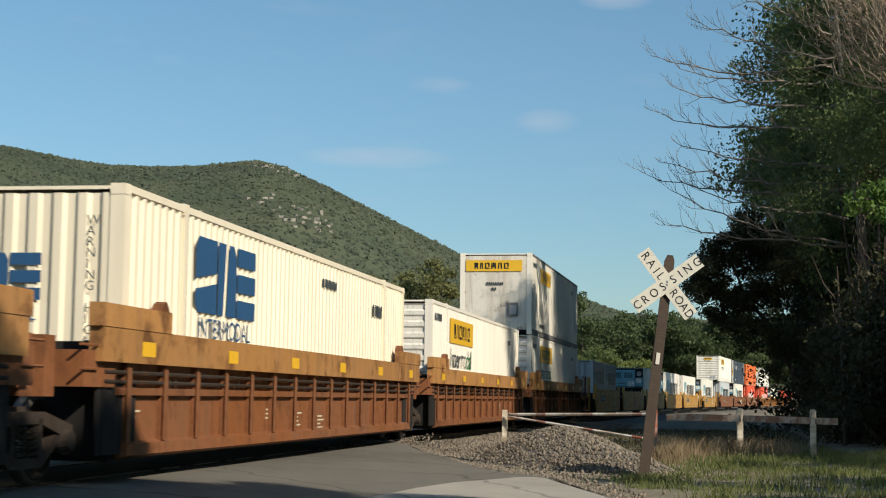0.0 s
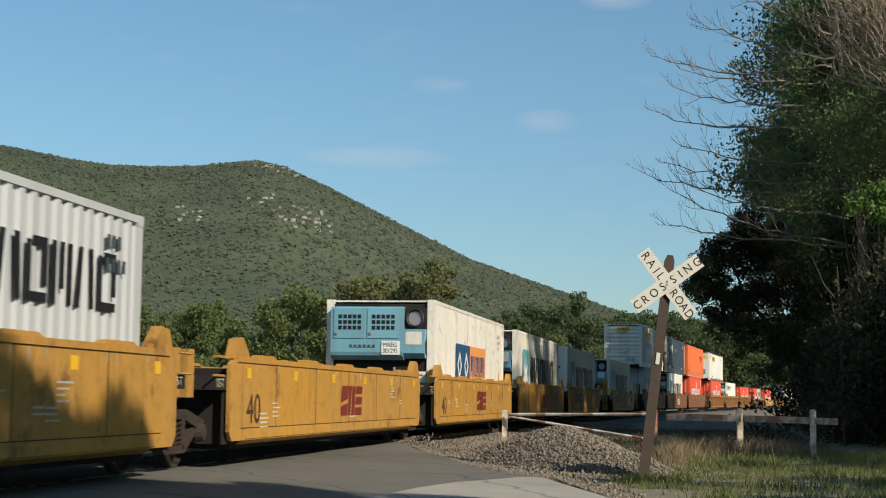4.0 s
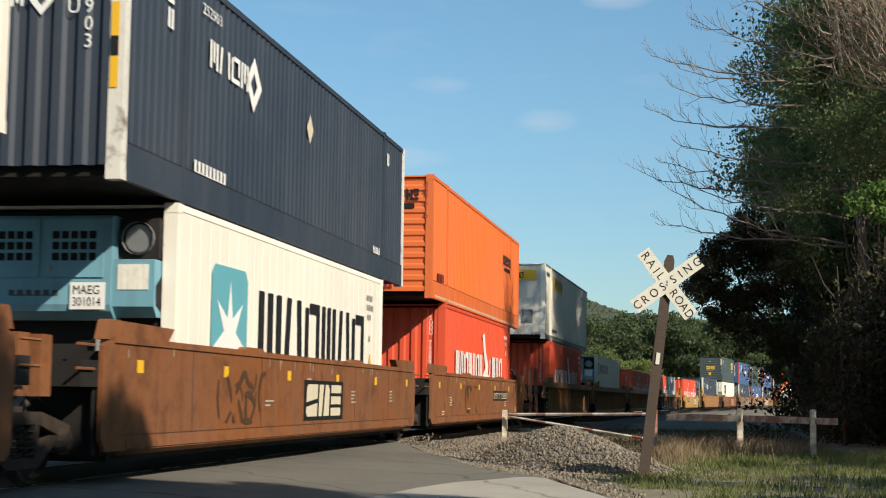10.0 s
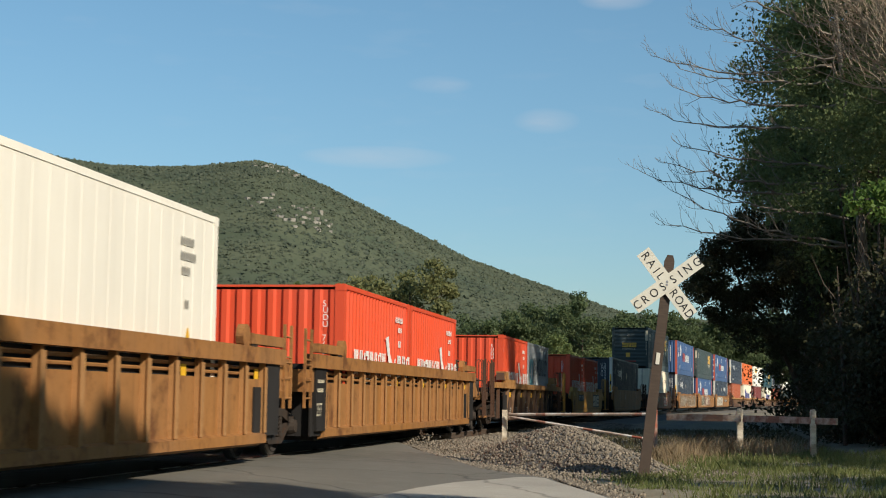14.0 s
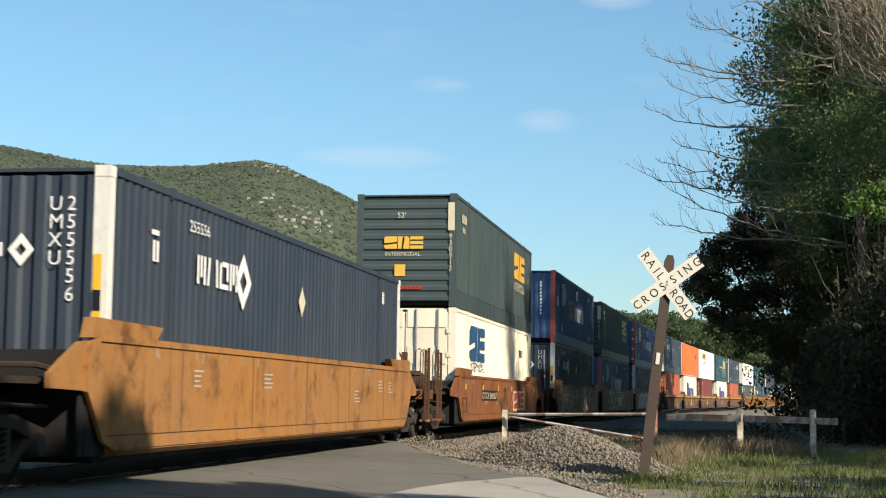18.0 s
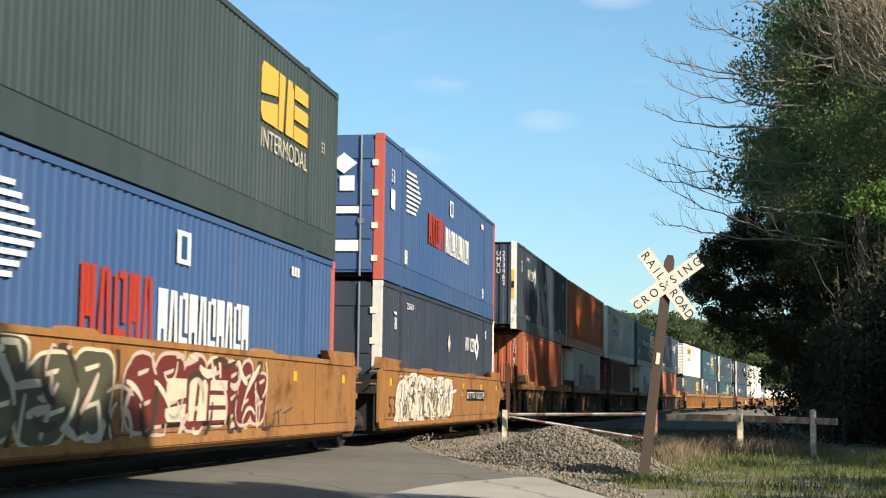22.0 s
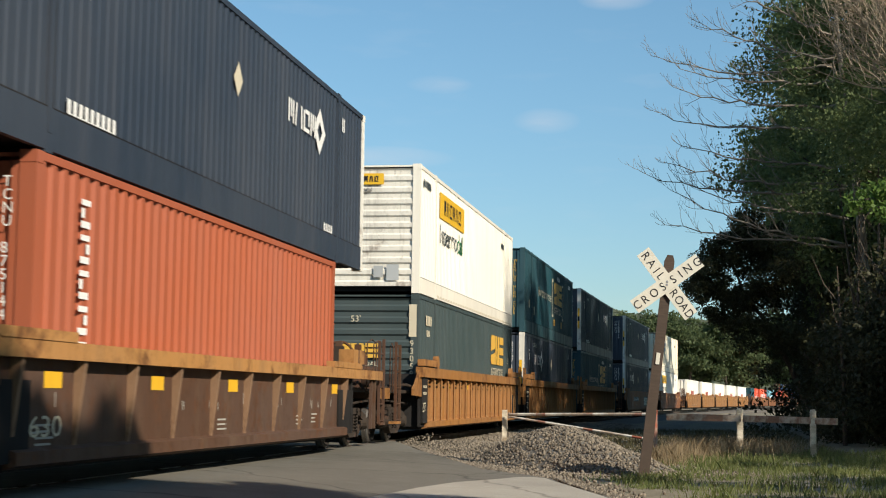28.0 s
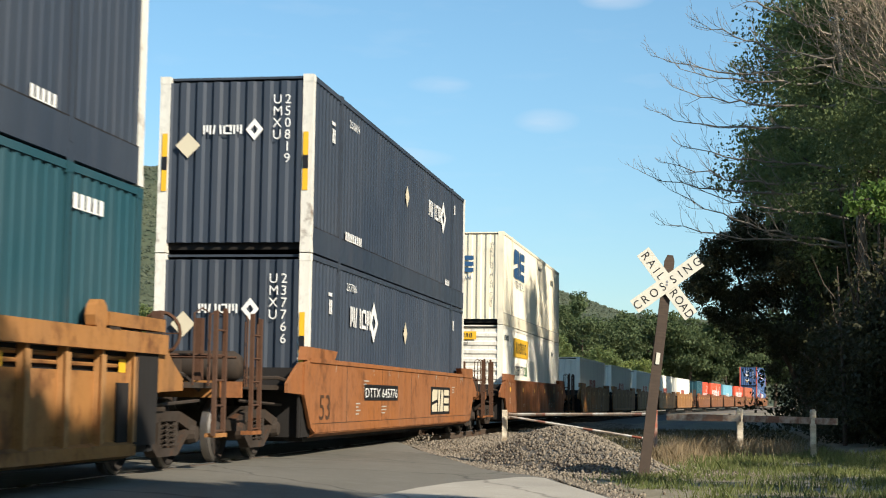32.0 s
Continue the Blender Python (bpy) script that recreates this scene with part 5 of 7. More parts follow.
        # load guides at the four corners of the well
        for xg, sg in ((e0 + 0.25, 1), (e1 - 0.25, -1)):
            if style == "rib":
                part("guide_box", Build().box(*sorted((xg - sg * 0.15, xg + sg * 1.55)), *ys(Y + 0.03, Y - 0.12), top + 0.03, top + 0.17).mesh("guide_box", chord), car)
                part("guide_foot", Build().box(*sorted((xg + sg * 1.2, xg + sg * 1.5)), *ys(Y + 0.02, Y - 0.12), top - 0.01, top + 0.03).mesh("guide_foot", TRUCKM), car)
                part("load_guide", Build().lathe_y([(0.0, sy * (Y - 0.10)), (0.17, sy * (Y - 0.10)), (0.17, sy * (Y + 0.01)), (0.0, sy * (Y + 0.01))], xg + sg * 1.72, top + 0.12, 10).mesh("load_guide", chord), car)
                continue
            if style == "smooth" and (skin is not OCHRE or ends == "CC"):
                g = [(xg - sg * 0.1, top - 0.03), (xg + sg * 1.75, top - 0.03), (xg + sg * 2.0, top + 0.16), (xg + sg * 0.0, top + 0.18)]
                part("load_guide", fix_normals(Build().prism(g, *ys(Y + 0.0, Y - 0.13)).mesh("load_guide", skin)), car)
                continue
            if style == "chord":
                part("guide_box", Build().box(*sorted((xg - sg * 0.35, xg + sg * 1.75)), *ys(Y + 0.03, Y - 0.12), top, top + (0.24 if skin is not UMBER else 0.10)).mesh("guide_box", chord), car)
                if skin is UMBER:
                    g = [(xg - sg * 0.85, top + 0.08), (xg + sg * 0.02, top + 0.08), (xg + sg * 0.02, top + 0.14), (xg - sg * 0.10, top + 0.34), (xg - sg * 0.24, top + 0.34), (xg - sg * 0.34, top + 0.17), (xg - sg * 0.6, top + 0.17), (xg - sg * 0.66, top + 0.30), (xg - sg * 0.8, top + 0.30)]
                    part("load_guide", fix_normals(Build().prism(g, *ys(Y - 0.0, Y - 0.22)).mesh("load_guide", UMBER)), car)
                    continue
                g = [(xg + sg * 1.42, top + 0.2), (xg + sg * 1.75, top + 0.2), (xg + sg * 1.70, top + 0.30), (xg + sg * 1.62, top + 0.36), (xg + sg * 1.54, top + 0.33)]
                part("load_guide", fix_normals(Build().prism(g, *ys(Y - 0.0, Y - 0.13)).mesh("load_guide", skin)), car)
                continue
            g = [(xg, top - 0.02), (xg + sg * 0.75, top - 0.02), (xg + sg * 0.62, top + 0.10), (xg + sg * 0.40, top + 0.27), (xg + sg * 0.15, top + 0.24)]
            part("load_guide", fix_normals(Build().prism(g, *ys(Y - 0.0, Y - 0.13)).mesh("load_guide", chord)), car)
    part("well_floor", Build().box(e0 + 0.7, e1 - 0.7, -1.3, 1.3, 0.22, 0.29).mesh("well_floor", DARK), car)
    for k, (x, sg, kind) in enumerate(((xa, 1, ends[0]), (xb, -1, ends[1]))):
        we = e0 if sg > 0 else e1
        x0, x1 = sorted((we + sg * 0.75, we + sg * 0.55))
        # well ends in the same near-black, which deepens the recess by colour
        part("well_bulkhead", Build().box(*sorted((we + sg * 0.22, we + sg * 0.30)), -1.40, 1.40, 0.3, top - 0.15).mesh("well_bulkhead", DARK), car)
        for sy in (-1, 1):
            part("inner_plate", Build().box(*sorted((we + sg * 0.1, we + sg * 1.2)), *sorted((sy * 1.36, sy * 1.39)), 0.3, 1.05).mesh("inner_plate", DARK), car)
        if kind == "A":
            x0, x1 = sorted((x + sg * 0.06, we + sg * 0.6))
            part("end_sill", Build().box(x0, x1, -0.55, 0.55, 0.72, 1.02).mesh("end_sill", TRUCKM), car)
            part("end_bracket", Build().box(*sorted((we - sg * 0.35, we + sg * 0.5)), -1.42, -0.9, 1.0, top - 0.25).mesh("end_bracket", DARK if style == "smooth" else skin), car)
            if skin is OCHRE:
                Face(car, "side", -1.42, 0.0).text("125-T", min(we - sg * 0.34, we + sg * 0.1), 1.04, 0.15, INK_SAND, 0.9, "", 0.004)
            part("end_bracket", Build().box(*sorted((we - sg * 0.35, we + sg * 0.5)), 0.9, 1.42, 1.0, top - 0.25).mesh("end_bracket", skin), car)
            part("side_bearing", Build().box(*sorted((x + sg * 0.15, x + sg * 0.4)), -1.2, -1.0, 0.9, 1.5).mesh("side_bearing", skin), car)
            if sg > 0:
                bogie(car, x, 1.83, 0.46)
            if style == "rib":
                for xx in (we - sg * 0.12, we - sg * 0.50):
                    part("ladder_post", Build().box(xx - 0.02, xx + 0.02, -1.46, -1.42, 0.75, 1.98).mesh("ladder_post", skin), car)
                for zz in (0.9, 1.2, 1.5, 1.8):
                    part("rung", Build().tube([(we - sg * 0.12, -1.44, zz), (we - sg * 0.5, -1.44, zz)], 0.016, 5).mesh("rung", skin), car)
            for zz in (1.18, 1.42):
                part("grab_iron", Build().tube([(we - sg * 0.05, -1.44, zz), (we - sg * 0.5, -1.44, zz)], 0.016, 5).mesh("grab_iron", skin), car)
        else:
            d0, d1 = sorted((x + sg * 0.55, we + sg * 0.6))
            part("end_deck", Build().box(d0, d1, -1.22, 1.22, 1.02, 1.09).mesh("end_deck", TRUCKM), car)
            part("draft_sill", Build().box(*sorted((x + sg * 0.35, we + sg * 0.6)), -0.32, 0.32, 0.72, 1.02).mesh("draft_sill", TRUCKM), car)
            part("coupler", Build().box(*sorted((x + sg * 0.02, x + sg * 0.4)), -0.13, 0.13, 0.76, 0.98).box(*sorted((x - sg * 0.06, x + sg * 0.16)), -0.2, 0.2, 0.74, 1.0).mesh("coupler", TRUCKM), car, "rusty knuckle coupler")
            for sy in (-1, 1):
                ys = lambda p, q: sorted((sy * p, sy * q))
                if skin is UMBER:
                    continue
                sh = [(we + sg * 0.3, 0.92), (we + sg * 0.3, top - 0.05), (we - sg * 0.05, top - 0.08), (we - sg * 0.42, 1.28), (we - sg * 0.75, 1.12), (we - sg * 0.75, 0.98), (we + sg * 0.05, 0.96)]
                part("end_shroud", fix_normals(Build().prism(sh, *ys(1.44, 1.39)).mesh("end_shroud", skin)), car)
            if skin is UMBER:
                for sy in (-1, 1):
                    part("chord_end", Build().box(*sorted((we - sg * 2.0, we + sg * 0.1)), *sorted((sy * (Y + 0.02), sy * (Y - 0.13))), top - 0.17, top - 0.004).mesh("chord_end", chord), car)
                    part("stirrup", Build().box(*sorted((we - sg * 1.55, we - sg * 1.48)), *sorted((sy * (Y - 0.02), sy * (Y - 0.07))), 0.35, top - 0.17).box(*sorted((we - sg * 1.25, we - sg * 1.18)), *sorted((sy * (Y - 0.02), sy * (Y - 0.07))), 0.35, top - 0.17).mesh("stirrup", skin), car)
                    for q in (-0.35, 0.15):
                        part("guide_block", Build().box(*sorted((we + sg * q, we + sg * (q + 0.36))), *sorted((sy * (Y + 0.01), sy * (Y - 0.26))), top + 0.10, top + 0.34).mesh("guide_block", BUFF), car, "worn pale yellow block")
            part("end_sheet", Build().box(*sorted((x + sg * 0.52, x + sg * 0.58)), -1.3, 1.3, 0.90, 1.12).mesh("end_sheet", skin), car)
            bogie(car, x + sg * 1.95, 1.78, 0.44)
            # ladder and handrail at the corner nearest the road
            for yl in (-1.40, 1.40):
                for xx, zt in ((0.62, 2.05), (1.02, 2.0)):
                    part("ladder_post", Build().box(*sorted((x + sg * xx, x + sg * (xx + 0.065))), yl - 0.025, yl + 0.025, 0.42, zt).mesh("ladder_post", ladder), car)
                for zz in (0.48, 0.80, 1.12, 1.44, 1.76):
                    part("rung", Build().tube([(x + sg * 0.66, yl, zz), (x + sg * 1.06, yl, zz)], 0.014, 5).mesh("rung", ladder), car)
            for xx in (0.56, 1.16):
                part("handrail", Build().tube([(x + sg * xx, -1.36, 1.05), (x + sg * xx, -1.36, 1.95), (x + sg * (xx + 0.14), -1.3, 2.02), (x + sg * (xx + 0.28), -1.24, 1.95), (x + sg * (xx + 0.28), -1.24, 1.05)], 0.013, 5).mesh("handrail", ladder), car, "thin worn grab rail")
            part("crossover_rail", Build().tube([(x + sg * 0.58, -1.2, 1.45), (x + sg * 0.58, 1.2, 1.45)], 0.02, 5).mesh("crossover_rail", ladder), car)
            part("end_post", Build().box(*sorted((x + sg * 0.8, x + sg * 0.93)), -0.62, -0.50, 1.08, 2.0).mesh("end_post", LADDERM), car)
            tank = Build().lathe_y([(0.0, -0.75), (0.16, -0.73), (0.23, -0.62), (0.23, 0.62), (0.16, 0.73), (0.0, 0.75)], x + sg * 2.35, 1.36, 16).mesh("air_tank", TRUCKM, True)
            part("air_tank", tank, car, "dark steel air tank")
            part("brake_pipe", Build().tube([(x + sg * 0.6, -1.05, 1.0), (x + sg * 1.4, -1.1, 1.18), (x + sg * 2.4, -1.28, 1.2), (we + sg * 0.2, -1.36, 1.1)], 0.03, 6).mesh("brake_pipe", TRUCKM), car)
            part("brake_rod", Build().tube([(x + sg * 0.9, -1.15, 0.86), (x + sg * 2.9, -1.2, 0.80)], 0.022, 5).mesh("brake_rod", TRUCKM), car)
            part("platform_box", Build().box(*sorted((x + sg * 1.1, x + sg * 1.8)), 0.0, 0.85, 1.09, 1.45).mesh("platform_box", TRUCKM), car)
            part("air_hose", Build().tube([(x + sg * 0.35, -0.42, 0.9), (x + sg * 0.12, -0.45, 0.6), (x - sg * 0.1, -0.42, 0.5)], 0.03, 6).mesh("air_hose", DARK), car)
            part("step", Build().box(*sorted((x + sg * 0.6, x + sg * 1.05)), -1.44, -1.28, 0.40, 0.45).mesh("step", skin), car)
            if sg < 0:
                bw = Build().lathe_y([(0.27, -0.02), (0.30, 0.0), (0.27, 0.02), (0.25, 0.0), (0.27, -0.02)], 0, 0, 16)
                for q in range(4):
                    w = math.pi * q / 2
                    bw.tube([(0, 0, 0), (0.27 * math.cos(w), 0, 0.27 * math.sin(w))], 0.012, 4)
                bwh = part("brake_wheel", bw.mesh("brake_wheel", LADDERM), car)
                bwh.matrix_basis = pose(x + sg * 0.75, -0.55, 1.72, 0, 0, 90)
                part("brake_stand", Build().box(x + sg * 0.9 - 0.06, x + sg * 0.9 + 0.06, -0.66, -0.44, 1.09, 1.9).mesh("brake_stand", TRUCKM), car)
    f = Face(car, "side", -Y, 0.0) if style == "smooth" else Face(car, "side", -Y + 0.12, 0.0)
    fc = Face(car, "side", -Y - 0.02, 0.0)
    Ln = e1 - e0
    if tapes:
        for i in range(6):
            x = e0 + Ln * (0.06 + 0.175 * i)
            if skin is UMBER:
                x = e0 + 0.85 + (e1 - e0 - 1.7) * (2 * i + 0.5) / n - 0.02
                if 2 * i >= n:
                    continue
            if style == "chord":
                (fc if skin is not UMBER else f).shapes("reflector", [rect(x, zc + 0.08 if skin is not UMBER else 0.98, 0.42, 0.16)], TAPE, "yellow reflective patch")
            else:
                f.shapes("reflector", [rect(x, min(1.16, top - 0.2), 0.20, 0.14)], TAPE, "yellow reflective patch")
    if number:
        body, n0, n1 = number
        if style == "smooth":
            f.shapes("number_panel", [rect(xa + n0, 0.87, n1 - n0, 0.29)], PLATE if skin is not BROWN else INK_BROWNBOX, "dark number panel", 0.006)
        f.fitted(body, xa + n0 + 0.08, xa + n1 - 0.08, 0.925, 0.17, INK_WHITE if skin is not BROWN else INK_SAND, 0.010)
    if mark:
        m0, m1, ink, panel = mark
        if panel:
            f.shapes("emblem_panel", [rect(xa + m0, 0.56, m1 - m0, 0.62)], INK_SAND if panel == "cream" else PLATE, "cream panel" if panel == "cream" else "dark panel", 0.006)
        w = (m1 - m0 - 0.3) / 3.3
        f.shapes("emblem", moved(block_row([w, w, w], 0.50, 0.15 * w, 0.40, 0.1), xa + m0 + 0.1, 0.62), ink, "", 0.010)
    if size:
        f.fitted(size[0], xa + size[1], xa + size[2], 0.56, 0.40, INK_FAINT, 0.006)
    if style == "rib":
        for xx in (e0 + 0.16, e1 - 0.86):
            pl = Build().prism([(xx, 0.95 if xx < 0 else 0.38), (xx + 0.1, 0.38), (xx + 0.66, 0.38), (xx + 0.7, 0.95), (xx + 0.7, zc), (xx, zc)], -Y + 0.02, -Y + 0.13)
            part("end_panel", fix_normals(pl.mesh("end_panel", DARK)), car, "black end panel")
        Face(car, "side", -Y + 0.02, 0.0).text("25T", e0 + 0.2, 0.62, 0.30, INK_SAND, 0.75, "", 0.006)
        Face(car, "side", -Y + 0.02, 0.0).shapes("marking", bars(e0 + 0.25, 1.0, 4, 0.07, 0.06, 0.03) + bars(e0 + 0.25, 1.15, 5, 0.06, 0.05, 0.03), INK_SAND, "", 0.006)
    if style != "rib" and a < 660.0:
        scuffs(f, e0, e1, top if style == "smooth" else top - 0.45, int(a), skin is BROWN and style == "smooth")
    MOVERS.append((car, c, 0.0))
    return car, f, e0, e1


YL = "faded yellow"
well_car(-5.7, 14.1, "AA", "chord", BROWN, (-3.7, 12.4), chord=BUFF)
well_car(14.1, 33.9, "AA", "chord", BROWN, (16.0, 32.2), chord=BUFF)
well_car(33.9, 53.5, "AA", "chord", BROWN, (35.6, 51.8), chord=BUFF)
well_car(53.5, 75.0, "AC", "chord", BROWN, (55.3, 71.5), chord=BUFF)
M1 = (7.2, 9.1, INK_MAROON, False)
FORTY = ("40", 1.8, 2.45)
well_car(75.0, 92.6, "CA", "smooth", OCHRE, (78.5, 90.8), ("40", 3.7, 4.3), ("DTTX   742169", 5.55, 7.9), YL)
well_car(92.6, 108.4, "AA", "smooth", OCHRE, (94.3, 106.6), FORTY, None, YL, mark=M1)
well_car(108.4, 124.0, "AA", "smooth", OCHRE, (110.1, 122.3), FORTY, None, YL, mark=M1)
well_car(124.0, 139.7, "AA", "smooth", OCHRE, (125.6, 137.8), FORTY, None, YL, mark=M1)
well_car(139.7, 158.0, "AC", "smooth", OCHRE, (141.5, 153.7), None, ("DTTX   742169", 3.4, 6.1), YL)
well_car(158.0, 178.3, "CC", "smooth", OCHRE, (161.4, 173.6), ("40", 3.26, 3.9), ("DTTX   457464", 5.0, 7.6), YL, mark=(12.4, 13.8, INK_SAND, False))
well_car(178.3, 199.1, "CA", "smooth", BROWN, (182.0, 196.8), None, ("DTTX 723425", 6.66, 9.5))
well_car(199.1, 218.7, "AA", "smooth", BROWN, (201.0, 217.0), mark=(9.2, 11.8, INK_SAND, True))
well_car(218.7, 240.3, "AC", "smooth", BROWN, (220.6, 236.8), None, ("DTTX 723425", 11.0, 13.9))
well_car(240.3, 262.0, "CA", "rib", TAN, (244.0, 260.0), cap=YL)
well_car(262.0, 281.7, "AA", "rib", TAN, (263.8, 280.0), cap=YL)
well_car(281.7, 303.0, "AC", "rib", TAN, (283.6, 299.6), cap=YL)
well_car(303.0, 323.2, "CC", "chord", UMBER, (306.5, 319.6), cap="dark brown", chord=BUFF)
well_car(323.2, 343.5, "CC", "smooth", OCHRE, (326.8, 339.5), ("40", 3.74, 4.36), ("DTTX   69269", 5.76, 7.88), YL, mark=(12.1, 15.1, INK_SAND, True))
well_car(343.5, 367.4, "CC", "smooth", TAN, (347.4, 363.9), None, None, "faded tan", tapes=False)
well_car(367.4, 390.9, "CC", "smooth", BROWN, (370.9, 387.3), ("53", 3.76, 4.54), ("DTTX 640567", 7.1, 10.0), mark=(13.7, 16.5, INK_RED, "cream"))
GRAF = "graffiti-covered tan"
INK_OLIVE = flat_paint("olive_spray", (0.085, 0.08, 0.05))
INK_WINE = flat_paint("wine_red_spray", (0.15, 0.030, 0.024))
INK_PINK = flat_paint("pale_pink_spray", (0.55, 0.42, 0.34))
INK_PALEGREY = flat_paint("pale_grey_spray", (0.21, 0.16, 0.105))
INK_DUSK = flat_paint("dark_brown_spray", (0.06, 0.042, 0.03))
INK_MOSS = flat_paint("moss_green_spray", (0.10, 0.125, 0.075))
INK_STRAW = flat_paint("straw_spray", (0.33, 0.22, 0.11))
INK_RUSTLINE = flat_paint("brown_spray", (0.20, 0.10, 0.05))
car, f, e0, e1 = well_car(390.9, 412.9, "CA", "smooth", TAN, (394.6, 411.0), None, ("DTTX 732579", 7.6, 10.4), GRAF)
f.stuff("graffiti", blotches(15, 26, e0 + 1.6, e1 - 1.3, 0.42, 1.40, 0.7), INK_STRAW, "sprayed graffiti shapes", 0.0045)
f.stuff("graffiti", blotches(16, 20, e0 + 1.6, e1 - 1.3, 0.42, 1.40, 0.5), INK_RUSTLINE, "sprayed graffiti shapes", 0.0052)
bubbles(f, e0 + 1.6, e0 + 6.4, 5, 0.44, 1.40, INK_PALEGREY, INK_DUSK, 11, 0.3)
swirls(f, e0 + 1.3, e1 - 1.2, 330, 0.42, 1.42, (INK_SAND, INK_DUSK, INK_PINK, INK_MOSS, INK_RUSTLINE, INK_STRAW), 17)
swirls(f, e0 + 1.3, e1 - 1.2, 190, 0.42, 1.42, (INK_SAND, INK_RUSTLINE, INK_DUSK, INK_PINK), 18, 0.0145, 0.34)
car, f, e0, e1 = well_car(412.9, 433.1, "AA", "smooth", TAN, (414.8, 431.2), None, None, GRAF, mark=(9.1, 11.7, INK_SAND, True))
bubbles(f, e0 + 3.4, e0 + 6.6, 3, 0.42, 1.44, INK_OLIVE, INK_SAND, 23, 0.3)
bubbles(f, e0 + 7.0, e0 + 10.6, 4, 0.42, 1.44, INK_WINE, INK_PINK, 24)
bubbles(f, e0 + 10.4, e0 + 12.4, 3, 0.55, 1.40, INK_WINE, INK_PINK, 26, 0.3)
swirls(f, e0 + 3.4, e0 + 12.6, 70, 0.44, 1.42, (INK_PINK, INK_DUSK, INK_SAND), 27)
slashes(f, e0 + 12.3, e0 + 13.6, 4, 0.45, 0.75, INK_GREY, 28, 0.03)
car, f, e0, e1 = well_car(433.1, 454.6, "AC", "smooth", TAN, (434.9, 451.3), ("53", 1.9, 2.6), ("DTTX 732579", 11.75, 14.9), GRAF)
bubbles(f, e0 + 1.7, e0 + 8.4, 6, 0.42, 1.42, INK_SAND, INK_WHITE, 31, 0.35)
slashes(f, e0 + 1.9, e0 + 8.6, 12, 0.48, 1.38, INK_WHITE, 32, 0.10)
swirls(f, e0 + 1.9, e0 + 8.4, 90, 0.44, 1.40, (INK_WHITE, INK_RUSTLINE, INK_SAND), 34)
swirls(f, e0 + 1.9, e0 + 8.4, 90, 0.44, 1.40, (INK_SAND, INK_DUSK), 35, 0.0145, 0.35)
slashes(f, e0 + 1.9, e0 + 8.3, 15, 0.46, 1.36, INK_RUSTLINE, 33, 0.05)
for a, b, en, w, nm in ((454.6, 472.6, "CA", (458.0, 470.2), ("62630", 3.9, 5.5)), (472.6, 489.8, "AA", (474.9, 487.2), None), (489.8, 508.0, "AA", (492.7, 505.0), None), (508.0, 525.8, "AA", (511.3, 523.6), None), (525.8, 544.7, "AC", (528.1, 540.4), ("2630", 3.0, 4.3))):
    car, f, e0, e1 = well_car(a, b, en, "chord", UMBER, w, None, None, "dark brown", chord=BUFF, mark=None if nm else (7.4, 9.0, INK_SAND, False))
    if nm:
        f.fitted(nm[0], e0 + 1.0, e0 + 2.0, 0.52, 0.20, INK_SAND, 0.006)
well_car(544.7, 566.1, "CA", "rib", TAN, (548.1, 564.6), cap=YL)
well_car(566.1, 585.6, "AA", "rib", TAN, (567.5, 583.9), cap=YL)
well_car(585.6, 607.0, "AC", "rib", TAN, (587.2, 603.5), cap=YL)
well_car(607.0, 631.1, "CC", "smooth", RUSTY, (611.0, 627.3), ("53", 4.2, 4.9), ("DTTX 645776", 7.5, 10.6), "orange-brown", mark=(14.4, 17.0, INK_SAND, True), tapes=False)
well_car(631.1, 655.0, "CC", "smooth", BROWN, (634.8, 651.2))
for i, (a, b, en) in enumerate(((655.0, 673.4, "CA"), (673.4, 689.1, "AA"), (689.1, 704.9, "AA"), (704.9, 720.6, "AA"), (720.6, 739.0, "AC"))):
    well_car(a, b, en, "smooth", TAN, (659.4 + 15.77 * i, 671.6 + 15.77 * i), cap="faded tan")
for i, (a, b, en) in enumerate(((739.0, 756.4, "CA"), (756.4, 772.1, "AA"), (772.1, 787.8, "AA"), (787.8, 803.6, "AA"), (803.6, 822.0, "AC"))):
    well_car(a, b, en, "smooth", BROWN, (742.4 + 15.73 * i, 754.6 + 15.73 * i))
well_car(822.0, 846.0, "CC", "smooth", BROWN, (825.9, 842.3))

# ---------------------------------------------------------------- ground, road and track
RNG = np.random.default_rng(5)
GRASS_SOIL = earthy("grassy_soil", (0.165, 0.145, 0.098), (0.225, 0.195, 0.14), (0.32, 0.28, 0.21), 1.0, 0.95, 0.6, 9.0)
BALLAST = earthy("ballast_bed", (0.13, 0.118, 0.10), (0.19, 0.172, 0.145), (0.07, 0.065, 0.06), 1.0, 0.95, 1.0, 14.0)
STONE = stones_mat("crushed_stone", (0.095, 0.078, 0.058), (0.30, 0.25, 0.185))
ROADM = asphalt_mat("worn_asphalt", (0.115, 0.107, 0.088), (0.160, 0.149, 0.124), 0.6)
APRONM = asphalt_mat("pale_old_asphalt", (0.29, 0.268, 0.225), (0.37, 0.34, 0.285), 0.5)
RAILM = paint("rail_steel", (0.10, 0.07, 0.05), 0.6, 0.4, 0.3, 0.3)
RAILTOP = paint("rail_head_steel", (0.5, 0.49, 0.47), 0.25, 0.1, 0.0, 0.9)
TIEM = board_mat("creosoted_wood", (0.06, 0.048, 0.038), (0.045, 0.038, 0.032))


def ground_z(x, y):
    return -0.26 + 0.05 * noise.noise((x * 0.15, y * 0.15, 0.3))


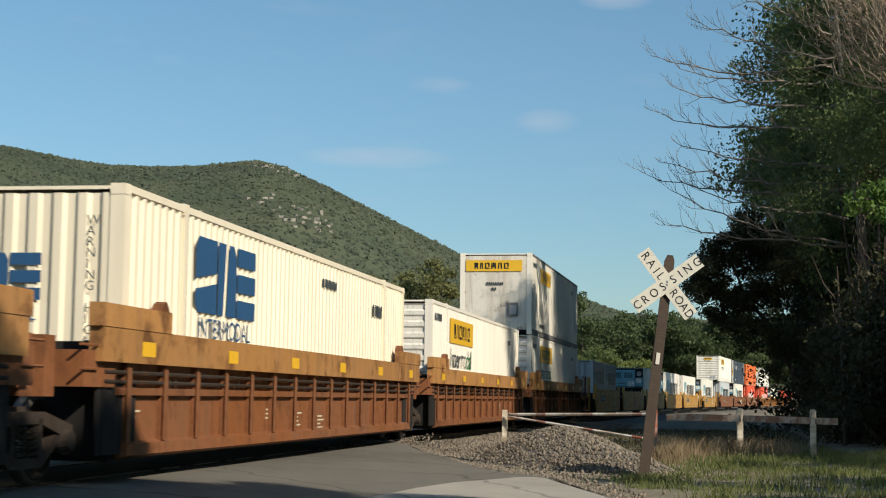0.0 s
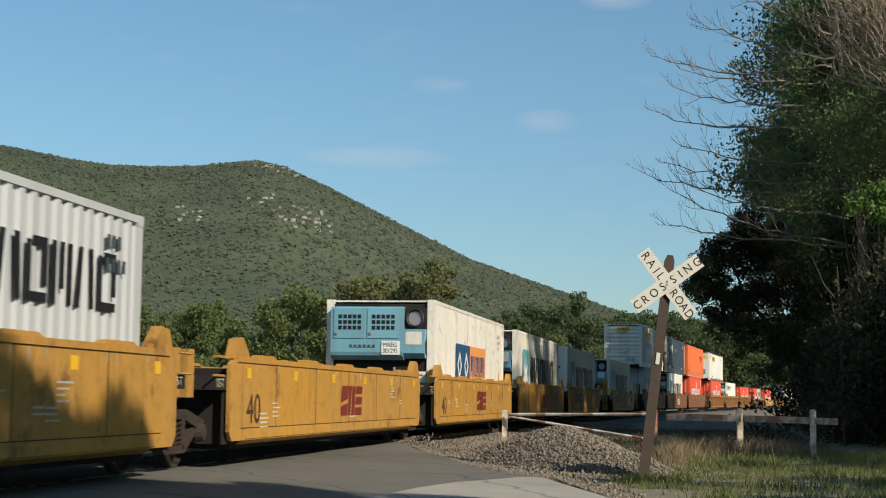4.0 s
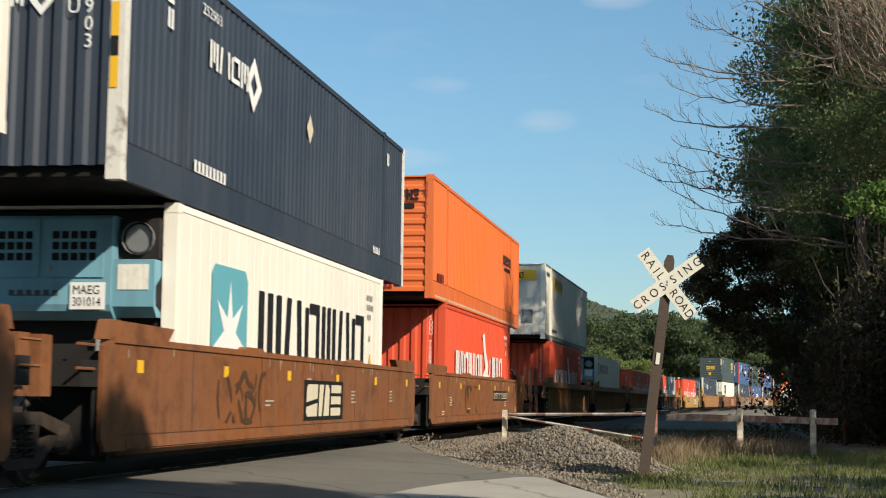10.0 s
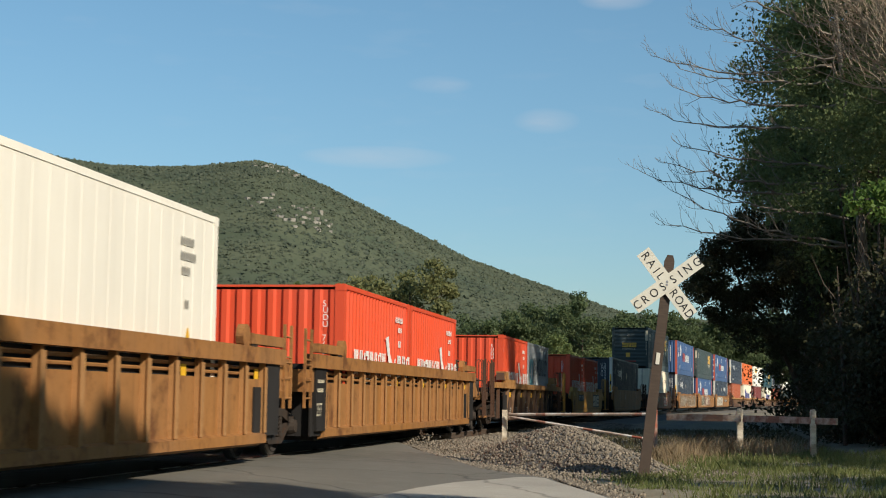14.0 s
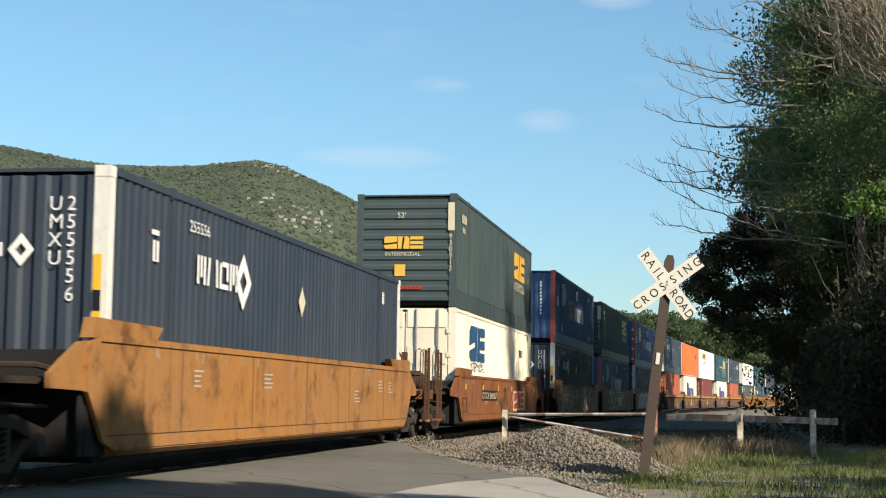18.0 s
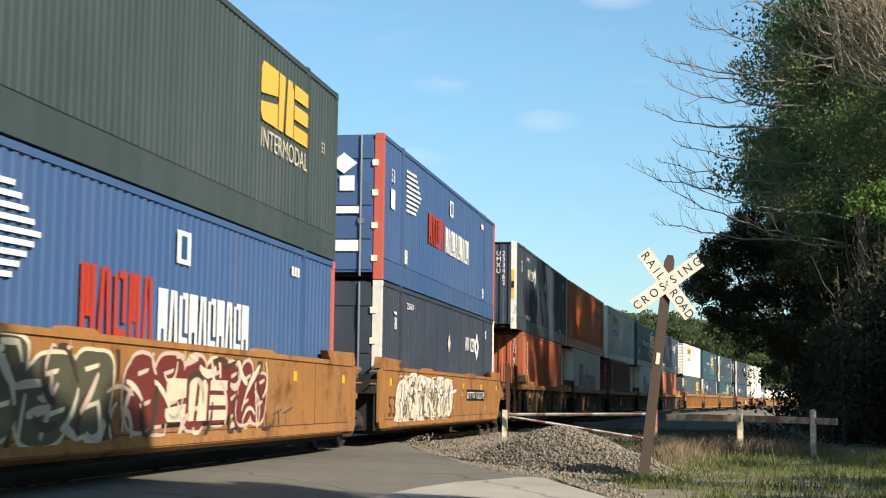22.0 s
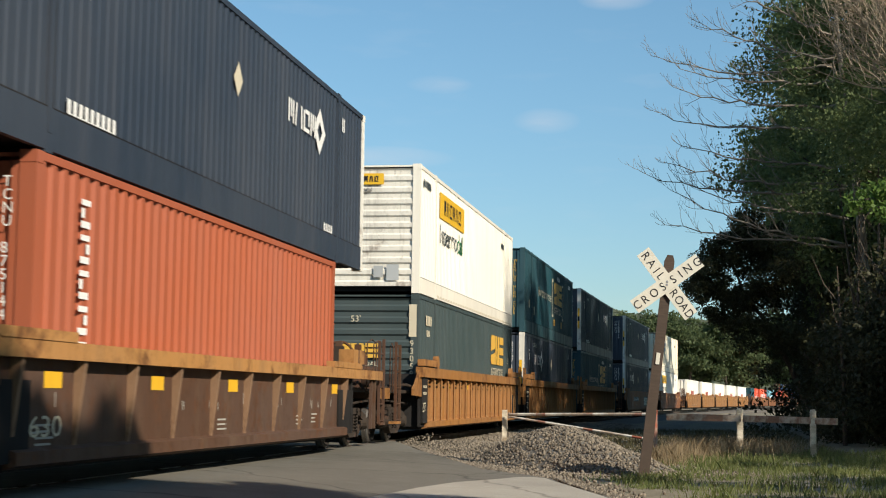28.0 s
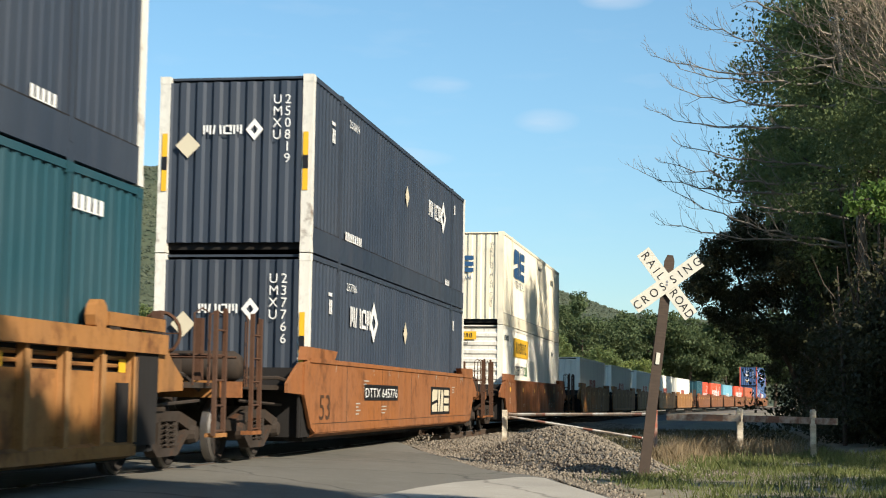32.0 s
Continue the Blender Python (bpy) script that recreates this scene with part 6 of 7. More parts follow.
def grid_mesh(name, us, vs, fn, mat, smooth=True):
    P = np.array([[fn(u, v) for v in vs] for u in us])
    nu, nv = len(us), len(vs)
    idx = np.arange(nu * nv).reshape(nu, nv)
    F = np.stack([idx[:-1, :-1], idx[1:, :-1], idx[1:, 1:], idx[:-1, 1:]], -1).reshape(-1, 4)
    return fast_mesh(name, P.reshape(-1, 3), F, mat, smooth)


def spread(n, near, far):
    """Steps that widen away from the middle."""
    a = np.linspace(-1, 1, n)
    return np.sign(a) * (near * abs(a) + (far - near) * abs(a) ** 5)


gx, gy = spread(121, 60.0, 4800.0) + 30.0, spread(121, 60.0, 4800.0)
g = new("ground", grid_mesh("ground", gx, gy, lambda x, y: (x, y, ground_z(x, y) if abs(x) + abs(y) < 160 else -0.26), GRASS_SOIL))
tagged(g, "grassy soil spreading to the hills", "ground", kind="structure")


def swept(name, s0, s1, step, section, mat, closed=True):
    ss = np.arange(s0, s1 + step / 2, step)
    V, F, k = [], [], len(section)
    for s in ss:
        for lat, z in section:
            x, y, th = line_at(s, lat)
            V.append((x, y, z))
    for i in range(len(ss) - 1):
        for j in range(k if closed else k - 1):
            j2 = (j + 1) % k
            F.append((i * k + j, (i + 1) * k + j, (i + 1) * k + j2, i * k + j2))
    return fast_mesh(name, np.array(V), np.array(F), mat)


bed = new("track_bed", swept("track_bed", -60, 420, 2.0, [(-4.4, -0.34), (-3.0, -0.21), (-1.9, -0.175), (1.9, -0.175), (3.0, -0.2), (4.6, -0.34)], BALLAST, False))
tagged(bed, "crushed stone ballast under the railway track", "track bed", kind="structure")
track = tagged(new("railway_track"), "steel rails on dark wooden sleepers", "railway track", kind="structure")
for lat in (-0.755, 0.755):
    r = part("rail", swept("rail", -60, 420, 2.0, [(lat - 0.07, -0.16), (lat + 0.07, -0.16), (lat + 0.015, -0.12), (lat + 0.036, -0.04), (lat + 0.036, -0.002), (lat - 0.036, -0.002), (lat - 0.036, -0.04), (lat - 0.015, -0.12)], RAILM), track)
    part("rail_head", swept("rail_head", -60, 420, 2.0, [(lat - 0.030, -0.001), (lat + 0.030, -0.001), (lat + 0.028, 0.002), (lat - 0.028, 0.002)], RAILTOP), r)
tie = Build().box(-0.115, 0.115, -1.3, 1.3, -0.30, -0.158).mesh("sleeper", TIEM)
for i in range(150):
    x, y, th = line_at(31.5 + i * 0.53)
    part("sleeper", tie, track).matrix_basis = pose(x, y, 0, 0, 0, math.degrees(th))

EDGE_Y = [-8.0, -1.0, 0.45, 1.4, 2.1, 3.4, 5.2, 6.6, 9.0, 24.0]
EDGE_X = [-2.0, 13.0, 17.0, 20.6, 23.2, 25.3, 30.0, 34.5, 36.5, 52.0]


def road_z(y):
    return float(np.interp(y, [-8, 0.5, 3.4, 5.4, 6.3, 8.6, 9.6, 13.0], [-0.235, -0.21, -0.18, -0.06, -0.008, -0.008, -0.05, -0.22]))


def road_point(v, f):
    edge = float(np.interp(v, EDGE_Y, EDGE_X)) + 0.35 * noise.noise((v * 0.9, 3.1, 0.0)) + 0.12 * noise.noise((v * 4.0, 1.1, 0.0))
    x = -16.0 + f * (edge + 16.0)
    drop = -0.05 * max(0.0, (f - 0.985) / 0.015)
    return (x, v, road_z(v) + 0.018 * noise.noise((x * 0.35, v * 0.35, 2.0)) + drop)


rd = new("road", grid_mesh("road", np.linspace(-8, 24, 150), np.concatenate([np.linspace(0, 0.95, 60), np.linspace(0.955, 1.0, 16)]), road_point, ROADM))
tagged(rd, "worn grey asphalt road over the level crossing", "road", kind="structure")


def apron_point(v, f):
    lim = float(np.interp(v, [-8.0, 0.4, 1.9, 2.6, 3.2, 3.75], [-3.0, 16.2, 23.5, 22.8, 21.0, 15.0]))
    edge = float(np.interp(v, EDGE_Y, EDGE_X)) - 0.5
    x1 = min(lim, edge) + 0.4 * noise.noise((v * 1.2, 7.0, 0.0)) + 0.15 * noise.noise((v * 5.0, 9.0, 0.0))
    x = -14.0 + f * (x1 + 14.0)
    vv = v + 0.12 * noise.noise((x * 0.8, 4.0, 0.0)) if v > 3.6 else v
    drop = -0.03 * max(0.0, (f - 0.985) / 0.015) - (0.02 if v > 3.7 else 0.0)
    return (x, vv, road_z(vv) + 0.018 * noise.noise((x * 0.35, vv * 0.35, 2.0)) + 0.016 + drop)


ap = new("road_apron", grid_mesh("road_apron", np.linspace(-8, 3.75, 60), np.concatenate([np.linspace(0, 0.95, 50), np.linspace(0.955, 1.0, 12)]), apron_point, APRONM))
tagged(ap, "pale patched asphalt laid beside the crossing road", "pavement", kind="structure")

# far side path beside the track, pale and dusty
DUST = earthy("pale_dust", (0.16, 0.14, 0.11), (0.22, 0.195, 0.155), (0.11, 0.095, 0.078), 1.0, 0.95, 0.4, 12.0)
sp = new("service_path", swept("service_path", 62, 420, 3.0, [(-6.1, -0.235), (-5.0, -0.225)], DUST, False))
tagged(sp, "pale dusty service path beside the track", "path", kind="structure")

# ---------------------------------------------------------------- gravel


def pebbles(n, place, lo, hi, name, label):
    base = np.array([(1, 0, 0), (-1, 0, 0), (0, 1, 0), (0, -1, 0), (0, 0, 1), (0, 0, -1)], float)
    tri = np.array([(0, 2, 4), (2, 1, 4), (1, 3, 4), (3, 0, 4), (2, 0, 5), (1, 2, 5), (3, 1, 5), (0, 3, 5)])
    V = np.zeros((n, 6, 3))
    for i in range(n):
        x, y, z = place()
        s = RNG.uniform(lo, hi) * RNG.uniform(0.6, 1.0, 3)
        q = base * s + RNG.normal(0, 0.12, (6, 3)) * s.mean()
        e = Euler(RNG.uniform(0, 6.28, 3)).to_matrix()
        V[i] = q @ np.array(e).T + (x, y, z)
    F = (tri[None] + 6 * np.arange(n)[:, None, None]).reshape(-1, 3)
    ob = new(name, fast_mesh(name, V.reshape(-1, 3), F, STONE))
    return tagged(ob, label, "gravel", kind="stuff")


AX = np.array([0.90, 0.43])
AC = np.array([-0.43, 0.90])


def mound(x, y):
    """Height of the heaps of gravel above the ground."""
    h = 0.0
    for cx, cy, ra, rc, top in ((29.2, 2.52, 3.3, 1.35, 0.68), (27.0, 1.60, 2.2, 1.0, 0.42), (33.2, 4.9, 3.4, 1.25, 0.30), (31.0, 3.6, 2.2, 1.2, 0.35)):
        d = np.array([x - cx, y - cy])
        q = (d @ AX / ra) ** 2 + (d @ AC / rc) ** 2
        h = max(h, top * max(0.0, 1.0 - q ** 0.8))
    return h + (0.03 * noise.noise((x * 2.0, y * 2.0, 0)) if h > 0.02 else 0.0)


def heap_point(a, c):
    x, y = 30.0 + a * AX[0] + c * AC[0], 3.2 + a * AX[1] + c * AC[1]
    return (x, y, -0.275 + mound(x, y))


heap = new("mound", grid_mesh("gravel_heap", np.linspace(-6.0, 8.5, 90), np.linspace(-2.6, 2.6, 40), heap_point, BALLAST))
tagged(heap, "low heap of grey crushed stone beside the crossing", "gravel heap")


def on_heap():
    while True:
        a, c = RNG.uniform(-6.0, 8.0), RNG.uniform(-2.4, 2.2)
        x, y, z = heap_point(a, c)
        if z > -0.25 or RNG.random() < 0.25:
            return x, y, z + 0.01


pebbles(13000, on_heap, 0.020, 0.048, "heap_stones", "grey and tan crushed stones of the heap")


def on_verge():
    while True:
        v = RNG.uniform(0.3, 6.6)
        x = float(np.interp(v, EDGE_Y, EDGE_X)) + RNG.exponential(0.55) - 0.35
        if x < 40:
            return x, v, min(road_z(v), -0.05) - 0.02 + mound(x, v)


pebbles(4200, on_verge, 0.012, 0.042, "verge_stones", "loose stones scattered along the road edge")


def on_bed():
    s, lat = RNG.uniform(30.5, 75.0), RNG.uniform(-4.3, -0.9)
    x, y, th = line_at(s, lat)
    return x, y, float(np.interp(lat, [-4.4, -3.0, -1.9], [-0.34, -0.21, -0.175])) + 0.01


pebbles(9000, on_bed, 0.03, 0.065, "ballast_stones", "crushed ballast stones beside the rail")

# ---------------------------------------------------------------- crossing sign, gate and fence
POSTWOOD = board_mat("weathered_brown_post", (0.088, 0.060, 0.042), (0.058, 0.040, 0.029))
SIGNWHITE = flat_paint("sign_white", (0.66, 0.63, 0.53), 0.45, 0.35)
OLDWOOD = board_mat("grey_weathered_board", (0.30, 0.17, 0.11), (0.52, 0.46, 0.36))
POSTPALE = board_mat("pale_painted_post", (0.42, 0.33, 0.22), (0.70, 0.63, 0.50))
GATEW = board_mat("flaking_white_pipe", (0.46, 0.36, 0.28), (0.62, 0.60, 0.54))
GATER = board_mat("flaking_red_pipe", (0.35, 0.28, 0.22), (0.30, 0.085, 0.05))

sign = tagged(new("crossing_sign"), "railroad crossing crossbuck on a leaning wooden post", "sign")
# in the sign's space x runs to the viewer's right and the face looks along -y
sign.matrix_basis = Matrix.Translation((24.85, 0.83, -0.26)) @ Matrix.Rotation(radians(-86.5), 4, "Z") @ Matrix.Rotation(radians(6.8), 4, "Y")
pb = Build()
H0 = 3.52
pb.prism([(-0.082, -0.3), (0.082, -0.3), (0.078, H0 - 0.09), (0.045, H0), (-0.045, H0), (-0.078, H0 - 0.09)], -0.08, 0.08)
part("post", fix_normals(pb.mesh("post", POSTWOOD)), sign, "dark weathered wooden post")
part("tag", Build().box(-0.03, 0.03, -0.098, -0.09, 1.78, 1.96).mesh("tag", SIGNWHITE), sign, "small white metal tag")
HC = 3.06
for k, (ang, word, spots) in enumerate(((-46.5, "RAILROAD", (-0.55, -0.40, -0.27, -0.155, 0.185, 0.32, 0.455, 0.585)), (43.0, "CROSSING", (-0.58, -0.425, -0.255, -0.085, 0.115, 0.25, 0.395, 0.575)))):
    bl = Build().box(-0.635, 0.635, -0.012, 0.012, -0.118, 0.118).mesh("blade", SIGNWHITE)
    blade = part("blade", bl, sign, "white blade with black letters")
    m = Matrix.Translation((0, -0.108 - 0.026 * k, HC)) @ Matrix.Rotation(radians(-ang), 4, "Y")
    blade.matrix_basis = m
    bf = Face(blade, "side", -0.012, 0.0)
    for ch, x in zip(word, spots):
        vs, fs = words(ch, 1.0)
        wide = max(a for a, b in vs)
        bf.text(ch, x - 0.088 * wide, -0.066, 0.19, INK_BLACK, 0.92, lift=0.003, name="letter")
for z in (HC - 0.02, HC + 0.03):
    part("bolt", Build().lathe_y([(0.0, -0.152), (0.02, -0.15), (0.02, -0.146)], 0.0, z, 8).mesh("bolt", ALU), sign)


def post_thing(name, x, y, w, top, mat, label, lean=(0, 0)):
    b = Build()
    b.prism([(-w / 2, -0.3), (w / 2, -0.3), (w / 2, top - 0.02), (w / 2 - 0.02, top), (-w / 2 + 0.02, top), (-w / 2, top - 0.02)], -w * 0.45, w * 0.45)
    ob = new(name, fix_normals(b.mesh(name, mat)))
    ob.matrix_basis = Matrix.Translation((x, y, 0)) @ Matrix.Rotation(radians(lean[0]), 4, "X") @ Matrix.Rotation(radians(lean[1]), 4, "Y")
    return tagged(ob, label, "post")


post_thing("gate_post", 38.35, 4.68, 0.13, 0.66, POSTPALE, "white painted wooden gate post")
gate = tagged(new("swing_gate"), "flaking red and white pipe gate across a track-side lane", "gate")
G0, G1 = Vector((38.15, 4.55, 0.0)), Vector((36.6, 1.02, 0.0))


def gate_bar(z0, z1, name, r):
    n = 15
    for i in range(n):
        p = G0.lerp(G1, i / n) + Vector((0, 0, z0 + (z1 - z0) * i / n))
        q = G0.lerp(G1, (i + 1) / n) + Vector((0, 0, z0 + (z1 - z0) * (i + 1) / n))
        part(name, Build().tube([p, q], r, 8).mesh(name, GATER if i % 5 == 3 else GATEW), gate)


gate_bar(0.55, 0.62, "top_pipe", 0.035)
gate_bar(0.50, 0.03, "brace_pipe", 0.028)
part("hinge_post", Build().tube([G1 + Vector((-0.02, -0.06, -0.35)), G1 + Vector((-0.02, -0.06, 0.72))], 0.06, 10).mesh("hinge_post", GATER), gate, "rusty hinge post")
part("latch_bar", Build().tube([G0 + Vector((0, 0, 0.45)), G0 + Vector((0, 0, 0.6))], 0.03, 8).mesh("latch_bar", GATER), gate)

fence = tagged(new("board_fence"), "single-board fence of weathered wood with flaking red paint", "fence")
P2, P3 = Vector((36.75, -0.98, 0)), Vector((34.55, -2.47, 0))
for p, w in ((P2, 0.135), (P3, 0.115)):
    b = Build().prism([(-w / 2, -0.35), (w / 2, -0.35), (w / 2, 0.75), (w / 2 - 0.03, 0.79), (-w / 2 + 0.02, 0.78), (-w / 2, 0.75)], -0.05, 0.05)
    q = part("fence_post", fix_normals(b.mesh("fence_post", POSTPALE)), fence)
    q.matrix_basis = Matrix.Translation(p) @ Matrix.Rotation(radians(-80), 4, "Z")
d = (P3 - P2).normalized()
for a, b, z, th in ((Vector((37.25, 0.72, 0)), P2, 0.555, 0.155), (P2 + d * 0.1, P3 - d * 0.1, 0.55, 0.145), (P3 + d * 0.05, P3 + d * 0.75, 0.545, 0.14)):
    v = (b - a)
    bd = Build().box(0, v.length, -0.022, 0.022, -th / 2, th / 2).mesh("board", OLDWOOD)
    q = part("board", bd, fence)
    q.matrix_basis = Matrix.Translation(a + Vector((-0.11, -0.02, z))) @ Matrix.Rotation(math.atan2(v.y, v.x), 4, "Z")

# ---------------------------------------------------------------- plants
BARK = earthy("bark", (0.075, 0.055, 0.042), (0.11, 0.09, 0.07), (0.035, 0.03, 0.025), 3.0, 0.95, 0.8, 12.0)
PALEBARK = earthy("pale_dead_bark", (0.33, 0.265, 0.19), (0.42, 0.34, 0.25), (0.20, 0.16, 0.12), 3.0, 0.95, 0.6, 12.0)
GREYBARK = earthy("grey_dead_bark", (0.17, 0.145, 0.115), (0.24, 0.205, 0.165), (0.08, 0.07, 0.055), 3.0, 0.95, 0.6, 12.0)
LEAF_NEAR = leafy("dark_leaves", (0.080, 0.108, 0.042), (0.180, 0.225, 0.085), 0.45)
LEAF_SUN = leafy("fresh_leaves", (0.07, 0.13, 0.025), (0.14, 0.22, 0.05), 0.4)
LEAF_MID = leafy("hedge_leaves", (0.105, 0.145, 0.048), (0.20, 0.235, 0.085), 0.45)
# darker copy of the hedge greens, with shade mixed into the colour
LEAF_MID_SHADED = leafy("shade_darkened_hedge_leaves", (0.066, 0.096, 0.040), (0.120, 0.150, 0.064), 0.4)
LEAF_PALE = leafy("pale_bush_leaves", (0.14, 0.18, 0.045), (0.25, 0.28, 0.09), 0.4)
# greens greyed so the haze of distance sits in the leaf colour
LEAF_HILL_HAZY = leafy("hazed_hill_leaves", (0.050, 0.066, 0.046), (0.105, 0.118, 0.070), 0.25, 0.22, 0.011)
GRASSM = leafy("grass_blades", (0.095, 0.135, 0.035), (0.215, 0.225, 0.085), 0.4, 0.7)
WEEDM = leafy("shade_weeds", (0.10, 0.085, 0.05), (0.16, 0.15, 0.075), 0.3, 0.8)
DRYGRASS = leafy("dry_grass_blades", (0.24, 0.175, 0.10), (0.40, 0.31, 0.19), 0.3, 0.7)
LEAF_OLIVE = leafy("olive_leaves", (0.14, 0.15, 0.055), (0.22, 0.22, 0.09), 0.4)
# leaf colour set below real foliage, so it holds the thicket's shade
VINE_SHADED = leafy("shade_darkened_vine_leaves", (0.030, 0.030, 0.015), (0.058, 0.060, 0.025), 0.15)


def leaf_cloud(rng, centres, radii, n, size, flat=0.7):
    """Quads scattered round cluster centres."""
    k = rng.integers(0, len(centres), n)
    off = rng.normal(0, 1, (n, 3))
    off /= np.linalg.norm(off, axis=1, keepdims=True)
    off *= (rng.random((n, 1)) ** 0.45)
    P = centres[k] + off * radii[k][:, None] * np.array([1, 1, flat])
    a = rng.normal(0, 1, (n, 3))
    a /= np.linalg.norm(a, axis=1, keepdims=True)
    b = np.cross(a, rng.normal(0, 1, (n, 3)))
    b /= np.linalg.norm(b, axis=1, keepdims=True) + 1e-9
    s = size * rng.uniform(0.55, 1.3, (n, 1))
    A, B = a * s, b * s * 0.55
    V = np.stack([P - A * 0.5, P + B * 0.5, P + A * 0.5, P - B * 0.5], 1).reshape(-1, 3)
    F = np.arange(4 * n).reshape(n, 4)
    return V, F


def limbs(rng, h, r0, reach, base=0.3, n=9, lean=0.04):
    """A tapered trunk with limbs; gives the mesh builder and the limb tips."""
    b = Build()
    tips = []
    p = Vector((0, 0, -0.3))
    trunk = [p]
    dx, dy = rng.normal(0, lean, 2)
    for i in range(1, 7):
        trunk.append(Vector((dx * h * i / 6 + rng.normal(0, 0.03) * h * 0.2, dy * h * i / 6 + rng.normal(0, 0.03) * h * 0.2, h * 0.82 * i / 6)))
    b.tube(trunk, [r0 * (1 - 0.85 * i / 6) for i in range(7)], 8)
    for i in range(n):
        f = base + (0.95 - base) * (i + 0.5) / n
        q = trunk[0].lerp(trunk[-1], f)
        a = i * 2.4 + rng.uniform(-0.4, 0.4)
        ln = reach * (1.05 - 0.55 * abs(f - 0.55)) * rng.uniform(0.7, 1.15)
        e = q + Vector((math.cos(a) * ln, math.sin(a) * ln, ln * rng.uniform(0.15, 0.6)))
        mid = q.lerp(e, 0.5) + Vector((0, 0, ln * 0.08))
        rr = r0 * (1 - f) * 0.5 + 0.02
        b.tube([q, mid, e], [rr, rr * 0.6, rr * 0.2], 6)
        tips += [q.lerp(e, 0.6), e]
        for j in range(2):
            e2 = mid + Vector((math.cos(a + rng.uniform(-1, 1)) * ln * 0.5, math.sin(a + rng.uniform(-1, 1)) * ln * 0.5, ln * rng.uniform(0.1, 0.5)))
            b.tube([mid, e2], [rr * 0.5, rr * 0.12], 5)
            tips.append(e2)
    tips.append(trunk[-1])
    return b, tips


def tree_kind(seed, h, r0, reach, base, n_leaf, leaf, clump, mat, extra=30, n=10):
    rng = np.random.default_rng(seed)
    b, tips = limbs(rng, h, r0, reach, base, n)
    c = [np.array(t) for t in tips]
    for _ in range(extra):
        t = c[rng.integers(0, len(tips))]
        c.append(t + rng.normal(0, 0.62, 3))
    C = np.array(c)
    R = clump * rng.uniform(0.55, 1.25, len(C))
    V, F = leaf_cloud(rng, C, R, n_leaf, leaf)
    return b.mesh("trunk", BARK), fast_mesh("crown", V, F, mat)


def plant(kind, x, y, turn, k, name, label, category="tree", group="", z=None):
    t = tagged(new(name), label, category, group)
    part("trunk", kind[0], t)
    part("crown", kind[1], t)
    t.matrix_basis = pose(x, y, -0.25 if z is None else z, 0, 0, turn) @ Matrix.Diagonal((k, k, k, 1))
    return t


K_BELT = [tree_kind(23, 15.0, 0.28, 4.2, 0.20, 16000, 0.34, 0.9, LEAF_NEAR, 120, 13), tree_kind(24, 16.0, 0.30, 4.3, 0.16, 16000, 0.34, 0.92, LEAF_NEAR, 120, 13)]
K_NEAR = [tree_kind(21, 15.0, 0.28, 4.2, 0.20, 110000, 0.10, 0.9, LEAF_NEAR, 130, 14), tree_kind(22, 16.0, 0.30, 4.3, 0.16, 110000, 0.10, 0.92, LEAF_NEAR, 130, 14)]
K_EDGE = [tree_kind(23, 15.0, 0.28, 4.2, 0.20, 46000, 0.125, 0.9, LEAF_NEAR, 120, 13), tree_kind(24, 16.0, 0.30, 4.3, 0.16, 46000, 0.125, 0.92, LEAF_NEAR, 120, 13)]
K_SHRUB = [tree_kind(31, 4.2, 0.09, 1.7, 0.05, 16000, 0.13, 0.8, VINE_SHADED, 26, 9), tree_kind(32, 3.4, 0.08, 1.5, 0.05, 14000, 0.12, 0.75, VINE_SHADED, 24, 9)]
K_FAR = [tree_kind(41, 13.0, 0.24, 3.8, 0.25, 9000, 0.46, 1.5, LEAF_MID, 26), tree_kind(42, 15.0, 0.28, 4.5, 0.3, 9000, 0.5, 1.6, LEAF_MID, 26), tree_kind(43, 10.0, 0.2, 3.2, 0.15, 8000, 0.42, 1.4, LEAF_PALE, 24)]

K_FAR_SHADED = [tree_kind(45, 13.0, 0.24, 3.8, 0.25, 9000, 0.46, 1.5, LEAF_MID_SHADED, 26), tree_kind(46, 15.0, 0.28, 4.5, 0.3, 9000, 0.5, 1.6, LEAF_MID_SHADED, 26)]
K_OLIVE = tree_kind(44, 14.0, 0.28, 4.4, 0.3, 9000, 0.42, 1.1, LEAF_OLIVE, 40)
K_SMALL = tree_kind(51, 7.6, 0.12, 2.3, 0.42, 15000, 0.12, 0.75, VINE_SHADED, 18, 9)
BELT = "trees beside the track"
plant(K_SMALL, 55.0, -4.0, 30, 0.95, "tree", "small tree with shade-darkened leaves leaning out of the thicket", group=BELT)
plant(K_SMALL, 60.0, -5.0, 200, 1.05, "tree", "small tree with shade-darkened leaves leaning out of the thicket", group=BELT)
for x, y, k, s in ((46.5, -10.2, 1.2, 0), (51.0, -9.8, 1.25, 1), (57.0, -10.2, 1.4, 1), (63.0, -10.6, 1.65, 0), (70.0, -12.6, 1.75, 0), (77.0, -12.4, 1.75, 1), (84.5, -11.2, 1.75, 0), (92.0, -11.8, 1.75, 1), (100.0, -12.4, 1.75, 0), (108.0, -14.2, 1.7, 1), (60.0, -16.0, 1.7, 1), (68.0, -16.0, 1.7, 1), (77.0, -16.5, 1.7, 0), (86.0, -17.0, 1.7, 1), (95.0, -18.0, 1.7, 0), (105.0, -19.0, 1.6, 0)):
    plant((K_NEAR if x < 60 else K_EDGE if y > -13.0 else K_BELT)[s], x, y, x * 37 % 360, k, "tree", "tall leafy broad-leaved tree in deep shade", group=BELT)
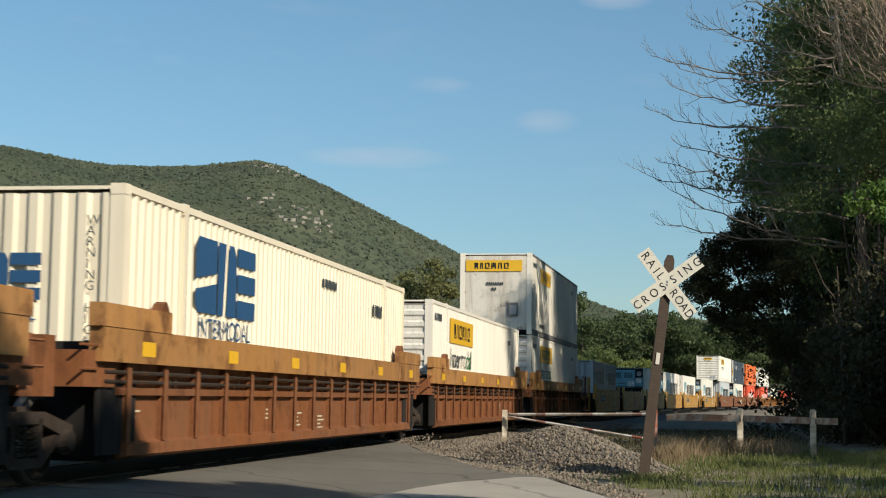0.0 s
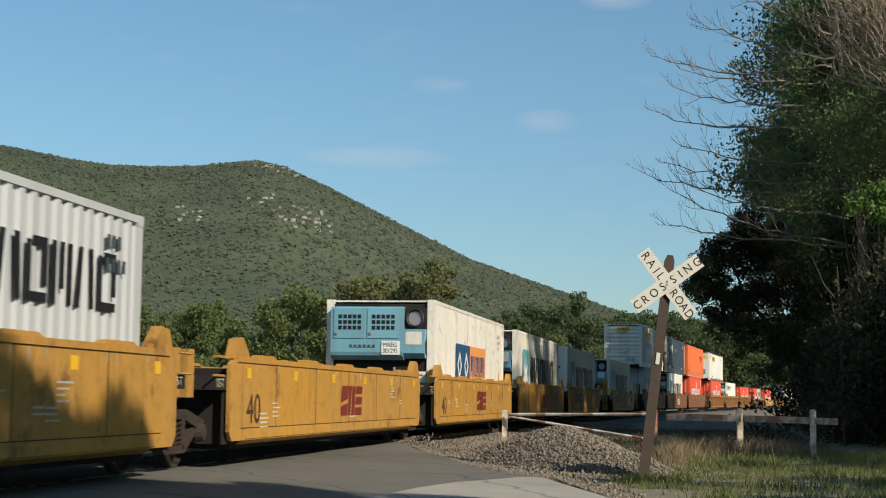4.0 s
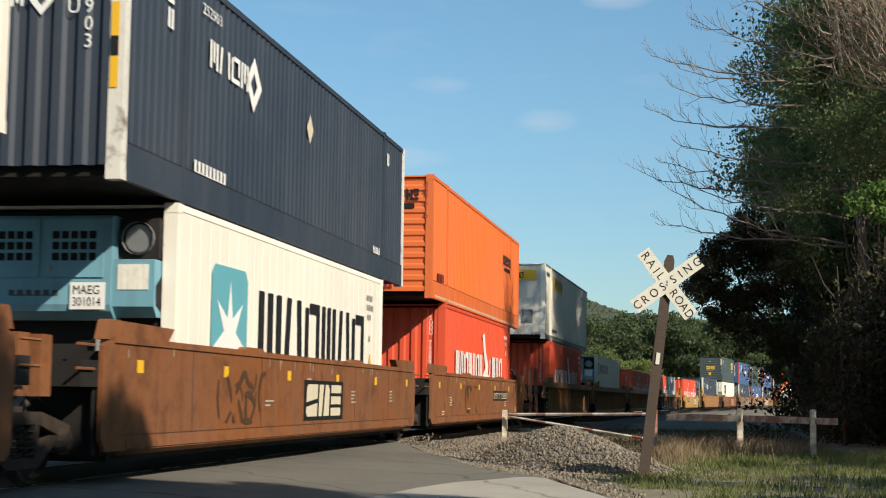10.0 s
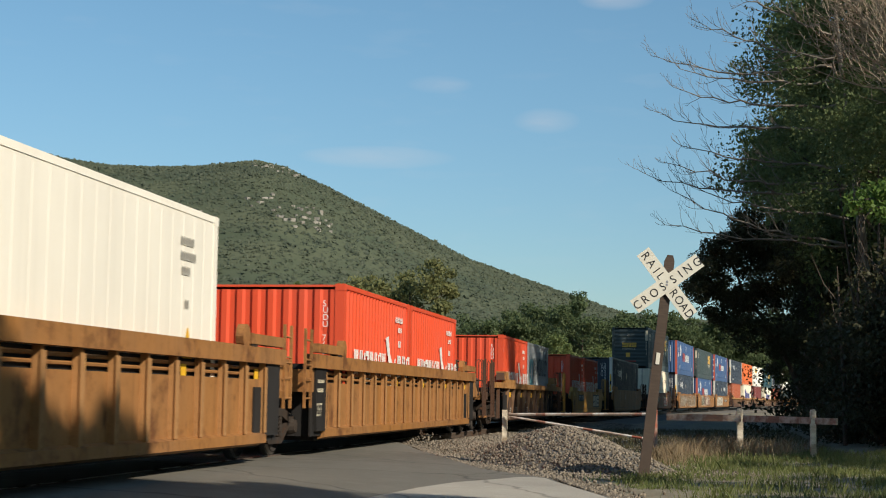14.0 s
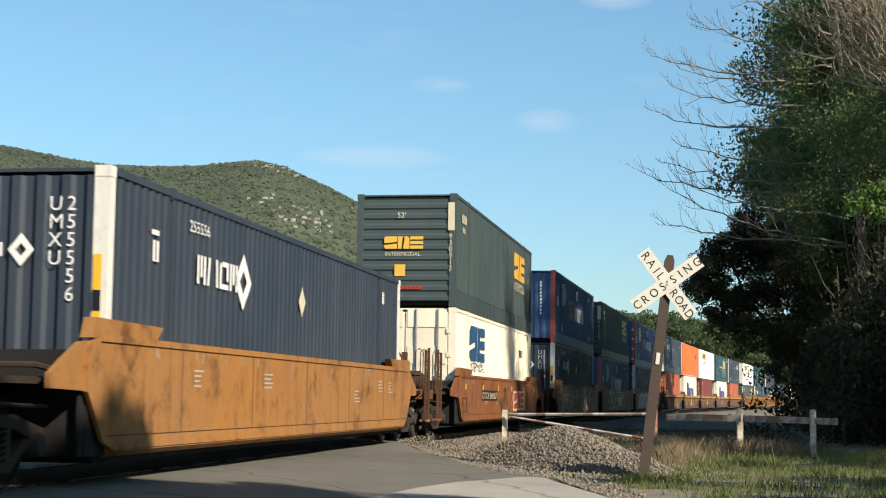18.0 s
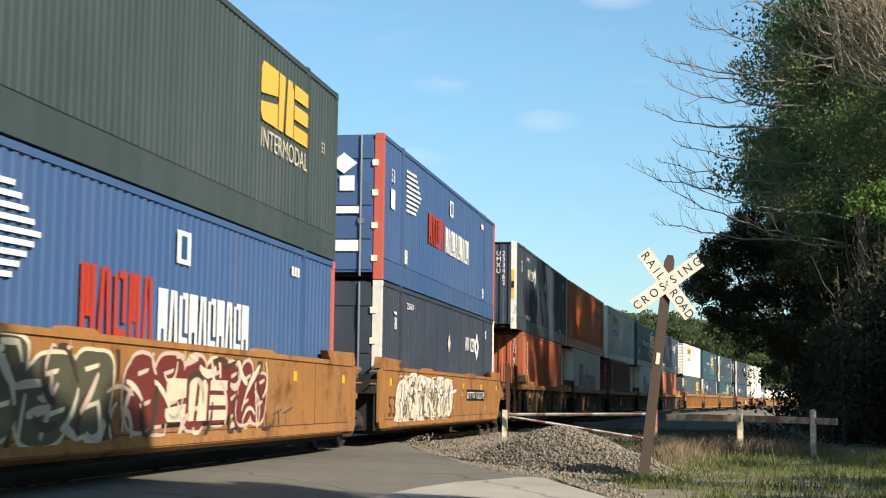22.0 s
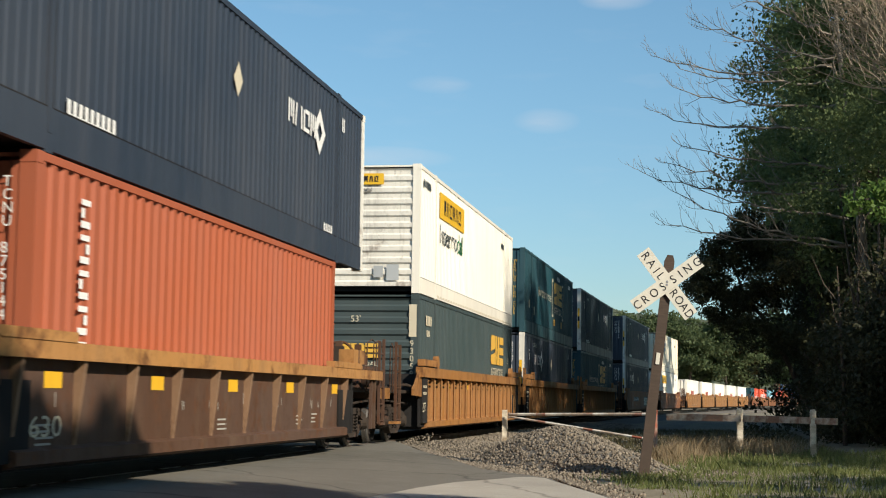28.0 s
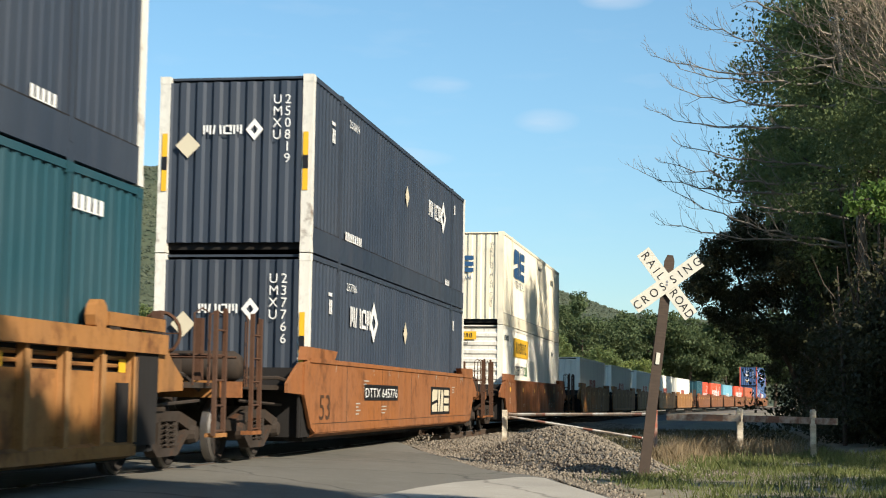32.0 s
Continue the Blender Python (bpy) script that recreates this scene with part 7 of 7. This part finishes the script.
for i, (x, y, k) in enumerate(((45.0, -5.5, 0.9), (48.0, -5.4, 1.0), (52.0, -5.3, 1.0), (56.0, -5.7, 1.1), (43.5, -6.6, 1.1), (61.0, -5.8, 1.2), (67.0, -6.2, 1.2), (74.0, -6.6, 1.2), (82.0, -7.6, 1.3), (90.0, -8.6, 1.3), (99.0, -9.6, 1.3), (108.0, -10.6, 1.3), (118.0, -12.0, 1.4), (40.5, -6.8, 0.9), (130.0, -13.6, 1.5), (142.0, -15.5, 1.5), (45.5, -7.5, 1.3), (120.0, -13.0, 1.8), (135.0, -15.0, 1.8))):
    plant(K_SHRUB[i % 2], x, y, i * 71, k, "shrub", "vine-grown shrub at the foot of the trees, leaves coloured dark for shade", "shrub", "shrubs under the trees")
for i in range(10):
    plant(K_SHRUB[i % 2], 58.0 + 6.0 * i, -9.0 - 0.075 * (6.0 * i) - (1.3 if i == 1 else (i % 3) * 0.5), i * 53, 2.0 + 0.2 * (i % 3), "shrub", "tall thicket shrub between the trees, leaves coloured dark for shade", "shrub", "shrubs under the trees")
# trees beyond the picture's edge, whose shade falls on the road and the grass
for x, y, k, s in ((36.8, -11.6, 0.62, 1), (40.6, -12.0, 0.60, 0), (44.6, -12.6, 0.60, 1), (42.0, -15.0, 0.75, 0), (37.0, -13.5, 0.80, 1), (30.0, -13.0, 0.88, 0), (23.5, -12.7, 0.60, 1), (17.8, -12.9, 0.58, 0), (13.6, -12.2, 0.70, 0), (-8.0, -8.0, 0.92, 1), (-12.0, -3.0, 0.9, 1), (-14.0, 4.0, 0.9, 0)):
    plant(K_BELT[s], x, y, x * 53 % 360, k, "tree", "leafy green tree beside the road", group="trees along the road")

lean = tagged(new("leaning_tree"), "slender tree with shade-darkened leaves leaning out over the lane", "tree", BELT)
rn = np.random.default_rng(61)
part("trunk", Build().tube([(56.0, -4.2, -0.3), (55.8, -3.4, 1.8), (55.5, -2.6, 3.4), (55.2, -1.6, 4.8), (55.0, -1.0, 6.4)], [0.11, 0.09, 0.07, 0.05, 0.02], 7).tube([(55.6, -2.9, 2.8), (55.2, -2.0, 3.9), (55.0, -0.6, 4.7)], [0.05, 0.03, 0.01], 5).mesh("trunk", BARK), lean)
lc = np.array([(55.2 + rn.normal(0, 0.7), -0.55 - 0.6 * abs(q) + rn.normal(0, 0.40), 5.35 + q * 0.9 + rn.normal(0, 0.25)) for q in rn.uniform(-1.3, 2.2, 40)] + [(55.5 + rn.normal(0, 0.5), -2.6 + rn.normal(0, 0.4), rn.uniform(4.4, 6.5)) for _ in range(16)]
              + [(55.0 + rn.normal(0, 0.6), q, rn.uniform(4.15 + 0.9 * (q + 0.2), 6.2 - 0.5 * q)) for q in rn.uniform(-2.9, 0.0, 80)]
              + [(55.0 + rn.normal(0, 0.3), rn.uniform(-0.2, 0.35), rn.normal(5.0, 0.25)) for _ in range(8)])
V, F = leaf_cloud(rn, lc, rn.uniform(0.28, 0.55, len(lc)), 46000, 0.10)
# the crown takes the shade-darkened leaf colour too
part("crown", fast_mesh("crown", V, F, VINE_SHADED), lean)

rh = np.random.default_rng(72)
rb_, tips_ = limbs(rh, 11.0, 0.22, 2.0, 0.3, 12)
ball = rh.normal(0, 1, (110, 3))
ball *= (rh.random((110, 1)) ** 0.33) / np.linalg.norm(ball, axis=1, keepdims=True)
V, F = leaf_cloud(rh, ball * (2.3, 2.3, 4.0) + (0, 0, 7.9), rh.uniform(0.45, 0.75, 110), 14000, 0.30)
K_ROAD = (rb_.mesh("trunk", BARK), fast_mesh("crown", V, F, LEAF_NEAR))
for x, y, top in ((6.9, -8.6, 11.3), (6.0, -8.5, 12.2), (5.1, -8.5, 12.8), (4.0, -8.8, 13.3), (2.8, -8.5, 13.6), (1.6, -8.7, 14.1), (0.3, -8.5, 14.5), (-2.0, -8.4, 13.4), (-4.6, -8.4, 13.2)):
    plant(K_ROAD, x, y, x * 61 % 360, top / 12.4, "tree", "leafy green tree beside the road", group="trees along the road")
rs = np.random.default_rng(83)
for i in range(16):
    x, y = rs.uniform(44.5, 53.0), rs.uniform(-7.8, -3.9)
    hh, lx, ly = rs.uniform(5.0, 9.0), rs.normal(0, 0.5), rs.normal(0.2, 0.6)
    b = Build().tube([(0, 0, -0.3), (lx * 0.2, ly * 0.15, hh * 0.35), (lx * 0.5, ly * 0.6, hh * 0.7), (lx, ly, hh)], [0.075, 0.06, 0.045, 0.015], 6)
    for j in range(5):
        f, a = rs.uniform(0.3, 0.85), rs.uniform(0, 6.28)
        q = Vector((lx * f * 0.6, ly * f * 0.6, hh * f))
        b.tube([q, q + Vector((math.cos(a) * 0.5, math.sin(a) * 0.5, 0.6)), q + Vector((math.cos(a) * 0.9, math.sin(a) * 0.9, 1.5))], [0.026, 0.018, 0.007], 4)
    sap = tagged(new("sapling", b.mesh("sapling", BARK)), "slender bare sapling stem in the dark thicket", "tree", "saplings in the thicket")
    sap.location = (x, y, -0.25)
FARG = "trees behind the railway"
rf = random.Random(9)
for i in range(26):
    az = radians(30.0 - i * 1.12 + rf.uniform(-0.3, 0.3))
    dist = 120.0 + 12 * math.sin(i * 1.7) + i * 4.2
    plant(K_FAR[(0, 2, 1, 0)[i % 4]], math.cos(az) * dist, math.sin(az) * dist, rf.uniform(0, 360), rf.uniform(0.62, 0.86), "tree", "green broad-leaved tree behind the railway", group=FARG)
# farther row, shadowed by its darker leaf colour
for i in range(24):
    az = radians(9.0 - i * 0.56 + rf.uniform(-0.2, 0.2))
    dist = 255.0 + rf.uniform(-15, 45)
    plant(K_FAR_SHADED[i % 2], math.cos(az) * dist, math.sin(az) * dist, rf.uniform(0, 360), rf.uniform(1.0, 1.3), "tree", "green broad-leaved tree behind the railway", group=FARG)
plant(K_OLIVE, 147.0, 26.8, 40, 1.02, "tree", "broad olive-green tree standing above the hedge", group=FARG)
plant(K_OLIVE, 150.0, 30.5, 140, 0.98, "tree", "broad olive-green tree standing above the hedge", group=FARG)
plant(K_FAR[0], 150.0, 39.5, 200, 0.95, "tree", "green broad-leaved tree behind the railway", group=FARG)

# the bare tree that leans out over the lane
rb = np.random.default_rng(77)
twig = Build()


def sprig(p, d, ln, r, depth):
    q = p
    pts, rad = [p], [r]
    k = 4
    for i in range(k):
        d = (d + Vector(rb.normal(0, 0.16, 3)) + Vector((0, 0, 0.07))).normalized()
        q = q + d * ln / k
        pts.append(q)
        rad.append(r * (1 - 0.65 * (i + 1) / k))
    twig.tube(pts, rad, 5 if r > 0.02 else 3)
    if depth == 0:
        return
    for i in range(1, k + 1):
        for _ in range(2 if depth > 1 else 1):
            side = d.cross(Vector(rb.normal(0, 1, 3))).normalized()
            nd = (d * 0.75 + side * 0.75 + Vector((0, 0.10, 0.12))).normalized()
            sprig(pts[i], nd, ln * rb.uniform(0.35, 0.55), max(0.014, rad[i] * 0.65), depth - 1)


bare = tagged(new("bare_tree"), "bare grey tree with fine leafless branches", "tree")
twig.tube([(52.5, -6.0, -0.3), (52.3, -5.6, 4.0), (52.2, -5.2, 8.0), (52.2, -4.8, 11.5), (52.2, -4.6, 14.0)], [0.2, 0.16, 0.13, 0.08, 0.04], 8)


def curl(p, d, ln, r, depth):
    """A thin twig that bends upwards towards its tip, with finer ones on it."""
    pts, rad, k = [p], [r], 5
    for i in range(k):
        d = (d + Vector(rb.normal(0, 0.13, 3)) + Vector((0, 0.02, 0.17))).normalized()
        pts.append(pts[-1] + d * ln / k)
        rad.append(max(0.006, r * (1 - 0.7 * (i + 1) / k)))
    twig.tube(pts, rad, 4)
    if depth:
        for i in (1, 2, 3, 4):
            if rb.random() < 0.8:
                sd = d.cross(Vector(rb.normal(0, 1, 3))).normalized()
                curl(pts[i], (d * 0.8 + sd * 0.8).normalized(), ln * rb.uniform(0.3, 0.55), rad[i] * 0.7, depth - 1)


# each bough: height at the trunk, how far its tip reaches, the tip's height, how much it sags
for z0, y1, z1, sag in ((12.4, 1.25, 12.7, 0.55), (10.2, 1.2, 10.7, 0.3), (10.9, 0.83, 11.4, 0.3), (8.1, 1.6, 8.5, 0.4), (6.35, 0.64, 7.8, 0.35), (6.3, 0.9, 6.7, 0.15), (13.4, -1.2, 14.6, 0.1), (12.5, -0.2, 13.8, 0.2), (8.9, 0.45, 9.4, 0.25), (8.3, 0.95, 8.95, 0.3), (11.8, 0.5, 12.1, 0.3), (7.3, 0.1, 8.0, 0.25)):
    a, e = Vector((52.2, -5.5 + 0.075 * z0, z0 - 0.25)), Vector((52.2 + rb.uniform(-0.8, 0.8), y1, z1))
    pts = []
    for i in range(13):
        f = i / 12
        p = a.lerp(e, f) + Vector((0, 0, -sag * 4 * f * (1 - f) * (0.35 + f)))
        pts.append(p + Vector(rb.normal(0, 0.05, 3)))
    rad = [0.055 * (1 - 0.8 * i / 12) for i in range(13)]
    twig.tube(pts, rad, 5)
    for i in range(4, 13):
        for _ in range(2):
            d = (pts[min(12, i)] - pts[i - 1]).normalized()
            sd = d.cross(Vector(rb.normal(0, 1, 3))).normalized()
            curl(pts[i], (d * 0.75 + sd * 0.6 + Vector((0, 0.1, 0.15))).normalized(), rb.uniform(0.45, 1.25) * (1.15 - 0.4 * i / 12), max(0.012, rad[i] * 0.55), 1)
part("bare_crown", twig.mesh("bare_crown", GREYBARK), bare)
rl = np.random.default_rng(5)
bc = np.array([(52.2, -4.0 + 0.2 * i % 1.1, 5.0 + 0.8 * i) for i in range(10)])
V, F = leaf_cloud(rl, bc, np.full(10, 0.7), 2600, 0.13)
part("leaves", fast_mesh("leaves", V, F, LEAF_NEAR), bare, "sparse leaves")
thicket = tagged(new("bare_tree"), "dry tangle of pale leafless twigs above the trees", "tree")
twig = Build()
part("trunk", Build().tube([(43.0, -8.6, -0.3), (42.6, -7.8, 4.0), (42.0, -6.4, 8.0), (41.6, -5.0, 11.0)], [0.14, 0.11, 0.08, 0.03], 7).mesh("trunk", BARK), thicket)
for i in range(46):
    h = rb.uniform(8.4, 11.6)
    sprig(Vector((42.0 - 0.12 * (h - 8), -6.2 + 0.42 * (h - 8) + rb.normal(0, 0.3), h)), Vector((rb.normal(0, 0.5), rb.uniform(-0.7, 1.0), rb.uniform(0.1, 1.0))).normalized(), rb.uniform(1.4, 2.6), 0.026, 2)
part("bare_crown", twig.mesh("bare_crown", PALEBARK), thicket)
# a sunlit spray of leaves on a near limb
spray = tagged(new("leafy_limb"), "sunlit spray of fresh green leaves on a thin limb", "branch")
part("limb", Build().tube([(31.5, -8.0, -0.3), (31.3, -7.0, 3.0), (31.0, -5.0, 4.4), (30.6, -3.4, 4.85), (30.4, -2.9, 4.8)], [0.09, 0.07, 0.04, 0.02, 0.008], 6).mesh("limb", BARK), spray)
sc = np.array([(30.6, -3.35, 4.95), (30.5, -3.0, 4.75), (30.7, -3.7, 5.05), (30.6, -3.5, 4.6), (30.8, -4.2, 4.9), (30.7, -3.9, 4.5)])
V, F = leaf_cloud(rl, sc, np.full(6, 0.36), 900, 0.13)
part("leaves", fast_mesh("leaves", V, F, LEAF_SUN), spray)


def blades(n, place, h0, h1, mat, name, label, w=0.012):
    V = np.zeros((n, 5, 3))
    for i in range(n):
        x, y, z, k = place()
        h = RNG.uniform(h0, h1) * k
        a = RNG.uniform(0, 6.28)
        bow = RNG.uniform(0.1, 0.75)
        lx, ly = np.cos(a) * h * bow, np.sin(a) * h * bow
        c = RNG.uniform(0, 6.28)
        wx, wy = np.cos(c) * w, np.sin(c) * w
        V[i] = [(x - wx, y - wy, z), (x + wx, y + wy, z), (x + lx * 0.4 + wx * 0.7, y + ly * 0.4 + wy * 0.7, z + h * 0.62), (x + lx, y + ly, z + h), (x + lx * 0.4 - wx * 0.7, y + ly * 0.4 - wy * 0.7, z + h * 0.62)]
    F = np.arange(5 * n).reshape(n, 5)
    ob = new(name, fast_mesh(name, V.reshape(-1, 3), F, mat))
    return tagged(ob, label, "grass", kind="stuff")


def in_shade():
    x = RNG.uniform(34.0, 64.0)
    y = RNG.uniform(-3.5, 3.6)
    return x, y, ground_z(x, y) - 0.02, 1.0 + 0.8 * max(0.0, noise.noise((x * 0.5, y * 0.8, 2.0)))


def lane_edge(x):
    """How far towards the lane the grass reaches."""
    return float(np.interp(x, [12, 17, 20, 23, 25.5, 28, 34, 40], [-3.0, -0.3, 0.55, 1.05, 1.25, 0.9, 0.6, 0.2]))


blades(9000, in_shade, 0.04, 0.16, WEEDM, "weeds", "low brown and green weeds in the shade", 0.012)
TUFTS = []
while len(TUFTS) < 900:
    x, y = RNG.uniform(14.0, 40.0), RNG.uniform(-7.0, 1.3)
    if y < lane_edge(x) - 0.05 + 0.25 * noise.noise((x, y, 0.0)):
        m = noise.noise((x * 0.45, y * 0.7, 5.0))
        if RNG.random() < 0.35 + 0.9 * m + (0.25 if y < -2.0 and x > 24 else 0.0) - (0.15 if x < 21 else 0.0):
            TUFTS.append((x, y, RNG.uniform(0.10, 0.38), RNG.uniform(0.5, 1.0) + 0.9 * max(0.0, RNG.normal(0, 0.45))))


def in_grass():
    x, y, r, k = TUFTS[RNG.integers(0, len(TUFTS))]
    x, y = x + RNG.normal(0, r), y + RNG.normal(0, r)
    return x, y, ground_z(x, y) - 0.02, k


blades(46000, in_grass, 0.04, 0.17, GRASSM, "grass", "uneven green tufts of roadside grass", 0.0065)


def in_dry():
    while True:
        c = ((35.6, -0.6, 1.2), (33.5, 0.4, 0.9), (36.0, -1.6, 0.8), (30.0, 0.75, 0.6), (34.8, -0.2, 0.7))[RNG.integers(0, 5)]
        x, y = c[0] + RNG.normal(0, c[2]), c[1] + RNG.normal(0, c[2] * 0.5)
        if y < lane_edge(x) + 0.1:
            return x, y, ground_z(x, y) - 0.02, 1.0


blades(4200, in_dry, 0.12, 0.48, DRYGRASS, "dry_grass", "tufts of dry straw-coloured grass", 0.004)

# ---------------------------------------------------------------- the hill
RQ = [-0.34, -0.285, -0.245, -0.219, -0.189, -0.161, -0.121, -0.103, -0.078, -0.031, 0.017, 0.079, 0.118, 0.169, 0.30]
RH = [223, 223, 212, 207, 206, 207, 213, 207, 191, 158, 125, 96, 78, 73, 68]
FWD = np.array([math.cos(radians(YAW)), math.sin(radians(YAW))])
RGT = np.array([FWD[1], -FWD[0]])


def hill_point(q, d):
    ridge = float(np.interp(q, RQ, RH))
    t = min(1.0, max(0.0, (d - 480.0) / 920.0))
    h = ridge * (t * t * (3 - 2 * t)) * (d / 1400.0 if d < 1400 else 1.0)
    if d > 1400:
        h *= 1.0 - 0.5 * (d - 1400) / 500.0
    l = q * d
    x, y = FWD * d + RGT * l
    n = noise.fractal((x * 0.006, y * 0.006, 0.0), 0.9, 2.1, 4)
    return (x, y, -0.3 + h * (1 + 0.05 * n * (1 - t * t)) + 10 * n * t * (1 - t))


HILLSOIL = earthy("hill_undergrowth", (0.060, 0.078, 0.046), (0.10, 0.11, 0.064), (0.06, 0.072, 0.042), 0.03, 0.95, 0.3, 6.0)
hill = new("hill", grid_mesh("hill", np.linspace(-0.36, 0.30, 90), np.linspace(480, 1900, 60), hill_point, HILLSOIL))
tagged(hill, "long wooded hill sloping down behind the railway", "hill", kind="structure")


def crowns(n, name, label):
    """Tree tops on the slope, each a few loose sprays of foliage."""
    P = np.array([hill_point(RNG.uniform(-0.33, 0.26), 1400.0 - 860.0 * RNG.random() ** 1.6) for _ in range(n)])
    k = 5
    m = n * k
    r = np.repeat(RNG.uniform(0.7, 1.7, n), k)[:, None]
    C = np.repeat(P, k, 0) + RNG.normal(0, 0.75, (m, 3)) * r * (1, 1, 0.55)
    N = RNG.normal(0, 0.42, (m, 3)) + (-0.5, -0.5, 0.75)
    N /= np.linalg.norm(N, axis=1, keepdims=True)
    A = np.cross(N, RNG.normal(0, 1, (m, 3)))
    A /= np.linalg.norm(A, axis=1, keepdims=True)
    B = np.cross(N, A)
    A, B = A * r * RNG.uniform(0.6, 1.1, (m, 1)), B * r * RNG.uniform(0.5, 0.9, (m, 1))
    V = np.stack([C - A, C + B, C + A, C - B], 1).reshape(-1, 3)
    ob = new(name, fast_mesh(name, V, np.arange(4 * m).reshape(m, 4), LEAF_HILL_HAZY))
    return tagged(ob, label, "forest", kind="stuff")


crowns(40000, "hill_forest", "dense green forest covering the hillside")
ROCK = earthy("pale_rock", (0.24, 0.22, 0.19), (0.34, 0.315, 0.27), (0.16, 0.15, 0.13), 0.2, 0.95, 0.8, 3.0)
rk = Build()
for i in range(70):
    q, d = (((-0.165, 1130), (-0.115, 1180), (-0.098, 1120), (-0.085, 1160), (-0.078, 1140), (-0.118, 1340), (-0.105, 1350), (-0.092, 1150))[i % 8])
    q += random.gauss(0, 0.006)
    d += random.gauss(0, 20)
    x, y, z = hill_point(q, d)
    w, h = random.uniform(0.8, 3.2), random.uniform(0.1, 0.9)
    pts = [(x + w * math.cos(a) * random.uniform(0.6, 1.1), y + w * math.sin(a) * random.uniform(0.6, 1.1)) for a in (0, 1.05, 2.1, 3.14, 4.2, 5.2)]
    n0 = len(rk.v)
    rk.v += [(px, py, z - 3) for px, py in pts] + [(px + random.uniform(-1, 1), py + random.uniform(-1, 1), z + 0.7 + h * random.uniform(0.5, 1)) for px, py in pts]
    rk.f += [(n0 + j, n0 + (j + 1) % 6, n0 + 6 + (j + 1) % 6, n0 + 6 + j) for j in range(6)] + [tuple(n0 + 6 + j for j in range(6))]
tagged(new("rock_outcrops", rk.mesh("rock_outcrops", ROCK)), "pale rock outcrops on the hillside", "rock", kind="stuff")


# ---------------------------------------------------------------- everything that moves
def motions():
    times = [float(t) for t in range(0, 33)]
    for ob, u, z in MOVERS:
        rows = []
        for t in times:
            x, y, th = line_at(u - run(t))
            rows.append((t, pose(x, y, z, 0, 0, math.degrees(th))))
        walk(ob, rows)
    place_of = {ob.name: u for ob, u, z in MOVERS}
    for w, car, x, r in WHEELS:
        u = place_of[car.name] + x
        t1, t2 = (u - 62.0) / 18.34, (u - 9.0) / 18.34
        k1, k2 = max(0, int(t1 * FPS)), min(32 * FPS, int(t2 * FPS))
        here = w.location.copy()
        if k2 - k1 < 2:
            walk(w, [(0.0, pose(*here)), (32.0, pose(*here))])
            continue
        ks = list(range(k1, k2 + 1))
        rows = []
        if k1 > 0:
            rows.append((0.0, pose(*here)))
        for k in ks:
            a = -(run(k / FPS) - run(k1 / FPS)) / r
            rows.append((k / FPS, Matrix.Translation(here) @ Matrix.Rotation(a, 4, "Y")))
        if k2 < 32 * FPS:
            rows.append((32.0, rows[-1][1]))
        walk(w, rows)


motions()
